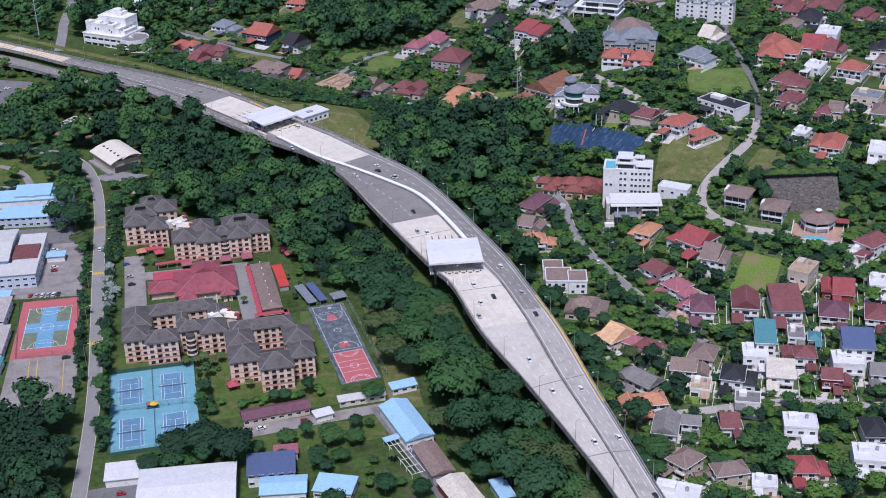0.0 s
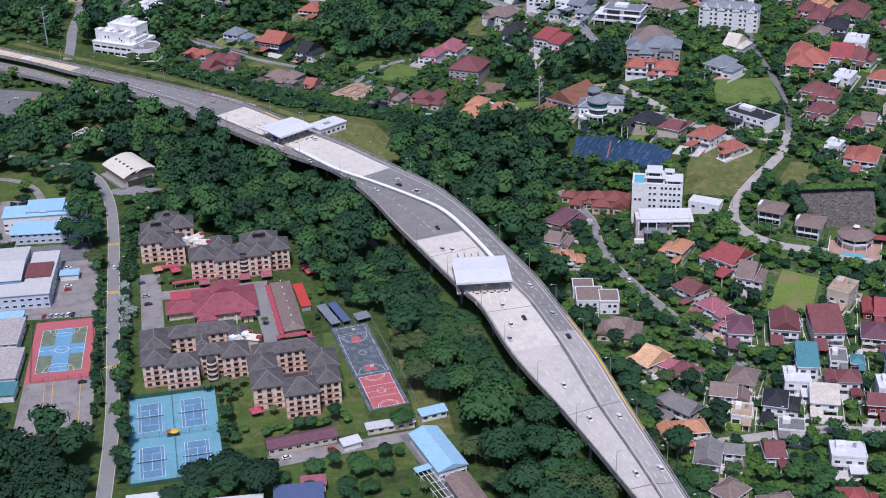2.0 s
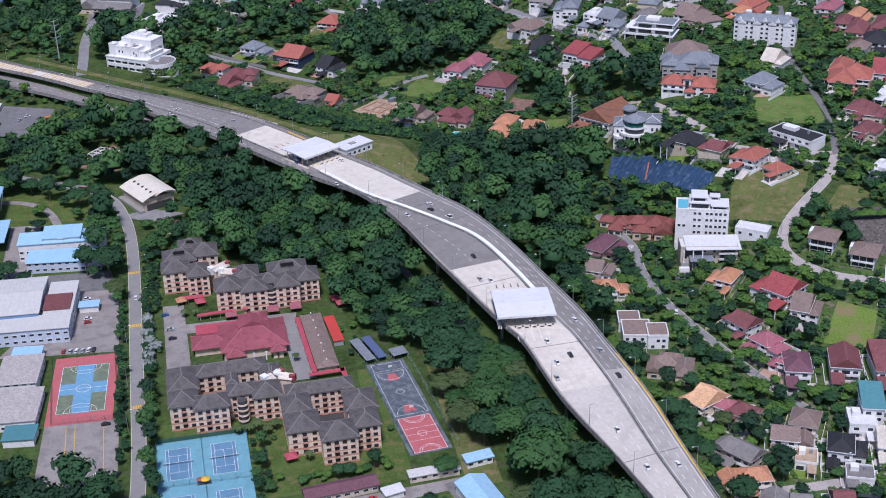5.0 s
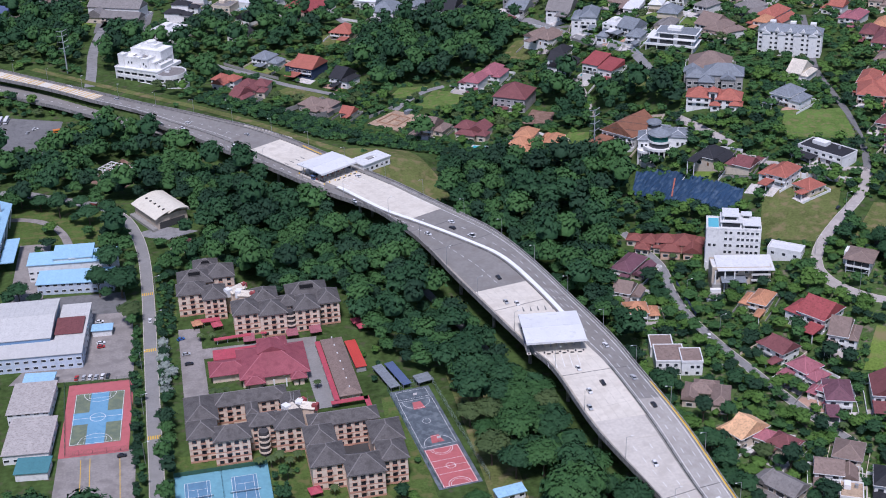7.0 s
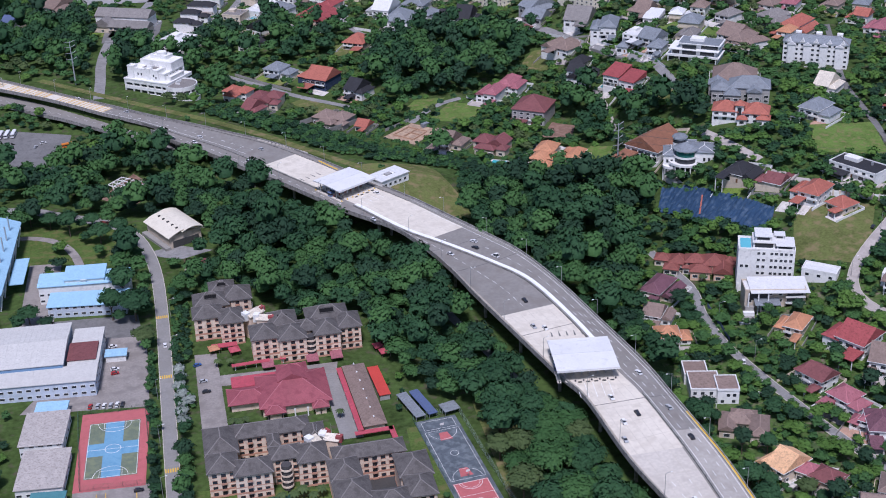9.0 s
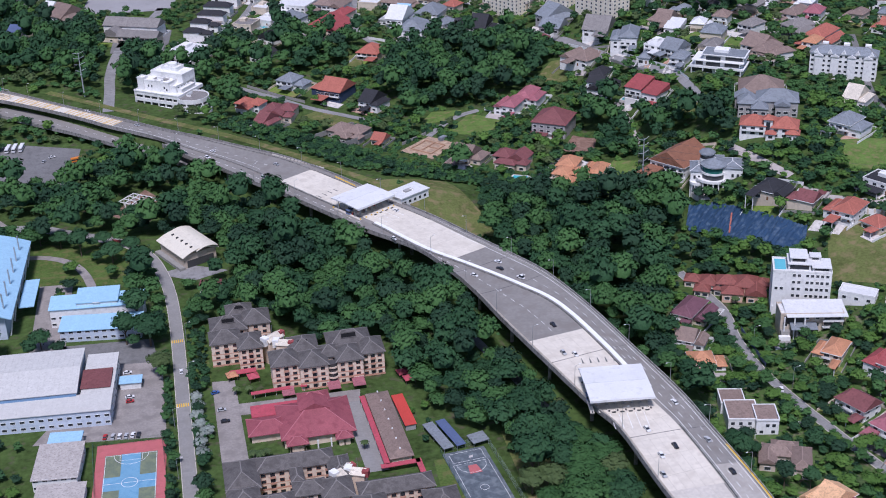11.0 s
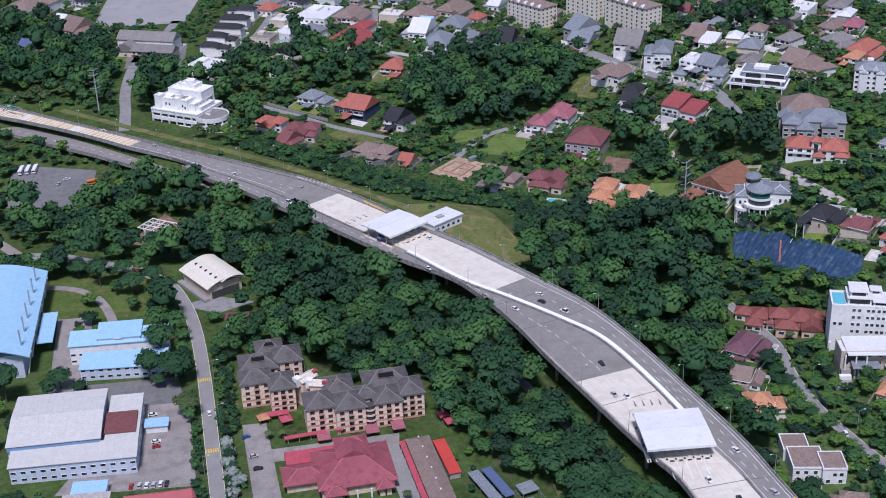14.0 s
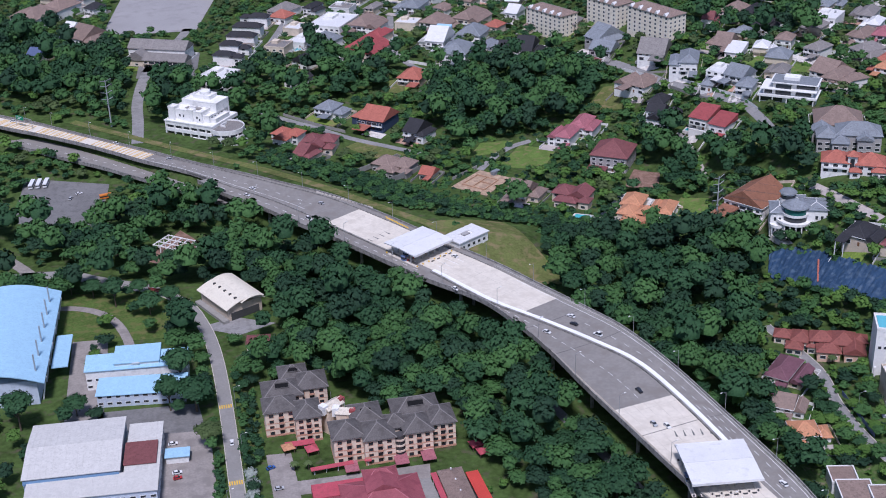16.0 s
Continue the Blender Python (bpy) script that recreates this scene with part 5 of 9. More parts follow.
# link with white gables
t = thing("link_building", pose(0, 0, 0), "small white-gabled stair link between apartment blocks", "building", "apartment compound")
for x, y, w, d, a in ((35, 150, 10, 7, 35), (40, 143, 8, 6, -20), (52, 30, 9, 8, 30), (58, 28, 8, 6, -25)):
    at = pose(x, y, 0, 0, 0, a)
    part("wall", Shape().box(-w / 2 + 0.5, -d / 2 + 0.5, 0, w / 2 - 0.5, d / 2 - 0.5, 13), CREAM, t, at=at)
    s, ridge = roof_shape(w, d, 12.9, "gable", 2.0)
    part("roof", s, roof_mat("cream"), t, at=at)
    part("tank_room", Shape().box(-w / 2 - 1.5, -1.8, 11, -w / 2 + 1.5, 1.8, 15.2), wall_mat("white"), t, "white tank room", at=at)
    part("plant_hood", Shape().box(w / 2 - 1.6, -2.2, 12, w / 2 + 1.2, 0.6, 15.0), roof_mat("red"), t, "dark red plant hood", at=at)
    part("aerial", Shape().tube(0, 0, 14.5, 20, 0.12, 0.06, n=6), STEEL, t, at=at)

# club house with layered red roofs
t = thing("club_house", pose(0, 0, 0), "low clubhouse with layered dark red hipped roofs", "clubhouse", "apartment compound")
RED = mat("clubhouse_tiles", (0.27, 0.075, 0.09), rough=0.7, var=0.2, scale=0.12, fine=2.0, bump=0.2, stain=(0.22, 0.055, 0.07), stain_at=0.6)
PINKRED = mat("link_roof_red", (0.42, 0.075, 0.10), rough=0.65, var=0.15, scale=0.2, stain=(0.33, 0.07, 0.085), stain_at=0.6)
for x0, y0, x1, y1, h, r in ((16, 78, 36, 93, 4.2, 3.0), (30, 70, 64, 100, 5.0, 7.0), (41, 96, 56, 107, 5.5, 3.0), (32, 66, 42, 74, 4.2, 2.0), (54, 66, 62, 73, 4.2, 2.0)):
    at = pose((x0 + x1) / 2, (y0 + y1) / 2, 0)
    s, ridge = roof_shape(x1 - x0, y1 - y0, h, "hip", r)
    part("roof", s, RED, t, at=at)
    part("wall", Shape().box(-(x1 - x0) / 2 + 1.5, -(y1 - y0) / 2 + 1.5, 0, (x1 - x0) / 2 - 1.5, (y1 - y0) / 2 - 1.5, h), CREAM, t, at=at)
    caps(t, ridge, 0.45, 0.2, mat("clubhouse_caps", (0.38, 0.13, 0.15), var=0.15), at)
s, ridge = roof_shape(14, 10, 10.5, "gable_front", 3.4)
part("lantern_roof", s, RED, t, "raised gabled lantern", at=pose(47, 88, 0))
part("lantern", Shape().box(41, 84, 8, 53, 92, 10.6), wall_mat("cream"), t)
part("flat_wing", Shape().box(19, 94, 0, 42, 104, 4.2), PINKRED, t, "flat pink-red roof")
for u in (34, 40, 46, 52, 58):
    part("column", Shape().box(u - 0.3, 67.5, 0, u + 0.3, 68.1, 4.6), FRAME, t)
TAKEN.append((40, 87, 26, 22, 0))
# long hall and its red side roof
t = thing("long_hall", pose(79, 73, 0, 0, 0, 2), "long low hall with a brown hipped roof edged in red", "hall", "apartment compound")
s, ridge = roof_shape(11, 55, 4, "hip", 2.2)
part("roof", s, roof_mat("brown"), t)
part("wall", Shape().box(-4.5, -26.5, 0, 4.5, 26.5, 4), CREAM, t)
part("covered_walk", Shape().box(-8.2, -29, 3.0, -5.6, 28, 3.3), PINKRED, t, "red covered walkway roof")
part("covered_walk", Shape().box(-10, -31.5, 3.0, 7.5, -28.6, 3.3), PINKRED, t, "red covered walkway roof")
part("covered_walk", Shape().box(5.5, -52, 3.0, 8.0, -28.6, 3.3), PINKRED, t, "red covered walkway roof")
for v in range(-24, 28, 8):
    part("roof_vent", Shape().box(-0.3, v, 6.2, 0.3, v + 0.6, 6.9), FRAME, t)
    part("post", Shape().box(-8.0, v, 0, -7.8, v + 0.2, 3.1), FRAME, t)
TAKEN.append((79, 67, 10, 34, 0))
t = thing("store_shed", pose(88, 84, 0, 0, 0, 4), "narrow shed with a bright red sheet roof", "shed")
part("roof", roof_shape(5.5, 26, 3.0, "shed", 0.5)[0], mat("scarlet_sheet", (0.48, 0.06, 0.045), rough=0.55, var=0.12, scale=0.2), t)
part("wall", Shape().box(-2.4, -12.5, 0, 2.4, 12.5, 3.0), wall_mat("grey"), t)
for k, (x, y, w, d) in enumerate(((99, 60, 5, 22), (105, 61, 4.5, 22), (116, 54, 8, 7))):
    t = thing("car_shelter", pose(x, y, 0, 0, 0, 14), "open car shelter with a dark blue-grey sheet roof" if k < 2 else "small shelter with a pale blue-grey roof", "shelter", "shelters")
    part("roof", roof_shape(w, d, 2.6, "shed", 0.3)[0], roof_mat("slate" if k != 1 else "blue"), t)
    for u in (-w / 2 + 0.3, w / 2 - 0.4):
        for v in (-d / 2 + 0.4, 0, d / 2 - 0.5):
            part("post", Shape().box(u, v, 0, u + 0.15, v + 0.15, 2.7), STEEL, t)
    TAKEN.append((x, y, w / 2 + 1, d / 2 + 1, radians(14)))
for x, y in ((94, 118), (96, 112), (92, 3), (54, -22), (13, 137), (23, 133)):
    t = thing("hut", pose(x, y, 0, 0, 0, 10), "small hut with a red pyramid roof", "hut", "red-roofed huts")
    part("roof", roof_shape(5.5, 5.5, 2.6, "hip", 1.6)[0], PINKRED if x > 20 else roof_mat("orange"), t)
    for u in (-2.2, 2.2):
        for v in (-2.2, 2.2):
            part("post", Shape().box(u - 0.12, v - 0.12, 0, u + 0.12, v + 0.12, 2.7), BARK, t)


# red covered walks before the northern blocks
for p, q, w in (((20.5, 116.7), (39.2, 117.7), 2.6), ((11.9, 138.2), (24.9, 138.2), 4.0), ((45.5, 116.6), (49.3, 130.4), 3.0)):
    t = thing("covered_walk", pose(0, 0, 0), "covered walk with a flat red roof on white posts", "covered walk", "apartment compound")
    part("roof", Shape().beam((*p, 3.0), (*q, 3.0), w, 0.3), PINKRED, t)
    for i in range(4):
        u = np.array(p) + (np.array(q) - np.array(p)) * (i + 0.3) / 3.6
        part("post", Shape().box(u[0] - 0.12, u[1] - 0.12, 0, u[0] + 0.12, u[1] + 0.12, 2.9), FRAME, t)


# ---- sports courts ----
def slab(name, x0, y0, x1, y1, z, material, parent, label="", turn=None):
    return part(name, Shape().box(x0, y0, z - 0.04, x1, y1, z), material, parent, label)


def ring_line(parent, x0, y0, x1, y1, z, w=0.14, material=None):
    s = Shape().box(x0, y0, z, x1, y0 + w, z + 0.01).box(x0, y1 - w, z, x1, y1, z + 0.01).box(x0, y0 + w, z, x0 + w, y1 - w, z + 0.01).box(x1 - w, y0 + w, z, x1, y1 - w, z + 0.01)
    part("line", s, material or WHITE_LINE, parent)


def arc_line(parent, x, y, r, z, a0, a1, w=0.16, material=None):
    s, n = Shape(), 20
    for i in range(n + 1):
        c, e = math.cos(radians(a0 + (a1 - a0) * i / n)), math.sin(radians(a0 + (a1 - a0) * i / n))
        s.v += [(x + c * r, y + e * r, z + 0.01), (x + c * (r + w), y + e * (r + w), z + 0.01)]
    s.f = [(2 * i, 2 * i + 1, 2 * i + 3, 2 * i + 2) for i in range(n)]
    part("line", s, material or WHITE_LINE, parent)


def fence(name, pts, h, label, step=6.0, material=None):
    """Posts and rails with a see-through mesh of wires."""
    t = thing(name, pose(0, 0, 0), label, "fence")
    post = Shape().tube(0, 0, 0, h, 0.06, n=6).mesh("post", DARKMETAL)
    for p, q in zip(pts, pts[1:]):
        p, q = Vector(p), Vector(q)
        n = max(1, int((q - p).length / step))
        for i in range(n + 1):
            c = p.lerp(q, i / n)
            part("post", post, None, t, at=pose(c.x, c.y, float(ground_z(c.x, c.y))))
        s = Shape()
        zp, zq = float(ground_z(*p)), float(ground_z(*q))
        k = 0.25
        while k <= h:
            s.beam((p.x, p.y, zp + k), (q.x, q.y, zq + k), 0.03)
            k += 0.45
        part("mesh", s, material or FENCE_GREEN, t)
    return t


T_OUT = mat("tennis_surround", (0.155, 0.34, 0.405), rough=0.8, var=0.12, scale=0.06, fine=0.6, stain=(0.14, 0.305, 0.365), stain_at=0.6)
T_IN = mat("tennis_court_blue", (0.115, 0.23, 0.335), rough=0.8, var=0.12, scale=0.06, fine=0.6, stain=(0.105, 0.205, 0.30), stain_at=0.6)
t = thing("tennis_courts", pose(0, 0, 0.1), "four blue hard tennis courts with white lines", "tennis courts")
slab("surround", -4, -65, 36.5, 6, 0.1, T_OUT, t, "light blue hard surround")
net_mat = mat("net_dark", (0.03, 0.035, 0.04), var=0.2)
for x, y in ((0, -23.77), (20, -23.9), (0.3, -60), (20.2, -60)):
    slab("court", x, y, x + 10.97, y + 23.77, 0.115, T_IN, t, "blue court")
    ring_line(t, x, y, x + 10.97, y + 23.77, 0.12)
    ring_line(t, x + 1.37, y, x + 9.6, y + 23.77, 0.124)
    ring_line(t, x + 1.37, y + 5.485, x + 9.6, y + 18.285, 0.128)
    part("line", Shape().box(x + 5.42, y + 5.5, 0.132, x + 5.55, y + 18.28, 0.14), WHITE_LINE, t)
    cords = Shape()
    for zc in (0.25, 0.45, 0.65, 0.85):
        cords.beam((x - 0.9, y + 11.88, zc), (x + 11.87, y + 11.88, zc), 0.05)
    net = part("net", cords, net_mat, t, "dark net")
    part("net_band", Shape().beam((x - 0.9, y + 11.88, 1.03), (x + 11.87, y + 11.88, 1.03), 0.07), WHITE_LINE, net)
    for u in (x - 0.9, x + 11.87):
        part("net_post", Shape().tube(u, y + 11.88, 0.1, 1.1, 0.07, n=6), DARKMETAL, t)
TAKEN.append((16, -30, 21, 37, 0))
fence("court_fence", [(-4, 6), (36.5, 5), (36.5, -65), (-4, -65), (-4, 6)], 3.6, "tall green mesh fence around the tennis courts")
fence("court_fence", [(-4, -28.5), (36.5, -29.5)], 3.0, "dark mesh fence between the courts")
fence("court_fence", [(16, 5), (16.5, -65)], 3.0, "dark mesh fence between the courts")
for y in (6.1, -65.3):
    solid("wind_screen", Shape().box(-4, y, 0.1, 36.5, y + 0.15, 2.2), FENCE_GREEN, "dark green cloth screen along the court fence", "screen")
t = thing("umpire_shelter", pose(16.3, -29, 0.15), "small shelter with coloured umbrella on the court crossing", "shelter")
part("canopy", Shape().tube(0, 0, 2.2, 3.0, 2.2, 0.15, n=8), YELLOW, t, "yellow umbrella canopy")
part("canopy", Shape().tube(-2.2, 0.6, 2.0, 2.7, 1.7, 0.1, n=8), roof_mat("salmon"), t, "orange umbrella canopy")
part("pole", Shape().tube(0, 0, 0, 2.4, 0.05, n=6).tube(-2.2, 0.6, 0, 2.1, 0.05, n=6), STEEL, t)
part("bench", Shape().box(-3.5, -1.2, 0, 2.5, -0.4, 0.5), DARKMETAL, t)

# multi-sport court in the west
t = thing("sports_court", pose(-37, 63.5, 0.1, 0, 0, -3), "red and blue multi-sport hard court with green corners", "sports court")
c_red = mat("court_red", (0.44, 0.125, 0.13), rough=0.85, var=0.12, scale=0.1, stain=(0.39, 0.115, 0.115), stain_at=0.6)
c_blue = mat("court_blue", (0.155, 0.32, 0.45), rough=0.85, var=0.12, scale=0.1, stain=(0.12, 0.28, 0.42), stain_at=0.6)
c_green = mat("court_green", (0.14, 0.17, 0.12), rough=0.85, var=0.15, scale=0.1, stain=(0.18, 0.21, 0.13), stain_at=0.55)
slab("surround", -15.5, -31, 15.5, 31, 0.05, c_red, t, "red surround")
slab("court", -11.5, -22, 11.5, 22, 0.065, c_green, t, "dark green court")
slab("centre_strip", -4.2, -22, 4.2, 22, 0.08, c_blue, t, "light blue strip")
slab("cross_strip", -11.5, -5, 11.5, 5, 0.084, c_blue, t, "light blue strip")
ring_line(t, -11.3, -21.5, 11.3, 21.5, 0.09, 0.2)
ring_line(t, -11.3, -0.1, 11.3, 0.1, 0.092, 0.1)
arc_line(t, 0, 0, 3.4, 0.094, 0, 360, 0.22)
for e in (-1, 1):
    arc_line(t, 0, e * 21.4, 7.5, 0.094, 180 if e > 0 else 0, 360 if e > 0 else 180, 0.2)
    ring_line(t, -5, min(e * 21.5, e * 17), 5, max(e * 21.5, e * 17), 0.093, 0.16)
TAKEN.append((-37, 63, 17, 33, 0))
fence("court_fence", [(-53, 95), (-22, 93), (-20.5, 32), (-51, 34), (-53, 95)], 3.0, "low mesh fence around the multi-sport court")
# grey and red basketball courts
t = thing("basketball_court", pose(110.5, 25, 0.1, 0, 0, 5), "worn blue-grey hard court with red keys", "basketball court")
c_grey = mat("court_grey", (0.09, 0.108, 0.125), rough=0.9, var=0.2, scale=0.09, fine=0.8, stain=(0.155, 0.178, 0.195), stain_at=0.56)
slab("surface", -10, -26, 9.5, 25, 0.05, c_grey, t)
for y in (-19, 10):
    s = Shape().hexa([(-2.9, y - 3, 0.052), (2.9, y - 3, 0.052), (1.9, y + 3, 0.052), (-1.9, y + 3, 0.052)], [(-2.9, y - 3, 0.07), (2.9, y - 3, 0.07), (1.9, y + 3, 0.07), (-1.9, y + 3, 0.07)])
    part("key", s, c_red, t, "red key")
    arc_line(t, 0, y - 4 if y < 0 else y + 4, 6.4, 0.075, 0 if y < 0 else 180, 180 if y < 0 else 360)
ring_line(t, -8, -24, 8, 15, 0.06)
ring_line(t, -7.5, 16.5, 7.5, 23.5, 0.06)
arc_line(t, 0, -4, 1.8, 0.06, 0, 360)
for y, e in ((-23.5, 1), (15, -1)):
    hoop = thing("basketball_hoop", pose(110.5 - y * 0.087, 25 + y, 0.15, 0, 0, 5), "basketball hoop with a white backboard on a post", "basketball hoop", "basketball hoops")
    part("post", Shape().tube(0, 0, 0, 3.6, 0.1, n=8), STEEL, hoop)
    part("backboard", Shape().box(-0.9, 0.5 * e - 0.03, 2.9, 0.9, 0.5 * e + 0.03, 4.0), FRAME, hoop)
TAKEN.append((110.5, 25, 12, 28, radians(5)))
t = thing("basketball_court", pose(114, -15.5, 0.1, 0, 0, 5), "red futsal court with white lines and grey border", "futsal court")
slab("border", -10, -15.5, 9.5, 15, 0.04, c_grey, t)
slab("surface", -7.8, -14.5, 7.8, 14.5, 0.06, c_red, t, "red surface")
ring_line(t, -7.6, -14.3, 7.6, 14.3, 0.066, 0.2)
for y in (-5, 0, 5):
    part("line", Shape().box(-7.5, y - 0.08, 0.066, 7.5, y + 0.08, 0.08), WHITE_LINE, t)
arc_line(t, 0, 0, 2.0, 0.07, 0, 360, 0.2)
for e in (-1, 1):
    arc_line(t, 0, e * 14.2, 5, 0.07, 180 if e > 0 else 0, 360 if e > 0 else 180, 0.2)
    arc_line(t, 0, e * 14.2, 4, 0.07, 180 if e > 0 else 0, 360 if e > 0 else 180, 0.16)
TAKEN.append((114, -15, 11, 17, radians(5)))
fence("court_fence", [(98, 51), (120, 53), (125, -1), (128, -30)], 4.0, "tall pale mesh fence along the ball courts", material=mat("pale_fence", (0.22, 0.30, 0.25), var=0.15))
fence("court_fence", [(98, 51), (103, -1), (107, -31)], 3.0, "mesh fence along the lawn")


# ---- factories and sheds ----
def shed(name, corners, h, kind, roof, wall, label, rise=None, windows=True, z=0.0, overhang=0.6):
    """A shed or factory hall on a plan given by three corners: front left, front right, back right."""
    a, b, c = [np.array(p, float) for p in corners]
    u = (b - a) / np.linalg.norm(b - a)
    n = np.array([-u[1], u[0]])
    w, d = np.linalg.norm(b - a), float((c - b) @ n)
    m = a + u * w / 2 + n * d / 2
    t = thing(name, pose(m[0], m[1], z + float(ground_z(*m)) * 0, 0, 0, math.degrees(math.atan2(u[1], u[0]))), label, name.replace("_", " "))
    part("wall", Shape().box(-w / 2 + overhang, -d / 2 + overhang, -1, w / 2 - overhang, d / 2 - overhang, h + 0.05), wall_mat(wall), t)
    s, ridge = roof_shape(w, d, h, kind, rise)
    part("roof", s, roof_mat(roof), t)
    k = 0
    seams = Shape()
    gap = 2.5
    while kind in ("shed", "gable") and -w / 2 + gap * (k + 1) < w / 2:
        x = -w / 2 + gap * (k + 1)
        r = rise or (0.22 * d if kind == "shed" else 0.3 * d)
        if kind == "shed":
            seams.beam((x, -d / 2, h + 0.31), (x, d / 2, h + 0.31 + r), 0.12, 0.08)
        else:
            seams.beam((x, -d / 2, h + 0.31), (x, 0, h + 0.31 + r), 0.12, 0.08)
            seams.beam((x, d / 2, h + 0.31), (x, 0, h + 0.31 + r), 0.12, 0.08)
        k += 1
    if seams.v:
        part("roof_seams", seams, roof_mat(roof), t)
    if windows:
        n = max(2, int(w / 4))
        for zf in ([2.0] if h < 6 else [2.0, 5.6]):
            for i in range(n):
                add_window(t, 2.2, 1.2, pose(-w / 2 + (i + 0.5) * w / n, -d / 2 + overhang, zf))
            for i in range(max(1, int(d / 6))):
                add_window(t, 2.2, 1.2, pose(w / 2 - overhang, -d / 2 + (i + 0.5) * d / max(1, int(d / 6)), zf, 0, 0, 90))
    TAKEN.append((m[0], m[1], w / 2 + 1, d / 2 + 1, math.atan2(u[1], u[0])))
    return t


f = shed("factory_hall", ((-100, 128), (-59, 125), (-57, 167)), 11.5, "gable", "metal", "lightblue", "large factory hall with a pale grey metal roof", rise=2.0)
part("louvre", Shape().box(-20, -21.4, 9.2, 20, -21.3, 11.2), mat("louvre_blue", (0.16, 0.27, 0.42), var=0.15), f, "blue clerestory strip")
shed("factory_wing", ((-99, 116), (-44, 111), (-43, 124)), 8.5, "shed", "metal", "lightblue", "long factory wing with pale grey lean-to roof", rise=1.4)
shed("factory_wing", ((-58, 126), (-43, 124.7), (-41, 162)), 8.8, "shed", "metal", "white", "factory wing with white roof", rise=0.6)
shed("red_lean_to", ((-58, 131), (-44, 129.8), (-43, 146)), 9.6, "shed", "maroon", "white", "maroon sheet roof on the factory wing", rise=0.8, windows=False)
shed("school_hall", ((-71, 196), (-29, 190), (-27.3, 204)), 6.5, "shed", "skyblue", "lightblue", "two-storey hall with a light blue lean-to roof", rise=1.6)
shed("school_hall", ((-76, 213), (-27, 208), (-25.5, 221)), 10.5, "shed", "skyblue", "white", "two-storey block with a light blue stepped roof", rise=1.8)
shed("school_hall", ((-62, 213.5), (-40, 211.2), (-38.6, 226)), 12.6, "shed", "skyblue", "white", "raised centre of a light blue roof", rise=1.4, windows=False)
shed("vent_tower", ((-53, 212), (-49.5, 211.6), (-49, 219)), 12.5, "flat", "white", "white", "white stair tower between blue roofs", windows=False)
big = thing("sports_hall", pose(-104, 252, 0, 0, 0, -3), "huge hall with a curved light blue metal roof", "sports hall")
n = 14
pr = [(-26 + 52 * i / n, 13 + 6.5 * math.sin(math.pi * i / n)) for i in range(n + 1)]
loop = pr + [(x, z - 0.5) for x, z in reversed(pr)]
arch = Shape().hexa([(x, -47, z) for x, z in loop], [(x, 47, z) for x, z in loop])
part("roof", arch, roof_mat("skyblue"), big, at=pose(-13, 0, 0))
part("wall", Shape().box(-36, -44, 0, 9, 44, 13), wall_mat("lightblue"), big)
for k in range(6):
    part("roof_mast", Shape().box(8.0, -38 + k * 14, 13.5, 8.7, -37.3 + k * 14, 23.5), STEEL, big, "tall grey steel mast")
part("side_roof", Shape().box(13, -24, 7, 21, 8, 7.5), roof_mat("skyblue"), big, "blue side canopy")
for k in range(6):
    part("buttress", Shape().beam((10, -40 + k * 16, 0), (13, -40 + k * 16, 12.5), 0.7), wall_mat("white"), big)
TAKEN.append((-112, 252, 36, 50, 0))
hall = thing("cream_hall", pose(-1, 281, 0, 0, 0, 26) @ Matrix.Diagonal((1.2, 1.18, 1.05, 1)), "storage hall with a vaulted cream metal roof", "hall")
VAULT = mat("cream_sheet_metal", (0.66, 0.61, 0.50), rough=0.5, var=0.08, scale=0.2, stain=(0.58, 0.53, 0.43), stain_at=0.64)


def vault(a, b, z0, top, y0, y1):
    """A curved sheet roof over the span from a to b."""
    pr = [(a + (b - a) * i / 12, z0 + top * math.sin(math.pi * (0.12 + 0.76 * i / 12))) for i in range(13)]
    lp = pr + [(x, z - 0.3) for x, z in reversed(pr)]
    return Shape().hexa([(x, y0, z) for x, z in lp], [(x, y1, z) for x, z in lp])


part("wall", Shape().box(-8.6, -12, 0, 8.6, 12, 7.6), wall_mat("beige"), hall)
part("gable", vault(-8.7, 8.7, 5.2, 4.6, -12.2, 12.2), wall_mat("beige"), hall)
part("roof", vault(-9.8, 9.8, 5.6, 4.8, -13.5, 13.5), VAULT, hall, "vaulted cream metal roof")
part("raised_roof", vault(-2.5, 9.0, 8.4, 2.4, -14.2, 14.2), VAULT, hall, "raised cream roof panel")
for k in range(5):
    part("skylight_rib", Shape().box(-3.6, -10 + k * 4.6, 9.8, -2.4, -9.4 + k * 4.6, 10.8), DARKMETAL, hall)
part("lower_wall", Shape().box(-11.5, -13, 0, -8.7, 13, 1.6), wall_mat("concrete"), hall, "grey loading platform")
# loading bay is a dark panel; its colour stands for the shade within
part("dark_bay", Shape().box(-7, -12.3, 0.2, 7, -12.02, 4.2), DARKMETAL, hall, "dark open loading bay")
TAKEN.append((-1, 276, 14, 20, radians(26)))
patch("yard", ((-20, 262), (0, 248), (20, 256), (0, 268)), STREET, "grey yard before the cream hall", "yard", dz=0.07)
shed("small_block", ((2, 229), (14, 227), (15.5, 237)), 4.4, "hip", "maroon", "cream", "small two-storey house with maroon roof", rise=2)
shed("maroon_stable", ((56, -57), (88, -54), (87.4, -45)), 3.6, "gable", "purple", "beige", "long low block with a dark maroon roof", rise=2.0)
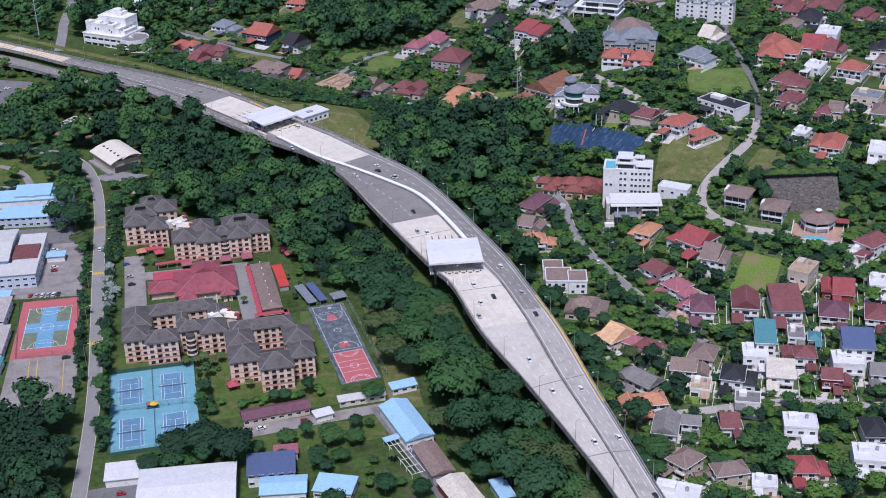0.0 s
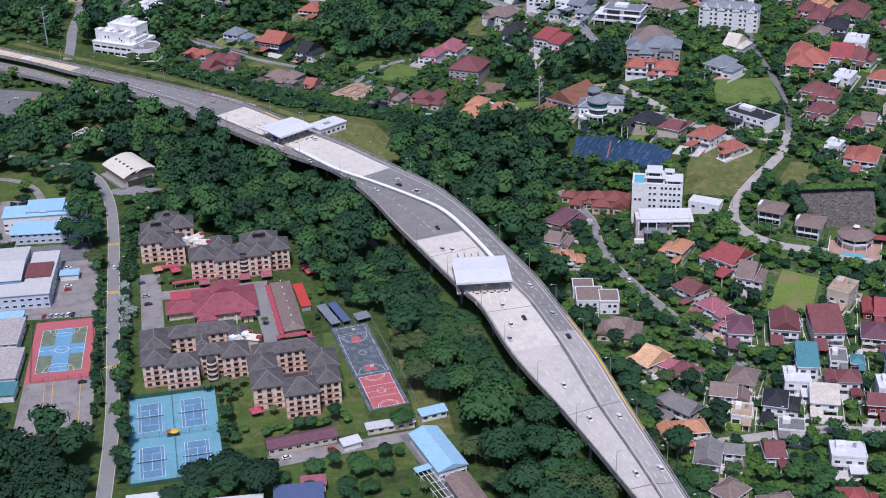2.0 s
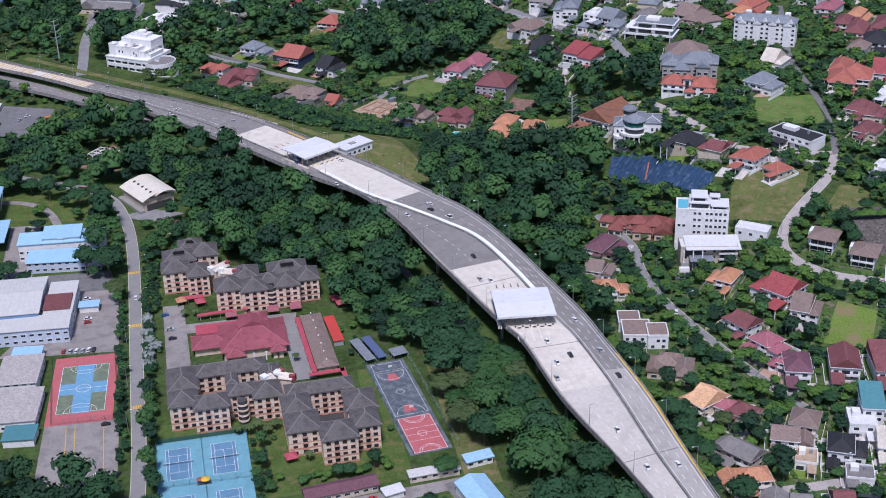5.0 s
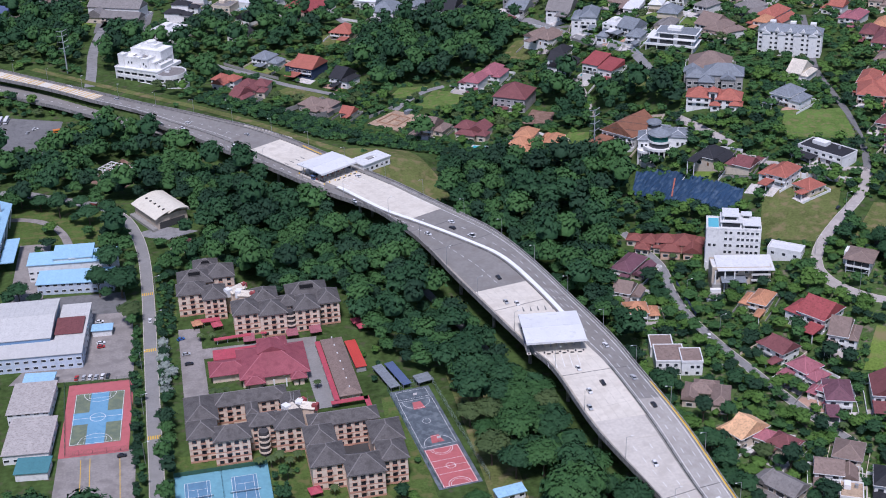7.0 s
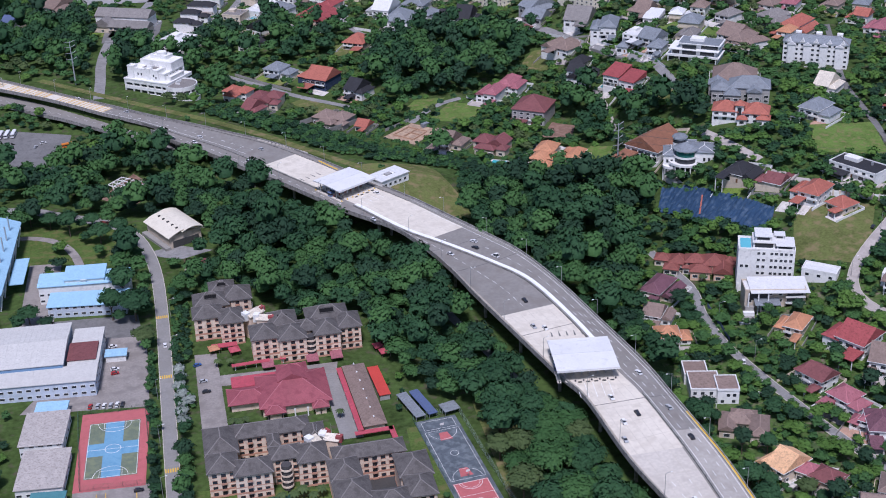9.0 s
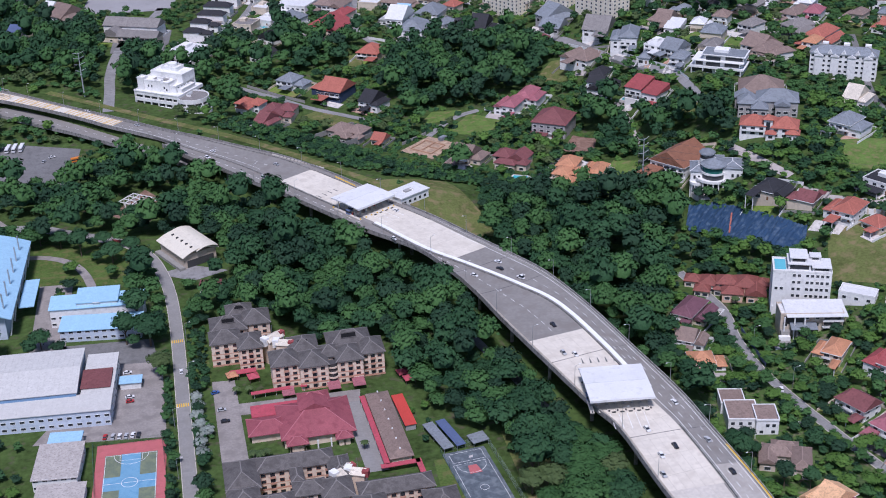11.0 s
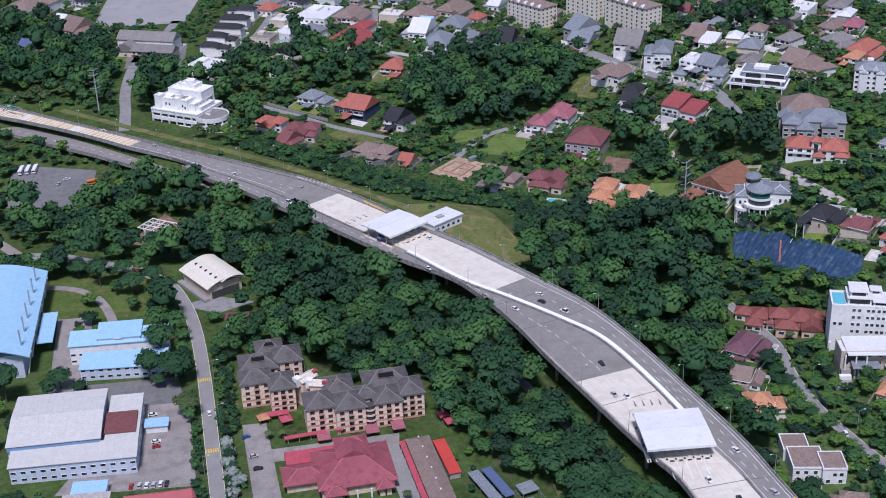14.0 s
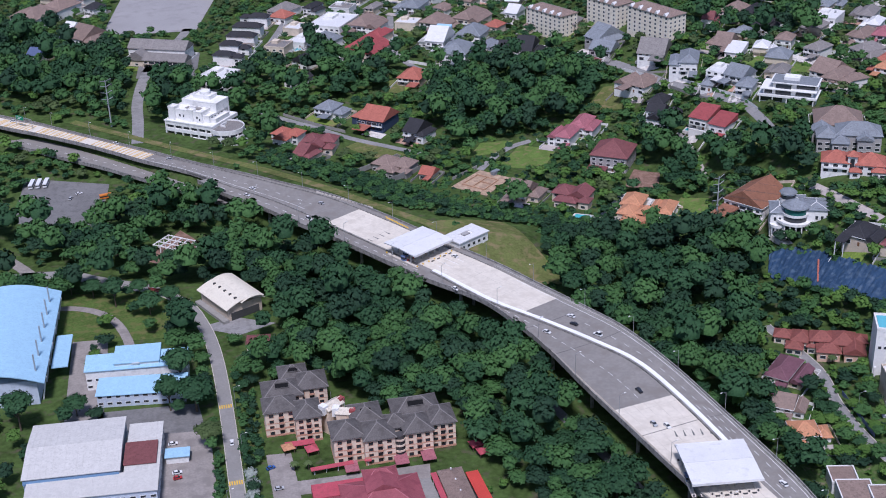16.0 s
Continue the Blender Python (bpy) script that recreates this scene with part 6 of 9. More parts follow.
shed("blue_hall", ((125, -94), (139, -91), (132, -59)), 5, "gable_front", "skyblue", "white", "hall with a light blue gabled metal roof", rise=2.2)
shed("old_warehouse", ((131, -122), (142, -120), (138, -96)), 5, "gable_front", "brown", "grey", "old warehouse with rusty brown roof", rise=1.6)
shed("old_warehouse", ((137, -146), (150, -143), (143, -122)), 4.6, "gable_front", "cream", "brick", "old warehouse with cream and rust striped roof", rise=1.6)
shed("blue_shed", ((156, -143), (163, -142), (160, -128)), 3.6, "shed", "skyblue", "white", "small blue-roofed shed under trees", rise=0.6)
shed("low_shelter", ((101, -52), (124, -51), (124, -46)), 3.2, "shed", "metal", "cream", "long low shelter with a pale green roof", rise=0.7)
shed("low_shelter", ((127, -48), (140, -46), (139, -40)), 3.4, "shed", "skyblue", "white", "low building with a blue roof", rise=0.6)
shed("workshop", ((89, -62), (98, -60), (97, -54)), 3.0, "shed", "white", "white", "small white-roofed shed beside a lane", rise=0.4, windows=False)
shed("blue_factory", ((54, -104), (75, -106), (76, -90)), 6, "shed", "blue", "white", "factory with a deep blue sheet roof", rise=0.8)
shed("blue_factory", ((58, -117), (78, -120), (80, -107)), 5, "gable", "skyblue", "white", "factory with a light blue sheet roof", rise=1.2)
shed("blue_factory", ((80, -118), (96, -125), (99, -113)), 4.2, "shed", "skyblue", "white", "low light blue roofed annex", rise=0.8)
shed("pink_annex", ((67, -88), (78, -89), (79, -82)), 4, "shed", "pink", "white", "small annex with a pink sheet roof", rise=0.5, windows=False)
shed("white_factory", ((7, -122), (48, -126), (50, -94)), 8, "gable", "white", "white", "large factory with a white metal roof", rise=1.5)
shed("white_canopy", ((-6, -89), (10, -90), (10.5, -77)), 3.8, "shed", "white", "white", "white-roofed canopy over parked cars", rise=0.4, windows=False)
shed("corner_building", ((-78, 66), (-58, 64), (-56, 92)), 6, "flat", "concrete", "white", "old flat-roofed factory with a stained roof")
shed("corner_building", ((-78, 34), (-57, 32), (-56, 62)), 5, "flat", "concrete", "white", "old flat-roofed factory with stained concrete roof")
shed("blue_canopy", ((-73, 93), (-58, 91), (-57, 103)), 4, "shed", "skyblue", "white", "blue sheet-roofed canopy beside a court", windows=False, rise=0.4)
shed("green_canopy", ((-72, 20), (-57, 18), (-56, 30)), 4, "shed", "teal", "white", "green sheet-roofed shed beside a yard", windows=False, rise=0.4)
shed("blue_canopy", ((-41, 141), (-30, 140), (-29.5, 147)), 3.4, "shed", "skyblue", "white", "light blue car park canopy", windows=False, rise=0.3)

# ---- roads and yards in the west ----
lane("road", [(-22, -260), (-19, -120), (-16.5, -90), (-13, -40), (-11.5, 0), (-11.5, 55), (-11.5, 110), (-11.5, 182), (-13, 230), (-17, 262), (-25, 290), (-42, 312)], 6.2, WORN, "narrow grey asphalt road past the compound", kerb=True)
lane("road", [(-42, 312), (-70, 330), (-95, 345), (-150, 350), (-260, 352)], 9, WORN, "grey asphalt road under trees")
lane("road", [(-98, 303), (-87, 302), (-75, 296), (-65, 285), (-58, 267), (-54, 245)], 5, YARD, "pale driveway of the blue hall")
lane("road", [(-128, 380), (-115, 359), (-104, 339), (-96, 323)], 7, YARD, "pale road past the parking lot")
patch("lawn", ((-96, 255), (-62, 258), (-58, 300), (-96, 300)), GRASS, "mown green lawn beside the blue hall", "lawn", dz=0.05, keep=False)
patch("yard", ((-72, 169), (-22, 164), (-24, 188), (-70, 192)), ASPHALT, "dark asphalt yard behind the factory", "yard", dz=0.1, keep=False)
patch("yard", ((-86, 184), (-68, 182), (-66, 262), (-84, 264)), YARD, "stained concrete yard between the halls", "yard", dz=0.1, keep=False)
patch("yard", ((-80, 103), (-20, 95), (-20, 170), (-44, 172)), YARD, "stained concrete factory yard", "yard", dz=0.04)
patch("yard", ((-57, -20), (-21, -16), (-20, 33), (-54, 34)), YARD, "stained concrete parking yard", "yard", dz=0.06)
patch("yard", ((3, 56), (15, 56), (14, 136), (3, 137)), YARD, "pale concrete forecourt", "yard", dz=0.08)
patch("yard", ((14, 104), (70, 101), (72, 112), (14, 114)), YARD, "pale concrete driveway", "yard", dz=0.06)
patch("yard", ((64, 44), (74, 44), (70, 102), (62, 102)), WORN, "grey inner driveway", "yard", dz=0.07)
patch("yard", ((52, -66), (120, -60), (128, -52), (56, -56)), YARD, "dusty concrete yard", "yard", dz=0.06)
lane("road", [(118, -55), (121, -70), (128, -100), (134, -130), (140, -170), (145, -230)], 5.5, ASPHALT, "grey lane between sheds")
patch("yard", ((-20, -140), (8, -140), (8, -88), (-14, -88)), ASPHALT, "grey factory forecourt", "yard", dz=0.06)
patch("lawn", ((36, -48), (104, -44), (104, 4), (36, 12)), GRASS, "mown green lawn round the apartments", "lawn", dz=0.05, keep=False)
patch("lawn", ((88, -48), (104, -48), (104, 46), (94, 46)), GRASS, "mown green lawn beside the ball courts", "lawn", dz=0.055, keep=False)
patch("lawn", ((-5, 7), (40, 7), (40, 14), (-5, 22)), GRASS, "mown green lawn beside the tennis courts", "lawn", dz=0.05)
patch("lawn", ((52, -85), (124, -80), (124, -62), (52, -66)), GRASS, "rough green lawn", "lawn", dz=0.04, keep=False)
patch("lawn", ((-7, 132), (3, 132), (3, 215), (-7, 215)), GRASS, "green verge beside the road", "lawn", dz=0.05, keep=False)
patch("lawn", ((125, -60), (140, -60), (146, 60), (128, 60)), DRY_GRASS, "rough grass under the trees", "lawn", dz=0.05, keep=False)
patch("lawn", ((-90, 262), (-30, 255), (-34, 305), (-90, 320)), GRASS, "green lawn with trees", "lawn", dz=0.04, keep=False)
patch("yard", ((-125, 425), (-72, 405), (-66, 468), (-120, 490)), ASPHALT, "grey car park beside the highway", "car park", dz=0.08)
patch("yard", ((-46, 350), (-26, 332), (-6, 352), (-24, 386)), EARTH, "bare red earth building plot", "building plot", dz=0.06)
lane("road", [(-46, 506), (-45, 545), (-45, 585), (-41, 626), (-32, 670), (-14, 715), (0, 760)], 8, STREET, "grey road towards the large car park")
patch("car_park", ((-72, 760), (6, 752), (40, 900), (-50, 910)), mat("lot_asphalt", (0.30, 0.29, 0.285), var=0.12, scale=0.03, stain=(0.26, 0.25, 0.245)), "large empty grey car park", "car park", dz=0.2)
patch("yard", ((-45, 640), (0, 632), (6, 690), (-40, 700)), ASPHALT, "school yard", "yard", dz=0.2)
t = thing("concrete_frame", pose(-28, 360, 0, 0, 0, -40), "white concrete frame of an unfinished building", "building frame")
for u in np.linspace(-10, 10, 5):
    for v in np.linspace(-7, 7, 4):
        part("column", Shape().box(u - 0.25, v - 0.25, 0, u + 0.25, v + 0.25, 4), FRAME, t)
for u in np.linspace(-10, 10, 5):
    part("beam", Shape().box(u - 0.25, -7.3, 4, u + 0.25, 7.3, 4.5), FRAME, t)
for v in np.linspace(-7, 7, 4):
    part("beam", Shape().box(-10.3, v - 0.25, 4.05, 10.3, v + 0.25, 4.55), FRAME, t)
for x in (-27, -40, -44):
    s = Shape().box(x - 0.15, -18, 0.13, x + 0.15, 30, 0.15)
    solid("parking_line", s, YELLOW, "faded yellow parking line on the concrete yard", "road marking", "structure")
for y in (38, 118, 180):
    for k in range(6):
        solid("crossing_bar", Shape().box(-14.6 + k * 1.05, y, 0.24, -14.0 + k * 1.05, y + 3, 0.26), YELLOW, "yellow painted bar of a road crossing", "road marking", "structure")

# gardens of the housing estate
patch("garden_ground", ((222, -215), (460, -215), (440, 70), (226, 120)), GARDEN, "green and earthy garden ground between the houses", "garden ground", dz=0.1, n=48, keep=False)

# ---- roads and plots in the east ----
lane("road", [(262, 185), (268, 140), (263, 110), (262, 80), (266, 50), (272, 20), (278, -8), (284, -30), (290, -48)], 5, STREET, "grey lane winding between the houses", kerb=True)
lane("road", [(410, 176), (392, 150), (365, 125), (344, 104), (336, 88), (338, 70), (350, 52), (372, 40), (400, 18), (430, -4), (470, -30)], 5.5, PAVING, "pale concrete hillside road", kerb=True)
lane("road", [(410, 176), (425, 215), (440, 280), (452, 330), (480, 400), (500, 450)], 4.5, ASPHALT, "grey road up the hill")
lane("road", [(410, 176), (380, 185), (350, 200)], 5, PAVING, "pale branch road")
lane("road", [(230, -95), (262, -96), (300, -98), (330, -108), (370, -120)], 6, PAVING, "pale street between the houses")
patch("grass_plot", ((318, 3), (337, -9), (354, 17), (340, 32)), BRIGHT_GRASS, "bright green empty grass plot with a bare patch", "grass plot", dz=0.55, n=16)
patch("grass_plot", ((322, 130), (352, 105), (385, 160), (345, 178)), DRY_GRASS, "dry grassy slope", "grass slope", dz=0.12)
patch("grass_plot", ((355, 95), (385, 100), (420, 130), (395, 140)), DRY_GRASS, "dry grassy bank beside the road", "grass slope", dz=0.12)
patch("grass_plot", ((382, 225), (425, 212), (432, 255), (392, 262)), LAWN, "mown green field on the hill", "field", dz=0.2)
patch("grass_plot", ((144, 264), (186, 254), (162, 328), (112, 330)), DRY_GRASS, "dry grass bank beside the highway", "grass slope", dz=0.45, n=24)

lane("road", [(45, 651), (58, 683), (71, 720), (83, 756), (104, 796)], 6, STREET, "grey road past the terrace houses")
lane("road", [(170, 741), (158, 670), (156, 637), (160, 617), (169, 600), (187, 595)], 5.5, STREET, "grey road winding past the red-roofed mansion")
lane("road", [(289, 592), (305, 559), (315, 523), (323, 488), (335, 446), (345, 412), (346, 385), (344, 358), (345, 347)], 6.5, STREET, "grey hill street between walled gardens")
lane("road", [(171, 424), (184, 441), (199, 455), (216, 462)], 5, STREET, "grey lane to a green plot")
lane("road", [(39, 556), (55, 539), (76, 519), (97, 497), (121, 477), (139, 462)], 5, STREET, "grey lane behind the garden walls")
lane("road", [(333, 289), (337, 268), (340, 251), (346, 228)], 5.5, PAVING, "pale road curving round the mansion")
lane("path", [(306, 421), (305, 395), (302, 373), (298, 351)], 2.4, PAVING, "narrow concrete path up the slope", category="path")
patch("grass_plot", ((169, 448), (188, 448), (205, 466), (182, 467)), LAWN, "green empty plot", "lawn", dz=0.15)
patch("grass_plot", ((183, 426), (211, 414), (229, 444), (207, 457)), LAWN, "green empty plot beside a lane", "lawn", dz=0.15)
patch("grass_plot", ((250, 312), (273, 303), (293, 329), (279, 345)), LAWN, "green slope beside the orange-roofed villa", "grass slope", dz=0.15)
patch("grass_plot", ((374, 481), (395, 440), (421, 452), (397, 494)), LAWN, "mown green field", "field", dz=0.2)
patch("grass_plot", ((326, 375), (331, 344), (342, 355), (332, 375)), DRY_GRASS, "mown yellowish lawn", "lawn", dz=0.15)
patch("grass_plot", ((91, 484), (116, 452), (130, 462), (104, 492)), DRY_GRASS, "dry grass plot", "lawn", dz=0.2)
patch("grass_plot", ((137, 565), (147, 559), (152, 581), (141, 587)), DRY_GRASS, "grass bank below the hill road", "grass slope", dz=0.2)
patch("grass_plot", ((268, 505), (293, 486), (299, 522), (290, 528)), DRY_GRASS, "dry grass slope at the edge of the woods", "grass slope", dz=0.2)
patch("building_plot", ((147, 403), (165, 383), (187, 406), (171, 424)), SITE_EARTH, "bare sandy building plot with trenches", "building plot", dz=0.15)
patch("building_plot", ((252, 372), (270, 361), (280, 384), (267, 397)), EARTH, "bare reddish earth plot", "building plot", dz=0.15)
patch("villa_yard", ((220, 332), (242, 306), (276, 335), (248, 365)), PALE_PAVING, "pale paved yard of the orange-roofed villa", "yard", dz=0.12, keep=False)
patch("villa_yard", ((395, 503), (421, 462), (429, 470), (405, 510)), PALE_PAVING, "pale concrete drive above the field", "yard", dz=0.12)


def garden_wall(pts, h=2.2, colour="white"):
    """A plastered wall along the edge of a garden, in straight lengths."""
    t = thing("garden_wall", pose(0, 0, 0), f"{colour} plastered garden wall beside the road", "wall", "garden walls")
    for p, q in zip(pts, pts[1:]):
        a, b = float(ground_z(*p)), float(ground_z(*q))
        part("wall_panel", Shape().hexa([(p[0], p[1] - 0.15, a - 1), (q[0], q[1] - 0.15, b - 1), (q[0], q[1] + 0.15, b - 1), (p[0], p[1] + 0.15, a - 1)],
                                        [(p[0], p[1] - 0.15, a + h), (q[0], q[1] - 0.15, b + h), (q[0], q[1] + 0.15, b + h), (p[0], p[1] + 0.15, a + h)]), wall_mat(colour), t)


garden_wall([(307, 539), (315, 517), (320, 501)], colour="white")
garden_wall([(328, 489), (338, 452), (348, 418), (349, 394)], colour="white")
garden_wall([(322, 480), (331, 441), (334, 432)], colour="concrete")
garden_wall([(217, 334), (220, 325), (228, 316), (240, 309)], colour="white")
garden_wall([(251, 313), (260, 319), (270, 327)], colour="white")
garden_wall([(64, 669), (72, 663), (79, 670)], colour="white")
garden_wall([(56, 544), (77, 522), (95, 506)], colour="concrete")
garden_wall([(220, 461), (236, 448), (252, 441)], colour="white")
garden_wall([(157, 635), (162, 616), (176, 605)], colour="white")
garden_wall([(383, 501), (400, 504)], colour="white")
garden_wall([(150, 413), (170, 428)], colour="concrete")
garden_wall([(313, 423), (314, 403), (318, 390)], colour="white")

lane("grass_verge", [(126, 317), (99, 352), (67, 396), (31, 438), (-5, 474), (-42, 511), (-90, 560)], 6, DRY_GRASS, "dry grass verge beside the highway", dz=0.22, category="grass verge")
garden_wall([(90.0, 435.0), (100.0, 401.0), (134.0, 437.0), (123.0, 460.0), (90.0, 435.0)], 2.6, "concrete")
site = thing("foundation", pose(0, 0, 0), "low brick foundation walls on a sandy building plot", "foundation")
sa, sb, sc, sd = [np.array(p, float) for p in [(147.0, 403.0), (165.0, 383.0), (187.0, 406.0), (171.0, 424.0)]]
for u0, v0, u1, v1 in ((0.15, 0.2, 0.8, 0.2), (0.8, 0.2, 0.8, 0.75), (0.15, 0.2, 0.15, 0.75), (0.15, 0.75, 0.8, 0.75), (0.45, 0.2, 0.45, 0.75), (0.45, 0.5, 0.8, 0.5)):
    p, q = [sa * (1 - u) * (1 - v) + sb * u * (1 - v) + sc * u * v + sd * (1 - u) * v for u, v in ((u0, v0), (u1, v1))]
    part("low_wall", Shape().beam((*p, float(ground_z(*p)) + 0.5), (*q, float(ground_z(*q)) + 0.5), 0.5, 1.2), mat("pale_brick", (0.42, 0.27, 0.18), rough=0.9, var=0.3, scale=0.4), site)
part("site_hut", Shape().box(-3, -1.5, 0, 3, 1.5, 2.6), roof_mat("slate"), site, "grey site hut", at=pose(*(sc * 0.5 + sd * 0.5), float(ground_z(*sc)), 0, 0, 35))

# ---- landmark buildings in the east ----
def tower_block(name, x, y, w, d, turn, h, floors, wall, roof, label, z=None, kind="flat", bays=None, penthouse=True, cols=None):
    """A block of flats with a window for each bay on each floor."""
    g = float(ground_z(x, y)) if z is None else z
    t = thing(name, pose(x, y, g, 0, 0, turn), label, "apartment block")
    part("wall", Shape().box(-w / 2, -d / 2, -8, w / 2, d / 2, h), wall_mat(wall), t)
    if kind == "flat":
        part("roof", Shape().box(-w / 2 + 0.3, -d / 2 + 0.3, h + 0.01, w / 2 - 0.3, d / 2 - 0.3, h + 0.15), roof_mat(roof), t)
        s = Shape().box(-w / 2 - 0.1, -d / 2 - 0.1, h, w / 2 + 0.1, -d / 2 + 0.25, h + 1.0).box(-w / 2 - 0.1, d / 2 - 0.25, h, w / 2 + 0.1, d / 2 + 0.1, h + 1.0)
        s.box(-w / 2 - 0.1, -d / 2 + 0.25, h, -w / 2 + 0.25, d / 2 - 0.25, h + 1.0).box(w / 2 - 0.25, -d / 2 + 0.25, h, w / 2 + 0.1, d / 2 - 0.25, h + 1.0)
        part("parapet", s, wall_mat(wall), t)
        if penthouse:
            part("penthouse", Shape().box(-w * 0.1, -d * 0.25, h + 0.1, w * 0.25, d * 0.3, h + 3.2), wall_mat(wall), t)
            part("roof_slab", Shape().box(-w * 0.13, -d * 0.3, h + 3.2, w * 0.28, d * 0.35, h + 3.5), roof_mat("white"), t)
            part("stair_head", Shape().box(w * 0.3, -d * 0.1, h + 0.1, w * 0.44, d * 0.3, h + 2.4), wall_mat(wall), t)
    else:
        s, ridge = roof_shape(w + 1.2, d + 1.2, h, "hip", 4.0)
        part("roof", s, roof_mat(roof), t)
        caps(t, ridge, 0.4, 0.2, CAP)
        for u in np.linspace(-w / 2 + 4, w / 2 - 4, max(2, int(w / 8))):
            part("dormer", roof_shape(3.6, 4.0, 0, "gable_front", 2.2)[0], roof_mat("white"), t, "white gabled dormer", at=pose(u, -d / 2 + 1.4, h + 0.2))
    step = h / floors
    n = bays or max(3, int(w / 5))
    for k in range(floors):
        for f in cols or [(i + 0.5) / n for i in range(n)]:
            if cols and (k < 2 or (f < 0.3 and k != 3)):
                continue
            add_window(t, 1.5 if cols else 1.8, 1.5, pose(-w / 2 + f * w, -d / 2, (k + 0.55) * step), wall_mat(wall) if cols else None)
        m = max(2, int(d / 4))
        for i in range(m):
            for sx, a in ((-1, -90), (1, 90)):
                if faces_south(turn, sx):
                    add_window(t, 1.6, 1.4, pose(sx * w / 2, -d / 2 + (i + 0.5) * d / m, (k + 0.55) * step, 0, 0, a))
    TAKEN.append((x, y, w / 2 + 1, d / 2 + 1, radians(turn)))
    return t


t = tower_block("white_tower", 304, 126, 29, 15, -22, 23, 6, "white", "white", "white six-storey block with a stepped flat roof on the slope", z=4, penthouse=False, cols=(0.07, 0.16, 0.36, 0.45, 0.59, 0.67, 0.76, 0.84, 0.93))
for x0, y0, x1, y1, z0, z1 in ((-7, -5, 4, 6.5, 23.1, 26.4), (-6, -3.5, 2, 6.5, 26.7, 29.2), (5, -5.5, 13.8, 5, 23.1, 25.2), (4.2, 2, 9, 6.5, 25.5, 27.6)):
    part("penthouse", Shape().box(x0, y0, z0, x1, y1, z1), wall_mat("white"), t, "white rooftop storey")
    part("roof_slab", Shape().box(x0 - 0.5, y0 - 0.8, z1, x1 + 0.5, y1 + 0.3, z1 + 0.3), roof_mat("white"), t)
    part("glazing", Shape().box(x0 + 0.8, y0 - 0.06, z0 + 0.5, x1 - 0.8, y0 + 0.05, z1 - 0.5), GLASS, t, "dark recessed glazing")
for u in (-13.6, -9.5, -5.5):
    part("stilt", Shape().box(u - 0.4, -8.4, -8, u + 0.4, -7.6, 3.4), wall_mat("white"), t)
part("roof_pool", Shape().box(-13.5, -5, 23.1, -8, 6, 23.5), mat("pool_water", (0.12, 0.42, 0.50), rough=0.15, var=0.1), t, "blue rooftop pool")
t = tower_block("podium_building", 299, 104, 31, 12, -14, 11.5, 3, "beige", "white", "grey terraced building under a broad white sheet roof", z=3, penthouse=False)
part("sheet_roof", Shape().hexa([(-13, -9, 11.6), (17, -9, 11.6), (17, 7, 12.9), (-13, 7, 12.9)], [(-13, -9, 11.9), (17, -9, 11.9), (17, 7, 13.2), (-13, 7, 13.2)]), roof_mat("white"), t, "broad white sheet roof")
# dark sheet on the solid wall paints the shade inside an open storey
part("dark_void", Shape().box(-14, -6.12, 6.5, -4, -6.02, 10.8), DARKMETAL, t, "dark open storey")
for u in (-14, -9, -4):
    part("column", Shape().box(u - 0.3, -8.6, -6, u + 0.3, -8.0, 11.6), wall_mat("white"), t)
part("glass_canopy", Shape().hexa([(-11, -12, 6.2), (2, -12, 6.2), (2, -6.1, 7.4), (-11, -6.1, 7.4)], [(-11, -12, 6.4), (2, -12, 6.4), (2, -6.1, 7.6), (-11, -6.1, 7.6)]), roof_mat("slate"), t, "blue-grey sloping canopy")
part("canopy_room", Shape().box(-8, -10.6, -6, 0.5, -6.1, 6.1), wall_mat("concrete"), t, "unfinished grey terrace")
part("canopy_glazing", Shape().box(-7.4, -10.7, 3.0, 0, -10.58, 5.6), GLASS, t)
for z in (2.2, 6.0, 9.4):
    part("balcony", Shape().box(5, -8.4, z - 0.9, 15, -6.1, z - 0.7).box(5, -8.4, z - 0.7, 15, -8.28, z + 0.2), wall_mat("white" if z > 5 else "concrete"), t)
    part("balcony_opening", Shape().box(6, -6.14, z - 0.6, 14, -6.03, z + 1.5), GLASS, t)
for k in range(4):
    part("terrace", Shape().box(-19 + k * 1.2, -16 + k * 2.4, -8, -11, -13.7 + k * 2.4, -2 + k * 1.9), wall_mat("concrete" if k % 2 else "white"), t, "stepped grey terrace")
t = tower_block("white_annex", 327, 108, 18, 9, -40, 5, 1, "white", "white", "low white annex beside the tower", penthouse=False)
t = tower_block("hotel_block", 450, 368, 44, 14, -32, 17, 5, "white", "slate", "white five-storey block with classical gables and grey roof", kind="hip", bays=12)
for u in (-16, -5.5, 5.5, 16):
    part("front_bay", Shape().box(u - 2.6, -8.6, -4, u + 2.6, -6.9, 15.5), wall_mat("white"), t, "projecting white bay")
    part("bay_gable", roof_shape(5.8, 3.0, 15.5, "gable_front", 1.8)[0], roof_mat("white"), t, at=pose(u, -7.6, 0))
for u in (-13, 1, 15):
    part("roof_tank", Shape().box(u - 2, 0, 18, u + 2, 4, 22.5), wall_mat("white"), t, "white rooftop tank room")
tower_block("flats", 345, 570, 44, 18, -66, 19, 6, "pale_cream", "brown", "cream six-storey flats with a brown dormered roof", kind="hip")
tower_block("flats", 286, 648, 40, 18, -62, 19, 6, "pale_cream", "brown", "cream six-storey flats with a brown dormered roof", kind="hip")
tower_block("flats", 326, 622, 34, 18, -66, 19, 6, "pale_cream", "brown", "cream six-storey flats with a brown dormered roof", kind="hip")

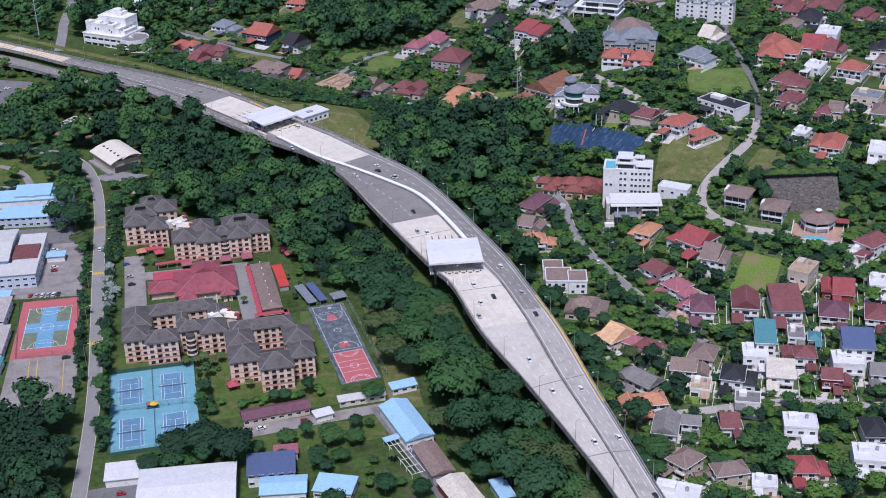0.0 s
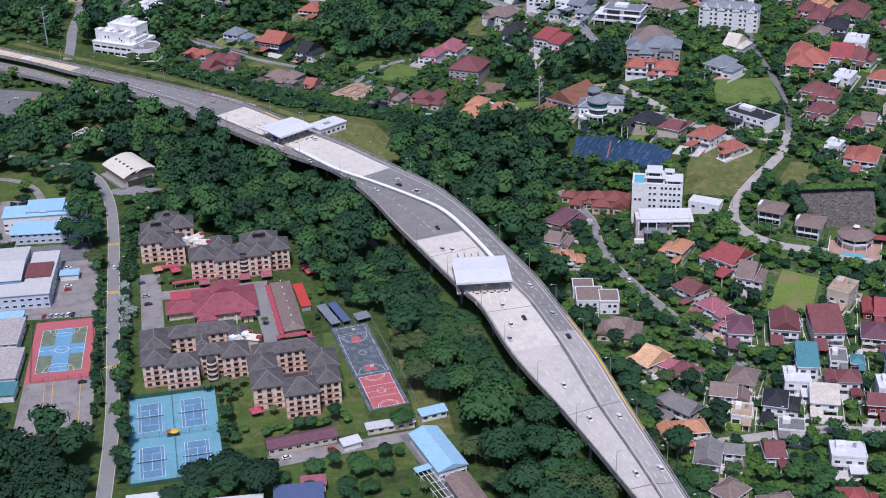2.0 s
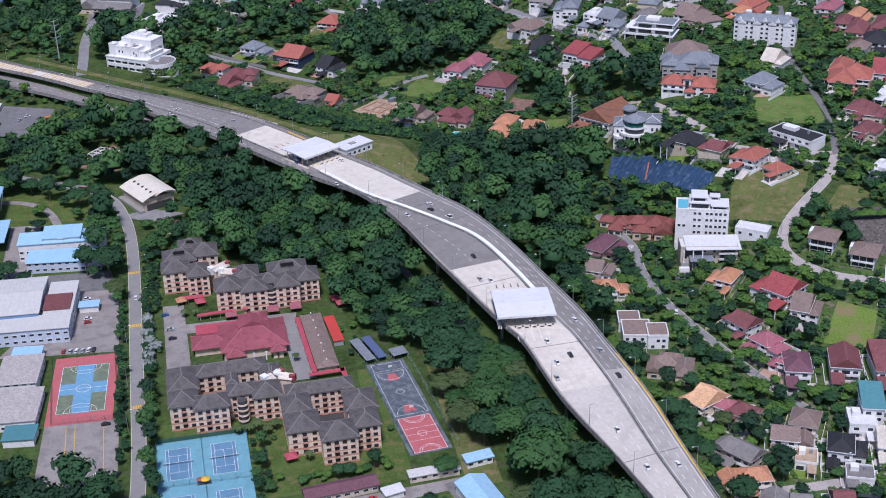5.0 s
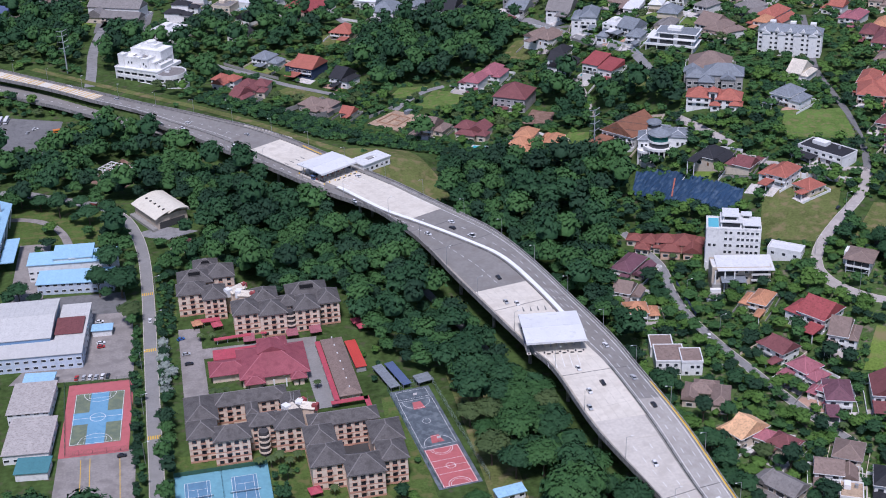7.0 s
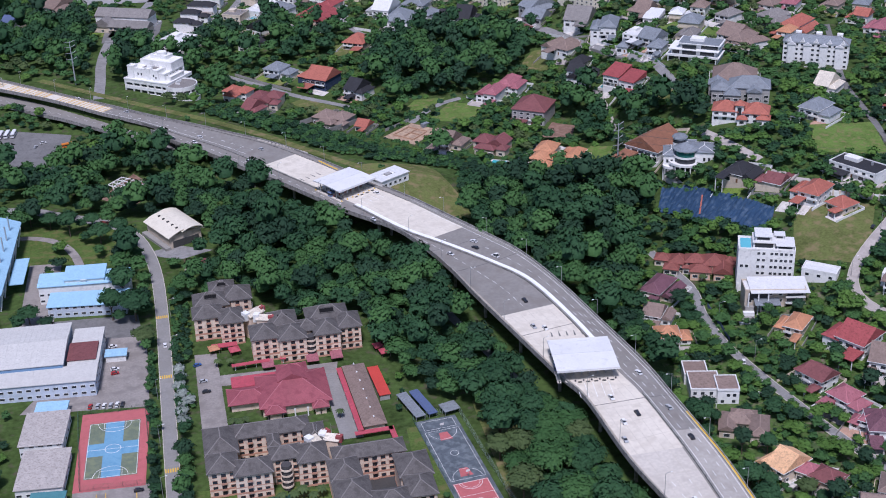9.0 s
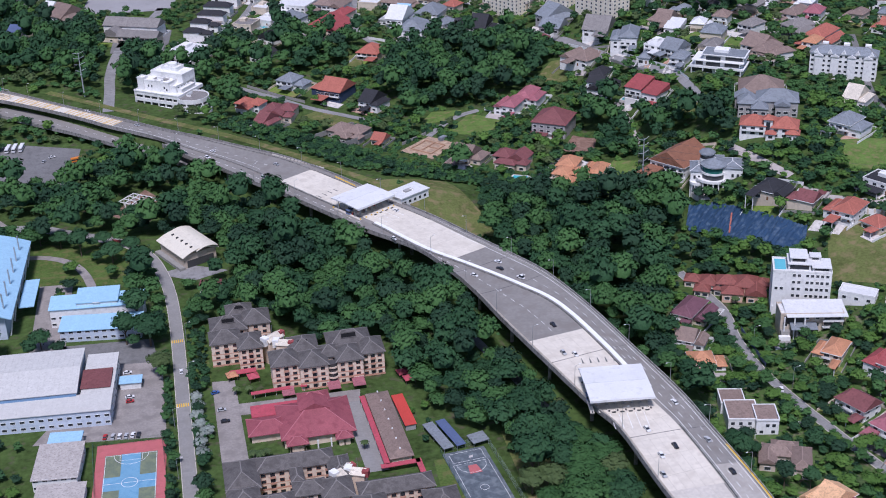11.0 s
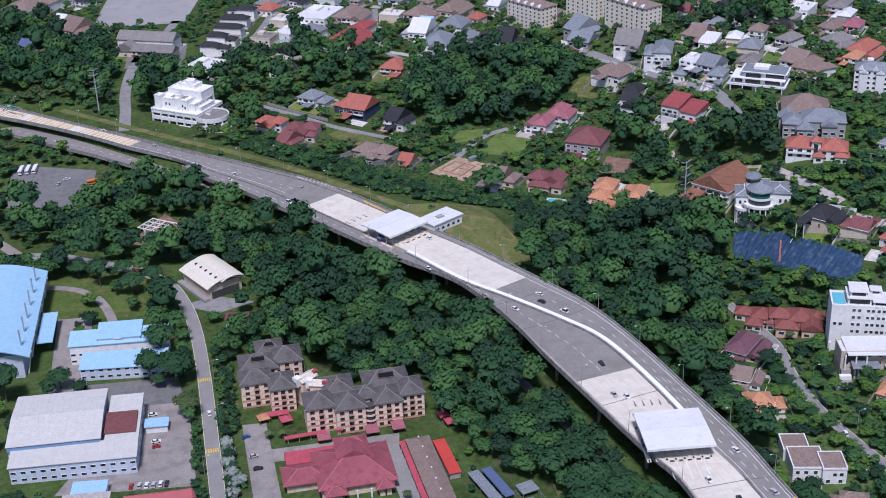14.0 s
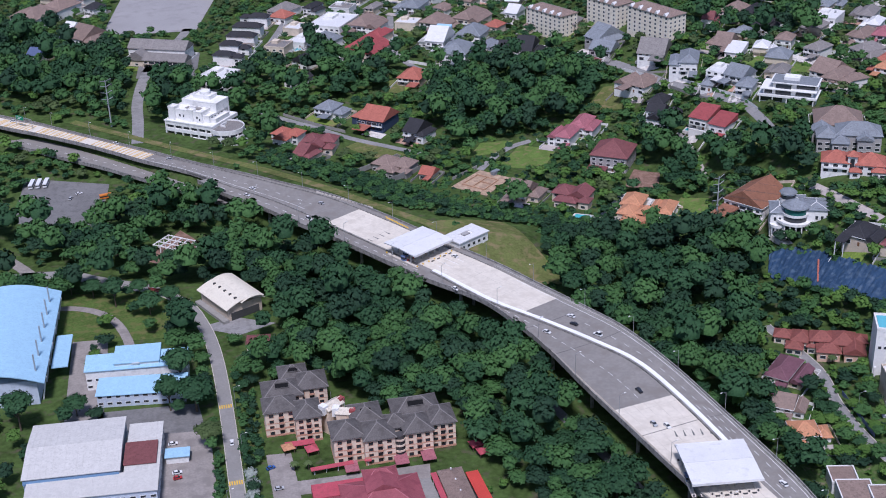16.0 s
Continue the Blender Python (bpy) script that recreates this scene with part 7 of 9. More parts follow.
# large white modern villa on the hill
t = thing("modern_villa", pose(375, 404, float(ground_z(375, 404)), 0, 0, -35), "large white modern villa with flat roofs, glass walls and terraces", "villa")
for x0, y0, x1, y1, z0, z1 in ((-18, -8, 18, 11, -6, 4), (-16, -6, 16, 11, 4, 8.2), (-10, -4, 18, 11, 8.2, 12)):
    part("wall", Shape().box(x0, y0, z0, x1, y1, z1), wall_mat("white"), t)
for x0, y0, x1, y1, z in ((-19, -10.5, 19, 11.5, 4), (-17.5, -8.5, 18.5, 11.5, 8.2), (-12, -6, 19, 12, 12)):
    part("roof_slab", Shape().box(x0, y0, z, x1, y1, z + 0.5), FRAME, t)
part("roof", Shape().box(-11, -5, 12.52, 18, 11, 12.7), roof_mat("slate"), t)
for x0, x1, y, z0, z1 in ((-17, -3, -8.06, 0.3, 3.4), (0, 17, -8.06, 0.3, 3.4), (-8, 2, -6.06, 4.6, 11.4), (5, 15, -6.06, 4.8, 7.6), (5, 17, -4.06, 8.9, 11.6), (-15, -10, -6.06, 4.8, 7.6)):
    part("glass_wall", Shape().box(x0, y, z0, x1, y + 0.1, z1), GLASS, t, "dark glass wall")
for u in (-17, -9, 0, 9, 17):
    part("column", Shape().box(u - 0.3, -10.2, -6, u + 0.3, -9.6, 4), FRAME, t)
part("terrace_rail", Shape().box(-19, -10.5, 4.5, 19, -10.4, 5.4), FRAME, t)
part("pavilion", Shape().box(-4, 0, 12.5, 6, 8, 14.6), wall_mat("white"), t)
part("garden_terrace", Shape().box(-20, -15, -8, 20, -8.2, -1.5), wall_mat("beige"), t, "pale stone garden terrace")
TAKEN.append((375, 404, 21, 16, radians(-35)))

# white cultural building with a drum
t = thing("white_building", pose(-2, 520, 10, 0, 0, -38), "large white stepped building with a round drum and terraces", "building")
WB = wall_mat("white")
for x0, y0, x1, y1, z0, z1 in ((-20, -14, 18, 18, -6, 2), (-20, -14, 18, 18, 4.4, 6.8), (-20, -14, 18, 18, 9.0, 11.4)):
    part("wall", Shape().box(x0, y0, z0, x1, y1, z1), WB, t)
part("window_band", Shape().box(-18.8, -12.8, 2, 16.8, 16.8, 9), GLASS, t, "dark recessed window bands")
for u in (-20, -12.8, -6.4, 0, 6.4, 12.8, 17.2):
    part("pier", Shape().box(u, -13.98, 2, u + 0.8, -12.6, 9), WB, t)
for v in (-7, 0, 7, 17.1):
    part("pier", Shape().box(-19.98, v, 2, -18.6, v + 0.8, 9), WB, t)
part("podium_rail", Shape().box(-20.3, -14.3, 11.4, 18.2, -13.9, 12.2).box(-20.3, -13.9, 11.4, -19.9, 18.2, 12.2), WB, t)
for x0, y0, x1, y1, z1 in ((-17, -9.5, 8, 16, 18.6), (-18.6, -10.8, -13.4, -5, 20.2), (-3.6, -10.2, 1.2, -6, 19.4), (-15, 1, 13, 16, 22.0), (8, -8, 13, 14, 16.0), (13, -6, 17, 10, 13.8), (-10, 7, 4, 16, 24.0)):
    part("wall", Shape().box(x0, y0, 11.4, x1, y1, z1), WB, t)
    rim = Shape().box(x0 - 0.1, y0 - 0.1, z1, x1 + 0.1, y0 + 0.3, z1 + 0.8).box(x0 - 0.1, y1 - 0.3, z1, x1 + 0.1, y1 + 0.1, z1 + 0.8)
    rim.box(x0 - 0.1, y0 + 0.3, z1, x0 + 0.3, y1 - 0.3, z1 + 0.8).box(x1 - 0.3, y0 + 0.3, z1, x1 + 0.1, y1 - 0.3, z1 + 0.8)
    part("parapet", rim, WB, t)
for u, y, z in ((-10, -9.5, 15), (-7, -9.5, 15), (4, -9.5, 15), (6, -9.5, 13.6)):
    part("window", window_mesh(1.2, 1.8, WB), None, t, at=pose(u, y, z))
for v in (-5, -1, 3, 7):
    part("window", window_mesh(2.2, 1.4, WB), None, t, at=pose(13, v, 14.6, 0, 0, 90))
    part("window", window_mesh(2.2, 1.4, WB), None, t, at=pose(18, v, 8.0, 0, 0, 90))
part("sun_court", Shape().box(-9, -5, 18.62, 3, 0, 18.75), roof_mat("grey"), t, "grey sunken roof court")
part("court_screen", Shape().box(-6, -3.6, 18.75, -1, -3.3, 20.2).box(-1.3, -3.3, 18.75, -1, -0.2, 20.2), WB, t)
part("stair_drum", Shape().tube(-3, 12, 24.0, 26.4, 3.6, n=20), WB, t, "round white stair head")
for r0, z0, z1 in ((13.2, -6, 0.4), (12.6, 3.0, 5.0), (11.8, 7.2, 9.3)):
    part("drum", Shape().tube(24, -4, z0, z1, r0, n=32), WB, t, "round white terrace ring")
for r0, z0, z1 in ((11.4, 0.4, 3.0), (10.8, 5.0, 7.2)):
    part("drum_band", Shape().tube(24, -4, z0, z1, r0, n=32), GLASS, t, "dark recessed window band")
for r0, z0, z1 in ((13.2, 0.4, 1.2), (12.6, 5.0, 5.8), (11.8, 9.3, 10.3)):
    part("drum_parapet", Shape().ring(24, -4, z0, z1, r0 - 0.45, r0, 32), WB, t)
part("drum_roof", Shape().tube(24, -4, 9.3, 9.45, 11.2, n=32), roof_mat("grey"), t, "grey-brown flat roof")
for k in range(12):
    c, e = 11.3 * math.cos(k * math.pi / 6 + 0.2), 11.3 * math.sin(k * math.pi / 6 + 0.2)
    part("drum_pier", Shape().box(23.6 + c, -4.4 + e, 0.4, 24.4 + c, -3.6 + e, 7.3), WB, t)
part("roof_fin", Shape().box(20, -6, 9.45, 20.6, 1, 11.0).box(20.6, -6, 9.45, 24, -5.5, 10.6), WB, t)
part("sign_panel", Shape().hexa([(20, -15.6, 3.2), (24, -16.0, 3.2), (24, -16.2, 3.2), (20, -15.8, 3.2)], [(21.6, -15.2, 8.2), (22.4, -15.3, 8.2), (22.4, -15.5, 8.2), (21.6, -15.4, 8.2)]), roof_mat("blue"), t, "blue triangular panel")
TAKEN.append((2, 518, 32, 22, radians(-38)))

# round-fronted white mansion
t = thing("mansion", pose(312, 260, 12, 0, 0, -22), "white round-fronted mansion with grey conical roofs and tall columns", "mansion")
WB = wall_mat("white")
part("terrace", Shape().tube(0, -2, -8, -0.3, 12.4, n=32), PALE_PAVING, t, "pale stone terrace")
part("rotunda_glass", Shape().tube(0, 0, -0.3, 7.6, 8.4, n=32), GLASS, t, "tall dark glazing")
for k in range(11):
    a = radians(176 + k * 188 / 10)
    part("column", Shape().tube(9.8 * math.cos(a), 9.8 * math.sin(a), -0.3, 7.6, 0.42, n=10), WB, t)
part("balcony", Shape().tube(0, 0, 7.6, 8.4, 10.6, n=36), WB, t, "round white balcony slab")
part("balcony_rail", Shape().ring(0, 0, 8.4, 9.1, 10.3, 10.6, 36), WB, t)
part("upper_glass", Shape().tube(0, 0, 8.5, 11.6, 6.9, n=28), GLASS, t, "dark recessed glazing")
part("balcony", Shape().tube(0, 0, 11.6, 12.3, 7.6, n=32), WB, t, "round white balcony slab")
part("balcony_rail", Shape().ring(0, 0, 12.3, 12.9, 7.3, 7.6, 32), WB, t)
part("lantern_glass", Shape().tube(0, 0, 12.5, 16.2, 6.4, n=28), mat("green_glass", (0.03, 0.14, 0.12), rough=0.12, var=0.2), t, "green-tinted glazing")
part("cornice", Shape().tube(0, 0, 16.2, 16.8, 7.6, n=32), WB, t)
part("roof", Shape().tube(0, 0, 16.8, 20.6, 7.9, 0.3, n=20), roof_mat("slate"), t, "grey conical roof")
for x0, y0, x1, y1, h in ((-13.5, -2.5, -4, 13, 12.2), (5, -3.5, 17, 13, 15.2), (-6, 3, 6, 17, 15.0)):
    at = pose((x0 + x1) / 2, (y0 + y1) / 2, 0)
    part("wall", Shape().box(-(x1 - x0) / 2, -(y1 - y0) / 2, -6, (x1 - x0) / 2, (y1 - y0) / 2, h), WB, t, at=at)
    rf, rg = roof_shape(x1 - x0 + 1.2, y1 - y0 + 1.2, h, "hip", 2.6)
    part("wing_roof", rf, roof_mat("slate"), t, "grey hipped roof", at=at)
    caps(t, rg, 0.3, 0.14, WB, at)
for z in (2.2, 6.6, 10.8):
    for u in (11.2, 14.2):
        part("window", window_mesh(1.4, 2.2, WB), None, t, at=pose(u, -3.5, z))
    for v in (0, 4, 9):
        part("window", window_mesh(1.4, 2.0, WB), None, t, at=pose(17, v, z, 0, 0, 90))
for u in (-11, -8.4):
    for z in (2.2, 8.6):
        part("window", window_mesh(1.3, 2.2, WB), None, t, at=pose(u, -2.5, z))
part("bow_balcony", Shape().tube(-9.5, -3, 5.0, 5.8, 4.4, n=20), WB, t, "rounded white side balcony")
part("bow_rail", Shape().ring(-9.5, -3, 5.8, 6.6, 4.1, 4.4, 20), WB, t)
for k in range(5):
    a = radians(190 + k * 30)
    part("bow_column", Shape().tube(-9.5 + 4.0 * math.cos(a), -3 + 4.0 * math.sin(a), -4, 5.0, 0.25, n=8), WB, t)
part("tower", Shape().tube(-4, 9, -6, 20.5, 4.2, n=20), WB, t, "round white stair tower")
part("tower_band", Shape().tube(-4, 9, 17.2, 19.4, 4.25, n=20), GLASS, t)
part("tower_roof", Shape().tube(-4, 9, 20.5, 21.6, 5.0, 3.9, n=20).tube(-4, 9, 21.6, 22.5, 3.9, 0.3, n=20), roof_mat("slate"), t, "low grey dome")
part("pergola_wall", Shape().box(16, 4, -4, 24, 4.6, 4.0).box(23.4, 4.6, -4, 24, 12, 4.0), WB, t, "white arched garden screen")
for u in (17.2, 19.2, 21.2):
    part("screen_arch", Shape().box(u, 3.94, -1.5, u + 1.3, 4.02, 2.6), GLASS, t)
TAKEN.append((313, 266, 17, 12, radians(-22)))

# ---- tarpaulin, stone wall, pools ----
TARP = mat("blue_tarpaulin", (0.026, 0.056, 0.108), rough=0.42, var=0.35, scale=0.1, fine=1.2, bump=0.4, rand=0.35, stain=(0.065, 0.105, 0.16), stain_at=0.6)
tarp = thing("tarpaulin", pose(0, 0, 0), "wrinkled dark blue tarpaulin sheets covering a bare slope", "tarpaulin")
top_edge = curve([(294, 252), (299, 247), (308, 236), (317, 215), (325, 197), (333, 178)], 3)
low_edge = curve([(284, 231), (288, 222), (293, 211), (302, 192), (311, 176), (324, 162)], 3)


def sheet(u0, u1, lift):
    """One wrinkled strip of sheeting across the slope."""
    s, n, m = Shape(), 20, 36
    for i in range(n + 1):
        u = u0 + (u1 - u0) * i / n
        a, b = [np.array([np.interp(u * (len(c) - 1), range(len(c)), c[:, k]) for k in (0, 1)]) for c in (top_edge, low_edge)]
        for j in range(m + 1):
            v = j / m
            p = a + (b - a) * (v * (1 + 0.05 * math.sin(u * 23)) - 0.02 * math.cos(u * 31))
            w = noise.noise(Vector((u * 42 + v * 3.5, v * 1.8, 0))) + 0.6 * noise.noise(Vector((u * 105 + v * 9, v * 3.6, 3)))
            s.v.append((p[0], p[1], float(ground_z(p[0], p[1])) + 1.2 + lift + 1.0 * w))
    s.f = [(i * (m + 1) + j, i * (m + 1) + j + 1, (i + 1) * (m + 1) + j + 1, (i + 1) * (m + 1) + j) for i in range(n) for j in range(m)]
    return s


for k in range(9):
    part("sheet", sheet(k / 9 - 0.004, (k + 1) / 9 + 0.004, 0.12 * (k % 2)), TARP, tarp, smooth=True)
TAKEN.append((308, 208, 46, 9, radians(-63)))
seam = Shape()
for i in range(12):
    p, q = [(300 + 8 * f, 206 + 16 * f) for f in (i / 12, (i + 1) / 12)]
    seam.beam((*p, float(ground_z(*p)) + 1.9), (*q, float(ground_z(*q)) + 1.9), 0.9, 0.1)
solid("tarpaulin_seam", seam, roof_mat("salmon"), "torn red strip lying across the blue tarpaulin", "strip")
POOL = mat("swimming_pool", (0.07, 0.40, 0.44), rough=0.12, var=0.12, scale=0.2)
for x, y, w, d, a in ((213, 336, 10, 5, -30), (79, 673, 12, 6, 10), (313, 412, 10, 5, -40), (262, -33, 6, 3.5, -30), (323, 534, 9, 5, -40)):
    g = float(ground_z(x, y))
    t = thing("swimming_pool", pose(x, y, g + 0.1, 0, 0, a), "turquoise garden swimming pool with a pale tiled rim", "swimming pool", "garden pools")
    part("rim", Shape().box(-w / 2 - 1.2, -d / 2 - 1.2, -1.5, w / 2 + 1.2, d / 2 + 1.2, 0.35), PALE_PAVING, t)
    part("water", Shape().box(-w / 2, -d / 2, 0.3, w / 2, d / 2, 0.4), POOL, t)
    TAKEN.append((x, y, w / 2 + 1, d / 2 + 1, radians(a)))
# rubble retaining wall on the hillside
rw = thing("retaining_wall", pose(0, 0, 0), "tall grey rubble stone retaining wall below a hedge", "retaining wall")
rk = random.Random(4)
stone = mat("rubble_stone", (0.13, 0.115, 0.10), rough=0.95, var=0.45, scale=0.3, fine=1.2, rand=0.6)
shapes = []
for k in range(5):
    s = Shape()
    n = 7
    lo = [(math.cos(2 * math.pi * i / n) * rk.uniform(0.8, 1.25), 0.0, math.sin(2 * math.pi * i / n) * rk.uniform(0.55, 0.95)) for i in range(n)]
    s.hexa(lo, [(x * 0.7, -0.45, z * 0.7) for x, y, z in lo])
    shapes.append(s.mesh("stone", stone))
low_a, low_b, top_a, top_b = [np.array(p, float) for p in ((376, 65, 14), (410, 60, 14), (373, 82, 28), (414, 75, 28))]
for row in range(9):
    for k in range(14):
        f, v = (k + 0.5 * (row % 2) + rk.uniform(-0.4, 0.4)) / 14, (row + 0.5 + rk.uniform(-0.35, 0.35)) / 9
        p = (low_a + (low_b - low_a) * f) * (1 - v) + (top_a + (top_b - top_a) * f) * v
        part("stone", shapes[rk.randrange(5)], None, rw, at=pose(*p, -51 + rk.uniform(-14, 14), rk.uniform(-60, 60), -9) @ Matrix.Diagonal((rk.uniform(0.75, 1.5), 1.2, rk.uniform(0.8, 1.7), 1)))
back = Shape().hexa([(low_a[0], low_a[1], 6), (low_b[0], low_b[1], 6), (416, 92, 6), (374, 100, 6)], [tuple(low_a), tuple(low_b), (416, 92, 14), (374, 100, 14)])
back.hexa([tuple(low_a), tuple(low_b), (416, 92, 14), (374, 100, 14)], [tuple(top_a), tuple(top_b), (416, 92, 28), (374, 100, 28)])
part("core", back, mat("stone_mortar", (0.10, 0.09, 0.08), rough=0.95, var=0.4, scale=0.3, fine=1.0), rw, "dark mortar and earth")
TAKEN.append((394, 78, 22, 18, radians(-9)))

# white boundary wall along the upper road
bw = thing("boundary_wall", pose(0, 0, 0), "white panelled boundary wall along the hillside road", "wall")
for i in range(10):
    p = (360 + i * 3.3, 178 - i * 1.5)
    q = (360 + (i + 1) * 3.3, 178 - (i + 1) * 1.5)
    g = float(ground_z(*p))
    part("panel", Shape().beam((*p, g + 1.2), (*q, g + 1.2), 0.3, 4.2), wall_mat("white"), bw)
    part("pillar", Shape().box(p[0] - 0.4, p[1] - 0.4, g - 1, p[0] + 0.4, p[1] + 0.4, g + 3.8), wall_mat("cream"), bw)


# ---- pylons, lamps, signs ----
def pylon(x, y, h, label):
    """A tapered steel mast with stub arms that rise at the tips."""
    t = thing("pylon", pose(x, y, float(ground_z(x, y)), 0, 0, 25), label, "power pylon", "power pylons")
    part("mast", Shape().tube(0, 0, -1, h, 0.6, 0.24, n=10), PYLON_STEEL, t)
    part("flange", Shape().tube(0, 0, h * 0.5, h * 0.5 + 0.4, 0.85, n=10), STEEL, t)
    for z in (h * 0.58, h * 0.72, h * 0.86, h * 0.97):
        for e in (-1, 1):
            part("cross_arm", Shape().beam((0, 0, z), (e * 4.2, 0, z + 1.3), 0.28), PYLON_STEEL, t)
            part("insulator", Shape().tube(e * 4.2, 0, z - 0.9, z + 1.2, 0.2, n=6), DARKMETAL, t)
    return t


PYLON_STEEL = mat("pale_steel", (0.40, 0.42, 0.44), rough=0.5, metal=0.3, var=0.15)
pylon(279, 291, 36, "pale grey steel power mast with stub arms among trees")
pylon(-63, 543, 34, "pale grey steel power mast with stub arms beside the highway")
wires = thing("power_lines", pose(0, 0, 0), "thin dark overhead power lines between pylons", "power lines")
for e in (-6, 6):
    for z in (0.68, 0.82, 0.96):
        for (p0, z0, h0), (p1, z1, h1) in ((((279, 291), 1, 36), ((600, 60), 30, 36)),):
            s = Shape()
            pts = []
            for i in range(17):
                f = i / 16
                pts.append((p0[0] + (p1[0] - p0[0]) * f + e * 0.6, p0[1] + (p1[1] - p0[1]) * f + e * 0.8, (z0 + h0 * z - 2) * (1 - f) + (z1 + h1 * z - 2) * f - 9 * 4 * f * (1 - f)))
            for p in pts:
                s.v += [(p[0], p[1], p[2] + 0.05), (p[0], p[1] - 0.05, p[2] - 0.04), (p[0], p[1] + 0.05, p[2] - 0.04)]
            s.f = [(3 * i + k, 3 * i + 3 + k, 3 * i + 3 + (k + 1) % 3, 3 * i + (k + 1) % 3) for i in range(16) for k in range(3)]
            part("wire", s, DARKMETAL, wires)

lamp_post = Shape().tube(0, 0, 0, 11, 0.14, 0.08, n=7).mesh("post", STEEL)
lamp_arm = Shape().beam((0, 0, 10.9), (0, -2.2, 11.4), 0.1).mesh("arm", STEEL)
lamp_head = Shape().box(-0.18, -3.0, 11.3, 0.18, -2.1, 11.5).mesh("lamp_head", FRAME)


def street_lamp(x, y, z, turn, label="slender grey steel street lamp"):
    t = thing("street_lamp", pose(x, y, z, 0, 0, turn), label, "street lamp", "street lamps")
    part("post", lamp_post, None, t)
    part("arm", lamp_arm, None, t)
    part("lamp_head", lamp_head, None, t)


for c, f in ((EDGE_R, 0.02), (EDGE_L, 0.02)):
    for k in range(6, len(c) - 4, 9):
        p = c[k]
        q = along(EDGE_L if c is EDGE_R else EDGE_R, p)[1]
        e = q - p
        street_lamp(*(p + e * f), DECK_Z, math.degrees(math.atan2(e[1], e[0])) + 90, "slender grey steel street lamp on the viaduct parapet")
for x, y in ((-16, 20), (-16, 60), (-16, 100), (-7, 140), (-7, 180), (270, 60), (268, 100), (345, 60), (340, 100), (375, 135), (280, -92), (315, -100)):
    street_lamp(x, y, float(ground_z(x, y)), 90, "slender grey steel street lamp beside the road")
gantry = thing("sign_gantry", pose(-122, 556, DECK_Z, 0, 0, -45), "green road sign board on a steel gantry", "sign gantry")
for u in (-8, 8):
    part("post", Shape().tube(u, 0, 0, 7, 0.2, n=8), STEEL, gantry)
part("beam", Shape().box(-8.2, -0.2, 6.6, 8.2, 0.2, 7.1), STEEL, gantry)
part("sign_board", Shape().box(-7, -0.4, 5.0, 0, -0.25, 8.0), mat("sign_green", (0.01, 0.22, 0.12), rough=0.5, var=0.1), gantry, "green sign board")
part("letter_bar", Shape().box(-6.3, -0.46, 6.8, -1.5, -0.41, 7.2), WHITE_LINE, gantry, "white bar of writing")
part("letter_bar", Shape().box(-6.3, -0.46, 5.8, -2.6, -0.41, 6.2), WHITE_LINE, gantry, "white bar of writing")


# ---- vehicles ----
def car_kind(paint, label, long=4.4, tall=1.45):
    t = thing("car", pose(0, 0, -50), label, "car", "cars")
    a = long / 2
    body = Shape().hexa([(-a, -0.85, 0.3), (a, -0.85, 0.3), (a, 0.85, 0.3), (-a, 0.85, 0.3)], [(-a * 0.97, -0.82, 0.85), (a * 0.95, -0.82, 0.8), (a * 0.95, 0.82, 0.8), (-a * 0.97, 0.82, 0.85)])
    part("body", body, paint, t)
    part("cabin_glass", Shape().hexa([(-a * 0.8, -0.78, 0.82), (a * 0.5, -0.78, 0.82), (a * 0.5, 0.78, 0.82), (-a * 0.8, 0.78, 0.82)], [(-a * 0.6, -0.66, tall - 0.06), (a * 0.12, -0.66, tall - 0.06), (a * 0.12, 0.66, tall - 0.06), (-a * 0.6, 0.66, tall - 0.06)]), GLASS, t)
    part("cabin_roof", Shape().box(-a * 0.6, -0.66, tall - 0.06, a * 0.12, 0.66, tall), paint, t)
    wheel = Shape()
    n = 12
    wheel.hexa([(0.32 * math.cos(6.283 * i / n), -0.1, 0.32 + 0.32 * math.sin(6.283 * i / n)) for i in range(n)], [(0.32 * math.cos(6.283 * i / n), 0.1, 0.32 + 0.32 * math.sin(6.283 * i / n)) for i in range(n)])
    wm = wheel.mesh("wheel", mat("tyre", (0.02, 0.02, 0.02), var=0.2))
    for u in (-a * 0.62, a * 0.62):
        for v in (-0.8, 0.8):
            part("wheel", wm, None, t, at=pose(u, v, 0))
    return t


def paint(name, c):
    return mat("paint_" + name, c, rough=0.3, var=0.05, spec=0.6)


CARS = [car_kind(paint("white", (0.72, 0.72, 0.72)), "small white saloon car"), car_kind(paint("silver", (0.42, 0.43, 0.44)), "silver grey saloon car"), car_kind(paint("black", (0.02, 0.02, 0.025)), "black saloon car on tarmac"),
        car_kind(paint("red", (0.40, 0.03, 0.03)), "red hatchback car on tarmac", 4.0), car_kind(paint("blue", (0.03, 0.10, 0.32)), "blue hatchback car on tarmac", 4.0), car_kind(paint("white", (0.72, 0.72, 0.72)), "white delivery van on tarmac", 4.9, 2.1)]


def car(k, x, y, turn, z=None):
    copy_thing(CARS[k], pose(x, y, float(ground_z(x, y)) + 0.2 if z is None else z, 0, 0, turn))


def on_deck(k, x, y, side=0):
    i, p = along(MEDIAN, (x, y))
    j = min(len(MEDIAN) - 1, i + 1)
    e = MEDIAN[j] - MEDIAN[j - 1]
    car(k, x, y, math.degrees(math.atan2(e[1], e[0])) + side, DECK_Z + 0.05)


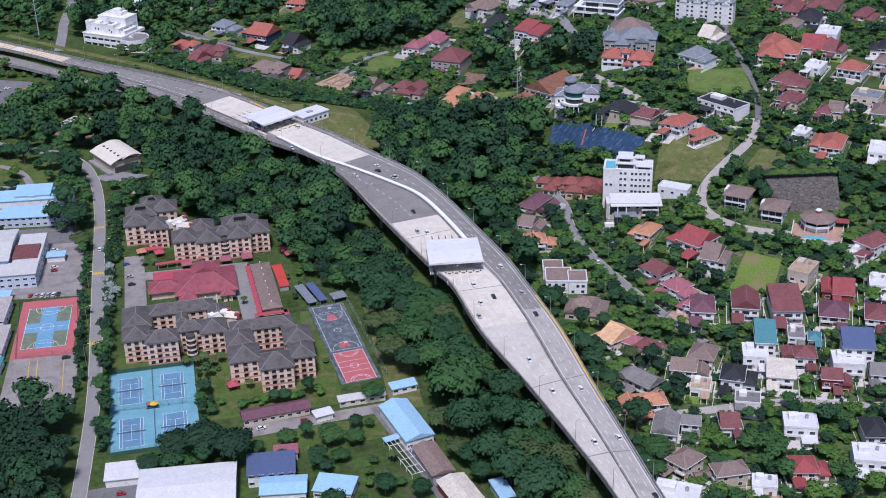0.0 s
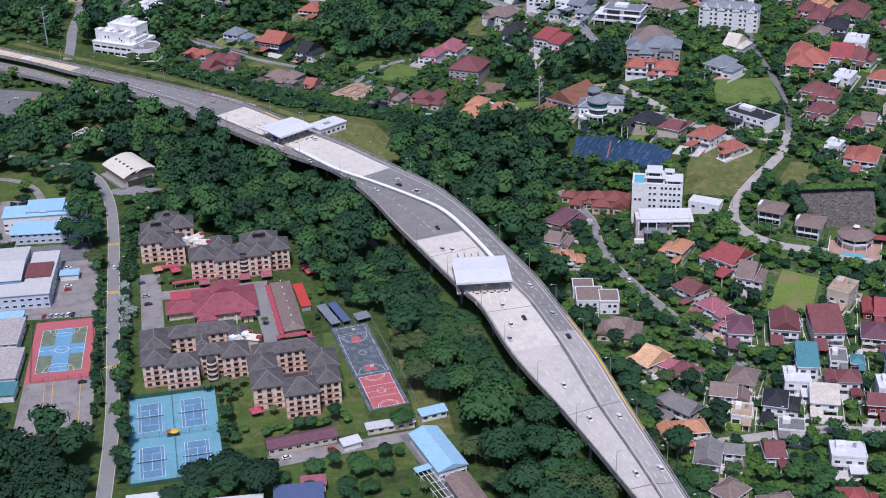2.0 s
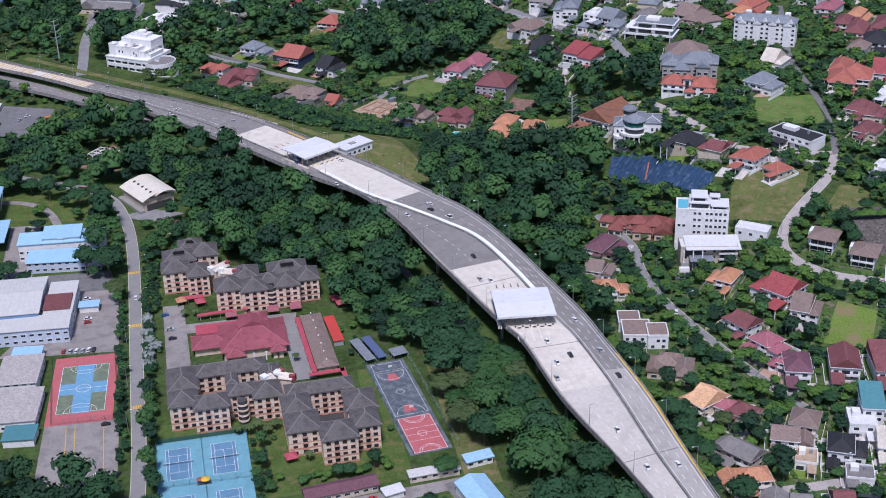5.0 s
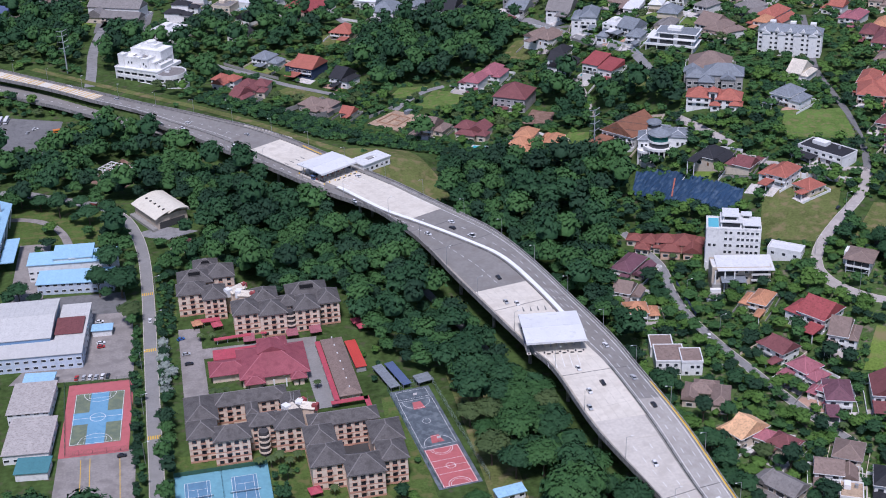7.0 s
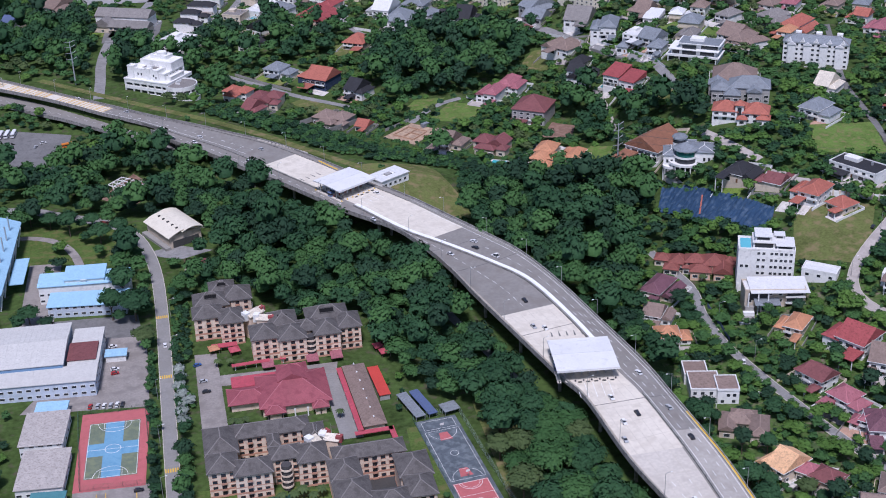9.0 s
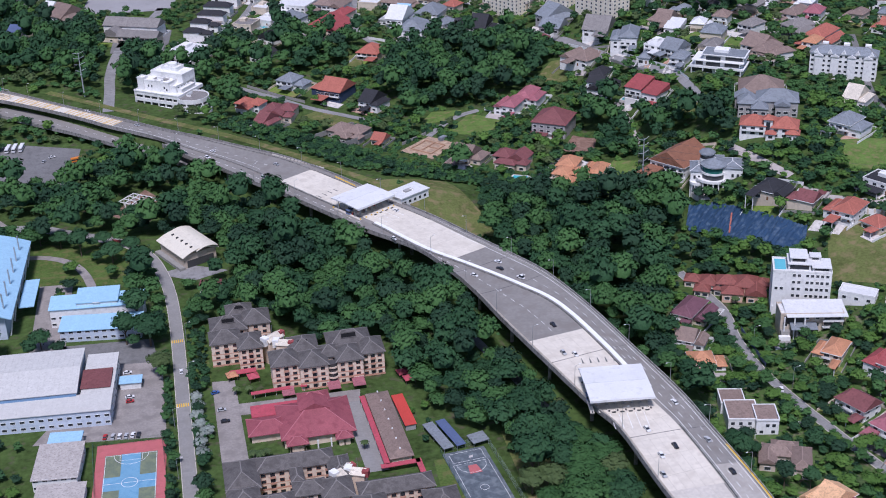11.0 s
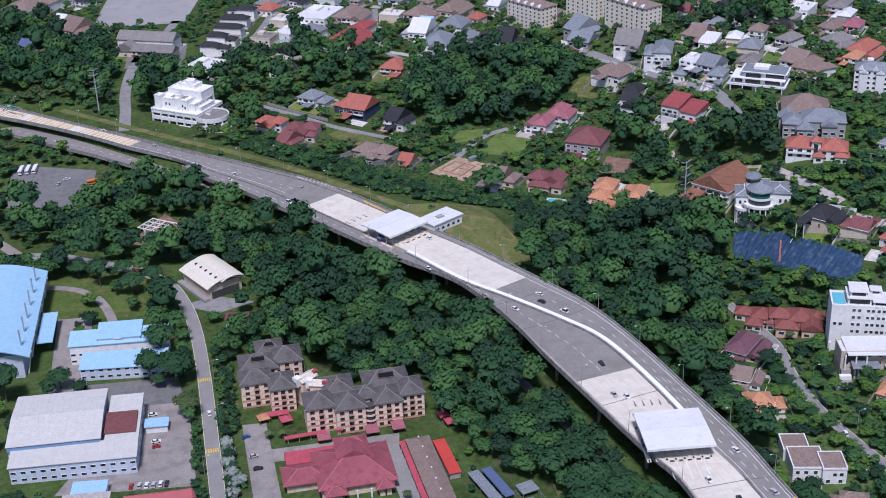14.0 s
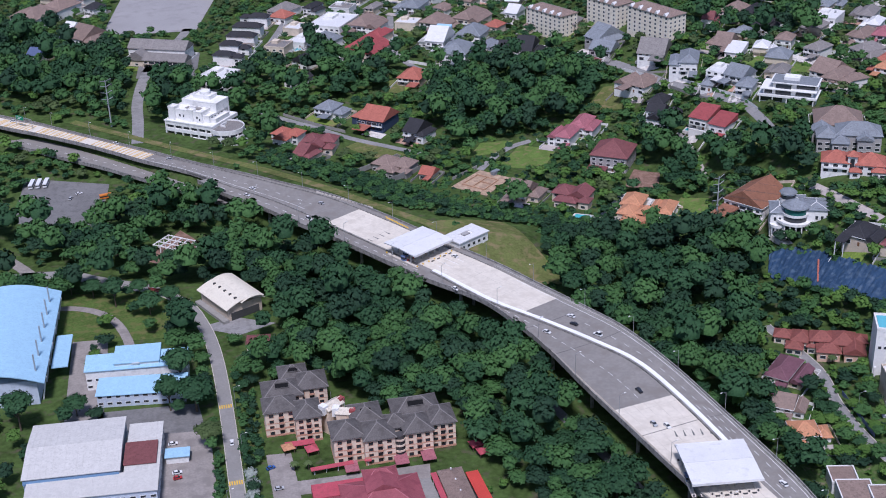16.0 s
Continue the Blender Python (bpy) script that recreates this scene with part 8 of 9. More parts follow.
for k, x, y in ((0, 184, 24), (2, 191, 9), (0, 183, 4), (1, 179, -9), (0, 192, -56), (0, 195, -85), (0, 201, -128), (1, 168, 95), (0, 173, 92), (2, 171, 122), (0, 146, 184), (0, 113, 240), (5, 50, 348), (0, 18, 393), (2, 4, 404)):
    on_deck(k, x, y, 180)
for k, x, y in ((0, 212, -127), (0, 208, -86), (2, 207, -14), (0, 203, 41), (5, 169, 175), (2, 161, 188), (0, 162, 196), (0, 121, 277), (1, 60, 368), (0, 22, 402), (1, -26, 466), (0, -60, 505), (0, -131, 570), (1, 206, 10), (2, 213, -170)):
    on_deck(k, x, y)
for k, x, y, a in ((0, -37, 156, 5), (0, -37, 150, 5), (3, -36, 146, 5), (0, -36, 133, 5), (3, -36, 129, 5), (1, -44, 100.5, 80), (0, -41, 100, 80), (1, -38, 99.5, 80), (0, -35, 99.5, 80), (2, -32.5, 99, 80), (3, -47.5, 101, 80),
                   (0, -11, 150, 90), (2, -26, 28, 5), (0, -29, -12, 5), (2, -21, -14, 60), (0, 64, -60, 8), (3, 84, -58.5, 8), (4, 4, 126, 20), (1, 6, 110, 5), (2, 7, 100, 5), (0, 264, 59, 70), (0, 260, 30, 95), (2, 352, 25, -30), (0, 358, 21, -32),
                   (0, 382, 4, -30), (1, 393, -2, -30), (2, 372, 138, 45), (1, -90, 452, 70), (0, -85, 458, 20), (2, -70, 440, 60), (1, -66, 436, 60), (0, -62, 430, 60), (3, 1, -95, 5), (0, 124, -57, 30), (0, 290, -97, 0), (1, 310, -98, 2), (2, 345, -108, -15)):
    car(k, x, y, a)
for t in CARS:
    for o in (*t.children, t):
        bpy.data.objects.remove(o)


def bus(x, y, turn, body, label, long=10.5):
    t = thing("bus", pose(x, y, float(ground_z(x, y)) + 0.15, 0, 0, turn), label, "bus", "parked buses")
    part("body", Shape().box(-long / 2, -1.25, 0.5, long / 2, 1.25, 1.5).box(-long / 2, -1.25, 2.4, long / 2, 1.25, 3.1), body, t)
    part("glass", Shape().box(-long / 2 + 0.1, -1.22, 1.5, long / 2 - 0.1, 1.22, 2.4), GLASS, t)
    for u in (-long * 0.3, long * 0.32):
        for v in (-1.1, 1.1):
            part("wheel", Shape().hexa([(u + 0.5 * math.cos(k * 0.628), v - 0.15, 0.5 + 0.5 * math.sin(k * 0.628)) for k in range(10)], [(u + 0.5 * math.cos(k * 0.628), v + 0.15, 0.5 + 0.5 * math.sin(k * 0.628)) for k in range(10)]), DARKMETAL, t)


for x in (-115, -110.5, -106):
    bus(x, 477, 82, paint("white", (0.72, 0.72, 0.72)), "white bus parked in the yard")
bus(-68, 447, 15, mat("paint_orange", (0.62, 0.20, 0.03), rough=0.4, var=0.1), "orange lorry parked in the yard", 8)

# pergola of white pipes, and hedges
t = thing("pergola", pose(124, -99, 0, 0, 0, 14), "long pergola frame of white pipes beside the lane", "pergola")
for u in np.linspace(-4, 4, 5):
    part("rail", Shape().beam((u, -15, 2.5), (u, 15, 2.5), 0.18), FRAME, t)
for v in np.linspace(-15, 15, 6):
    part("cross_bar", Shape().beam((-4, v, 2.4), (4, v, 2.4), 0.18), FRAME, t)
    for u in (-4, 4):
        part("post", Shape().box(u - 0.1, v - 0.1, 0, u + 0.1, v + 0.1, 2.5), FRAME, t)
part("roof", Shape().box(-4.4, 12, 2.6, 4.4, 16, 2.75), roof_mat("skyblue"), t, "light blue end roof")
TAKEN.append((124, -99, 6, 17, radians(14)))
red_hoard = thing("site_hoarding", pose(0, 0, 0), "red sheet hoarding beside the road", "hoarding")
for i in range(6):
    p, q = [(-44.5 + 10.0 * f, 311 - 6.0 * f) for f in (i / 6, (i + 1) / 6)]
    part("panel", Shape().beam((*p, 1.2), (*q, 1.2), 0.1, 2.4), roof_mat("red"), red_hoard)
hoard = thing("site_hoarding", pose(0, 0, 0), "blue metal site hoarding along the lane", "hoarding")
for i in range(12):
    p, q = [(268.5 - 3.0 * f, 116 - 36 * f) for f in (i / 12, (i + 1) / 12)]
    g = float(ground_z(*p))
    part("panel", Shape().beam((*p, g + 1.2), (*q, g + 1.2), 0.1, 2.4), roof_mat("blue"), hoard)

# ---- trees ----
def crown_points(rng, size, clumps, leaves, flat, leaf, light=False):
    """Vertices and faces of a crown: a dome of leafy clumps over a shaded core."""
    V, F = [], []
    k = 0
    ico = np.array([(0, 0, 1), (0.894, 0, 0.447), (0.276, 0.851, 0.447), (-0.724, 0.526, 0.447), (-0.724, -0.526, 0.447), (0.276, -0.851, 0.447),
                    (0.724, 0.526, -0.447), (-0.276, 0.851, -0.447), (-0.894, 0, -0.447), (-0.276, -0.851, -0.447), (0.724, -0.526, -0.447), (0, 0, -1)])
    it = [(0, 1, 2), (0, 2, 3), (0, 3, 4), (0, 4, 5), (0, 5, 1), (1, 6, 2), (2, 7, 3), (3, 8, 4), (4, 9, 5), (5, 10, 1), (6, 7, 2), (7, 8, 3), (8, 9, 4), (9, 10, 5), (10, 6, 1), (11, 7, 6), (11, 8, 7), (11, 9, 8), (11, 10, 9), (11, 6, 10)]
    V.append(np.array([0, 0, size * flat * 0.30]) + ico * np.array([size * 0.74, size * 0.74, size * flat * 0.55]) * np.array([[rng.uniform(0.88, 1.1)] for _ in range(12)]))
    F += it
    k = 12
    if light:
        ico = np.array([(1, 0, 0), (0, 1, 0), (-1, 0, 0), (0, -1, 0), (0, 0, 1), (0, 0, -1)], float)
        it = [(0, 1, 4), (1, 2, 4), (2, 3, 4), (3, 0, 4), (1, 0, 5), (2, 1, 5), (3, 2, 5), (0, 3, 5)]
    for c in range(clumps):
        a = 2 * math.pi * (c * 0.382 + rng.uniform(-0.05, 0.05))
        rr = size * 0.74 * math.sqrt((c + 0.3) / clumps)
        r = size * rng.uniform(0.30, 0.44)
        cz = size * flat * (1 - 0.9 * (rr / size) ** 2) * rng.uniform(0.72, 1.05) + rng.uniform(-0.06, 0.06) * size
        o = np.array([rr * math.cos(a), rr * math.sin(a), cz])
        sq = np.array([1, 1, rng.uniform(0.6, 0.8)])
        V.append(o + ico * r * 0.8 * sq * np.array([[rng.uniform(0.85, 1.12)] for _ in range(len(ico))]))
        F += [tuple(i + k for i in f) for f in it]
        k += len(ico)
        for _ in range(leaves):
            n = np.array([rng.gauss(0, 1), rng.gauss(0, 1), rng.gauss(0.55, 0.75)])
            n /= np.linalg.norm(n)
            p = o + n * r * rng.uniform(0.72, 1.24) * sq
            m = n + np.array([rng.gauss(0, 0.22), rng.gauss(0, 0.22), rng.gauss(0.25, 0.2)])
            m /= np.linalg.norm(m)
            s = np.cross(m, (rng.gauss(0, 1), rng.gauss(0, 1), rng.gauss(0, 1)))
            s /= np.linalg.norm(s)
            u = np.cross(m, s)
            e = leaf * rng.uniform(0.7, 1.3)
            V.append(np.array([p - s * e, p + u * e * 0.75 - m * e * 0.2, p + s * e, p - u * e * 0.75 - m * e * 0.2]))
            F += [(k, k + 3, k + 2, k + 1)]
            k += 4
    return np.concatenate(V), F


def crown_normals(v, f, size, flat, base=0.0):
    """Normals between those of the leaves and those of the dome that they lie on, so that a crown is shaded as one soft mass."""
    own = np.zeros_like(v)
    for q in f:
        a, b, c = v[q[0]], v[q[1]], v[q[2]]
        g = np.cross(b - a, c - a)
        own[list(q)] += g / (np.linalg.norm(g) + 1e-9)
    own /= np.linalg.norm(own, axis=1)[:, None] + 1e-9
    n = (v - np.array((0, 0, base - 0.1 * size * flat))) / np.array((size, size, 1.1 * size * flat))
    n /= np.linalg.norm(n, axis=1)[:, None] + 1e-6
    n[:, 2] += 0.35
    n = n / np.linalg.norm(n, axis=1)[:, None] * 0.8 + own * 0.5
    n /= np.linalg.norm(n, axis=1)[:, None] + 1e-9
    short = np.clip(0.3 - (n * own).sum(1), 0, None)
    n += own * short[:, None]
    return n / np.linalg.norm(n, axis=1)[:, None]


def leafy(name, v, f, normals, material):
    me = bpy.data.meshes.new(name)
    me.from_pydata(v.tolist(), [], f)
    me.polygons.foreach_set("use_smooth", [True] * len(f))
    me.normals_split_custom_set_from_vertices(normals.tolist())
    me.materials.append(material)
    return me


def tree(kind, size, height, clumps, leaves, flat, leaf, material, label):
    rng = random.Random(kind * 11 + 5)
    t = thing("tree", pose(0, 0, 0), label, "tree", "trees")
    s = Shape().tube(0, 0, -1.5, height * 0.8, size * 0.07, size * 0.04, n=7)
    for k in range(5):
        a = 2 * math.pi * (k / 5 + rng.uniform(-0.05, 0.05))
        s.beam((0, 0, height * rng.uniform(0.5, 0.75)), (size * 0.55 * math.cos(a), size * 0.55 * math.sin(a), height + size * flat * 0.35), size * 0.04)
    part("trunk", s, BARK, t)
    v, f = crown_points(rng, size, clumps, leaves, flat, leaf)
    v[:, 2] += height
    part("crown", leafy("crown", v, f, crown_normals(v, f, size, flat, height), material), None, t)
    return t, v, f


KINDS = []
for k, (size, height, clumps, leaves, flat, leaf, m, label) in enumerate((
        (5.2, 5.0, 17, 50, 0.55, 0.46, 0, "broad leafy deep green tree"), (4.4, 6.5, 15, 48, 0.95, 0.44, 0, "tall dense dark green tree"),
        (6.8, 6.0, 24, 60, 0.40, 0.5, 1, "wide flat-crowned green rain tree"), (3.6, 5.5, 12, 40, 1.1, 0.42, 3, "narrow very dark green tree"),
        (4.8, 5.0, 16, 46, 0.7, 0.46, 4, "olive green spreading tree"), (3.0, 2.5, 10, 36, 0.75, 0.36, 2, "small bright green garden tree"),
        (5.8, 6.0, 20, 54, 0.6, 0.48, 0, "large dark green shade tree"), (2.6, 2.0, 9, 32, 0.7, 0.34, 1, "small round garden tree"),
        (5.8, 6.0, 20, 54, 0.6, 0.48, 3, "large very dark green shade tree"))):
    KINDS.append(tree(k, size, height, clumps, leaves, flat, leaf, LEAVES[m], label))
LIGHT, FAR = [], []
for k, (size, height, clumps, leaves, flat, leaf) in enumerate(((5.2, 5.0, 7, 11, 0.6, 0.85), (4.4, 6.5, 6, 11, 0.95, 0.8), (6.4, 6.0, 8, 12, 0.42, 0.9), (3.2, 3.2, 4, 9, 0.9, 0.7))):
    v, f = crown_points(random.Random(70 + k), size, clumps, leaves, flat, leaf, True)
    v[:, 2] += height
    FAR.append((v, f, crown_normals(v, f, size, flat, height)))
for k, (size, height, clumps, leaves, flat, leaf) in enumerate(((5.2, 5.0, 9, 27, 0.6, 0.56), (4.4, 6.5, 8, 27, 0.95, 0.52), (6.4, 6.0, 11, 28, 0.42, 0.6), (3.2, 3.2, 5, 17, 0.9, 0.5))):
    v, f = crown_points(random.Random(90 + k), size, clumps, leaves, flat, leaf, True)
    v[:, 2] += height
    LIGHT.append((v, f, crown_normals(v, f, size, flat, height)))


LANE_PTS = np.concatenate([np.concatenate([c, np.full((len(c), 1), h)], 1) for c, h in LANES])


PLOTS = np.array(TAKEN)
PC, PS = np.cos(PLOTS[:, 4]), np.sin(PLOTS[:, 4])


def free(x, y, r, share=0.7):
    """Whether a crown of radius r at x, y keeps clear of plots and roads."""
    if (np.hypot(LANE_PTS[:, 0] - x, LANE_PTS[:, 1] - y) < LANE_PTS[:, 2] + r * share + (2.5 if y > 330 and r > 1.5 else 0)).any():
        return False
    for north in ((0, 5 if x < 200 else 3.2) if r > 2.2 else (0,)):
        if covered(x, y + north, r, share):
            return False
    return True


def covered(x, y, r, share):
    dx, dy = x - PLOTS[:, 0], y - PLOTS[:, 1]
    u, v = np.abs(dx * PC + dy * PS), np.abs(dy * PC - dx * PS)
    return ((u < PLOTS[:, 2] + r * share) & (v < PLOTS[:, 3] + r * share)).any()


def inside(p, poly):
    x, y = p
    c = False
    for (x0, y0), (x1, y1) in zip(poly, poly[1:] + poly[:1]):
        if (y0 > y) != (y1 > y) and x < (x1 - x0) * (y - y0) / (y1 - y0) + x0:
            c = not c
    return c


CLEARING = (137, 200, 9)
WOODS = [[(-150, 306), (-60, 304), (-40, 296), (-26, 318), (-60, 332), (-150, 346)],
         [(179, 599), (220, 620), (268, 613), (294, 550), (290, 524), (271, 507), (237, 497), (220, 466), (175, 462), (153, 444), (141, 471), (159, 524), (161, 574)], [(90, 666), (110, 632), (147, 615), (136, 570), (99, 559), (79, 584)], [(399, 644), (495, 611), (436, 492), (409, 509), (384, 523), (365, 547)], [(310, 426), (326, 386), (325, 348), (317, 329), (304, 332), (300, 366), (293, 406)], [(339, 350), (350, 332), (338, 296), (327, 296), (320, 328)], [(288, 434), (304, 420), (297, 381), (277, 393)], [(251, 360), (277, 393), (297, 369), (290, 338), (275, 348), (274, 357)], [(17, 612), (48, 653), (60, 599), (78, 574), (71, 541), (45, 557), (38, 569)],
         [(182, 258), (215, 262), (262, 330), (235, 345), (205, 330), (185, 358), (130, 354), (122, 338), (160, 318)], [(28, 452), (60, 412), (112, 348), (126, 356), (80, 418), (48, 466)], [(132, -200), (200, -200), (190, -90), (180, -20), (176, 20), (166, 55), (156, 105), (146, 165), (124, 225), (76, 300), (24, 380), (-20, 428), (-70, 400), (-140, 430), (-140, 350), (-60, 330), (-8, 300), (25, 280), (-4, 240),
          (0, 195), (40, 192), (90, 160), (92, 118), (112, 66), (128, 55), (130, -30), (142, -60), (146, -110)],
         [(222, -40), (215, 10), (212, 60), (203, 105), (196, 145), (186, 185), (170, 215), (168, 255), (215, 262), (205, 320), (262, 330), (280, 290), (300, 250), (268, 215), (255, 180), (235, 150), (226, 100), (224, 50)],
         [(-60, 560), (-20, 520), (40, 470), (60, 520), (50, 560), (0, 600), (-20, 660), (-110, 760), (-260, 860), (-260, 720), (-140, 620)],
         [(165, 470), (230, 470), (280, 500), (300, 560), (240, 590), (180, 560), (165, 520)],
         [(110, 585), (160, 600), (150, 620), (110, 640), (90, 600)],
         [(-4, 232), (-2, 196), (36, 188), (60, 152), (92, 142), (96, 104), (108, 74), (118, 60), (124, 100), (100, 160), (60, 200), (20, 222)],
         [(-78, -14), (-50, -6), (-26, -22), (-22, -120), (-78, -120)], [(14, -70), (52, -68), (54, -90), (30, -94), (12, -88)],
         [(221, -200), (238, -200), (231, -90), (226, -38), (220, -38)], [(-34, 168), (-17, 165), (-17, 262), (-34, 250)],
         [(120, 400), (150, 360), (120, 345), (70, 400), (30, 450), (60, 470), (100, 420)]]
HEDGES = [[(-7.6, 52), (-4.6, 52), (-4.6, -64), (-9, -64)], [(38, -6), (43, -4), (43, -44), (38, -50)], [(-6.5, 215), (2, 215), (2, 130), (-3, 130), (-3, 60), (-6.5, 60)],
          [(-20, 168), (-17, 168), (-17, -10), (-20, -10)], [(56, -42), (96, -40), (96, -35), (56, -37)]]
rng = random.Random(5)
placed = []
cells = {}


def near(x, y, r, share=0.62):
    i, j = int(x // 12), int(y // 12)
    for a in (i - 1, i, i + 1):
        for b in (j - 1, j, j + 1):
            for px_, py_, pr in cells.get((a, b), ()):
                if (px_ - x) ** 2 + (py_ - y) ** 2 < (share * (r + pr)) ** 2:
                    return True
    return False


def in_sight(x, y):
    """Whether a place lies on the stretch of land that the flight looks down on."""
    west = -82 - 0.28 * (y + 99) if y < 120 else -143 - 0.072 * (y - 120)
    return west < x < 340 + 0.543 * (y + 188) and -135 - 0.2536 * (x + 47) < y < 960 - 0.342 * (x + 166)


def try_tree(x, y, r, choice):
    if not in_sight(x, y):
        return
    if choice == "wood" and np.hypot(EDGE_L[:, 0] - x, EDGE_L[:, 1] - y).min() < 0.95 * r + 2.5:
        return
    if math.hypot(x - CLEARING[0], y - CLEARING[1]) < CLEARING[2] + r:
        return
    if abs(x - 16) < 19 + 0.6 * r and abs(y - -25) < 36 + 0.6 * r:
        return
    if near(x, y, r, 0.5 if choice == "wood" or 200 < x and y < 200 else 0.62) or not free(x, y, r, (0.62 if x > 90 and y < 260 else 0.4) if choice == "wood" and (x > 60 or (x < -20 and 290 < y < 350)) else 0.42 if choice == "garden" and x > 200 else 0.7):
        return
    cells.setdefault((int(x // 12), int(y // 12)), []).append((x, y, r))
    placed.append((x, y, r, choice))


# great spreading trees beside the viaduct and round the courts
for x, y, r in ((-31, 207, 7.8), (-37, 185, 6.6), (-25, 181, 9.4), (-21, 150, 6.2), (-80, 192, 6.4), (-86, 318, 6.6), (-74, 311, 6.0), (-62, 297, 6.2), (-44, 283, 7.0), (-29, 266, 6.6), (-105, 186, 7.4), (-106, 226, 5.6), (-49, 306, 5.4), (-33, 290, 5.6),
                (26, -77, 8.6), (38, -78, 8.8), (50, -87, 9.4), (14, -84, 6.0), (118, -49, 5.6), (71, -88, 3.2), (93, -76, 5.0), (151, -33, 9.0), (169, -42, 7.6), (175, -55, 5.4), (176.5, -72, 8.6),
                (179.5, -98, 8.2), (180.5, -117, 8.2), (154, -67, 12.5), (153, -97, 10.8), (158, -117, 8.4), (163, -131, 9.4), (173, -146, 10.5), (188, -153, 5.8), (145, -9, 9.4), (135, 37, 8.6), (152, 18, 8.0), (140, 62, 8.4)):
    cells.setdefault((int(x // 12), int(y // 12)), []).append((x, y, r))
    placed.append((x, y, r, "great"))
for w in WOODS:
    xs, ys = [p[0] for p in w], [p[1] for p in w]
    area = (max(xs) - min(xs)) * (max(ys) - min(ys))
    for _ in range(int(area / (3 if w[0] in ((28, 452), (120, 400), (182, 258)) else 9))):
        x, y = rng.uniform(min(xs), max(xs)), rng.uniform(min(ys), max(ys))
        if inside((x, y), w):
            r = rng.choice((4.2, 5.4, 6.4, 7.4, 8.4, 9.2) if y > 60 else (5.0, 6.2, 7.4, 8.4, 9.2))
            if 20 < x < 165 and 335 < y < 480 or 120 < x < 270 and 298 < y < 352:
                r = rng.choice((1.8, 2.4, 3.0, 3.4))
            try_tree(x, y, r, "wood")
for w in HEDGES:
    xs, ys = [p[0] for p in w], [p[1] for p in w]
    for _ in range(int((max(xs) - min(xs)) * (max(ys) - min(ys)) / 2.5)):
        x, y = rng.uniform(min(xs), max(xs)), rng.uniform(min(ys), max(ys))
        if inside((x, y), w):
            r = rng.choice((3.0, 3.8, 4.6) if w is HEDGES[0] else (1.6, 2.2, 2.8, 3.2))
            if not near(x, y, r):
                cells.setdefault((int(x // 12), int(y // 12)), []).append((x, y, r))
                placed.append((x, y, r, "wood"))
for r in (4.8, 3.6, 3.0, 2.4, 1.9, 1.5):
    for _ in range(2400):
        x, y = rng.uniform(216, 480), rng.uniform(-200, 340)
        if r < 4.5 or rng.random() < 0.6:
            try_tree(x, y, r * rng.uniform(0.9, 1.1), "garden")
for r in (4.6, 3.8, 3.0, 2.3):
    for _ in range(3000):
        x, y = rng.uniform(200, 640), rng.uniform(250, 900)
        try_tree(x, y, r * rng.uniform(0.85, 1.15), "garden")
for r in (4.8, 4.0, 3.2, 2.5):
    for _ in range(2600):
        x, y = rng.uniform(-260, 240), rng.uniform(420, 980)
        try_tree(x, y, r * rng.uniform(0.85, 1.15), "garden")
for _ in range(900):
    x, y = rng.uniform(-170, -18), rng.uniform(-200, 420)
    try_tree(x, y, rng.choice((3.0, 4.0, 5.0)), "garden")
for _ in range(260):
    x, y = rng.uniform(-20, 130), rng.uniform(-200, -66)
    try_tree(x, y, rng.choice((2.5, 3.4, 4.4, 5.2)), "wood")
for _ in range(120):
    x, y = rng.uniform(-8, 130), rng.uniform(-60, 215)
    try_tree(x, y, rng.choice((1.6, 2.2, 2.8)), "garden")

# tall trees that reach over the parapet, a hedge above the stone wall, silver shrubs along the road
for i in range(13):
    x, y = 374 + i * 3.3, 85 - i * 0.55
    copy_thing(KINDS[rng.choice((5, 7))][0], pose(x, y, 28.0, 0, 0, rng.uniform(0, 360)) @ Matrix.Diagonal((1.25, 1.25, 1.0, 1)))
for x, y, r in ((368, 72, 4.2), (369, 80, 4.6), (371, 90, 5.0), (417, 66, 3.6), (419, 74, 4.4), (418, 84, 4.6), (400, 92, 4.4), (386, 94, 4.6)):
    k = rng.choice((0, 1, 6))
    sc = r / (5.2, 4.4, 6.8, 3.6, 4.8, 3.0, 5.8, 2.6, 5.8)[k]
    copy_thing(KINDS[k][0], pose(x, y, 26.0 if 380 < x < 410 else float(ground_z(x, y)), 0, 0, rng.uniform(0, 360)) @ Matrix.Diagonal((sc, sc, sc * (1.0 if 380 < x < 410 else 1.7), 1)))
silver = tree(44, 2.5, 1.6, 8, 26, 0.8, 0.4, LEAVES[5], "pale silver-green round tree beside the road")
for x, y in ((-5, 119), (-4.5, 112), (-5.2, 104), (-4.8, 96), (-4.2, 89), (-1, 90), (-5, 81), (-4.6, 73)):
    copy_thing(silver[0], pose(x, y, 0, 0, 0, rng.uniform(0, 360)) @ Matrix.Diagonal((1.35, 1.35, 1.5, 1)))


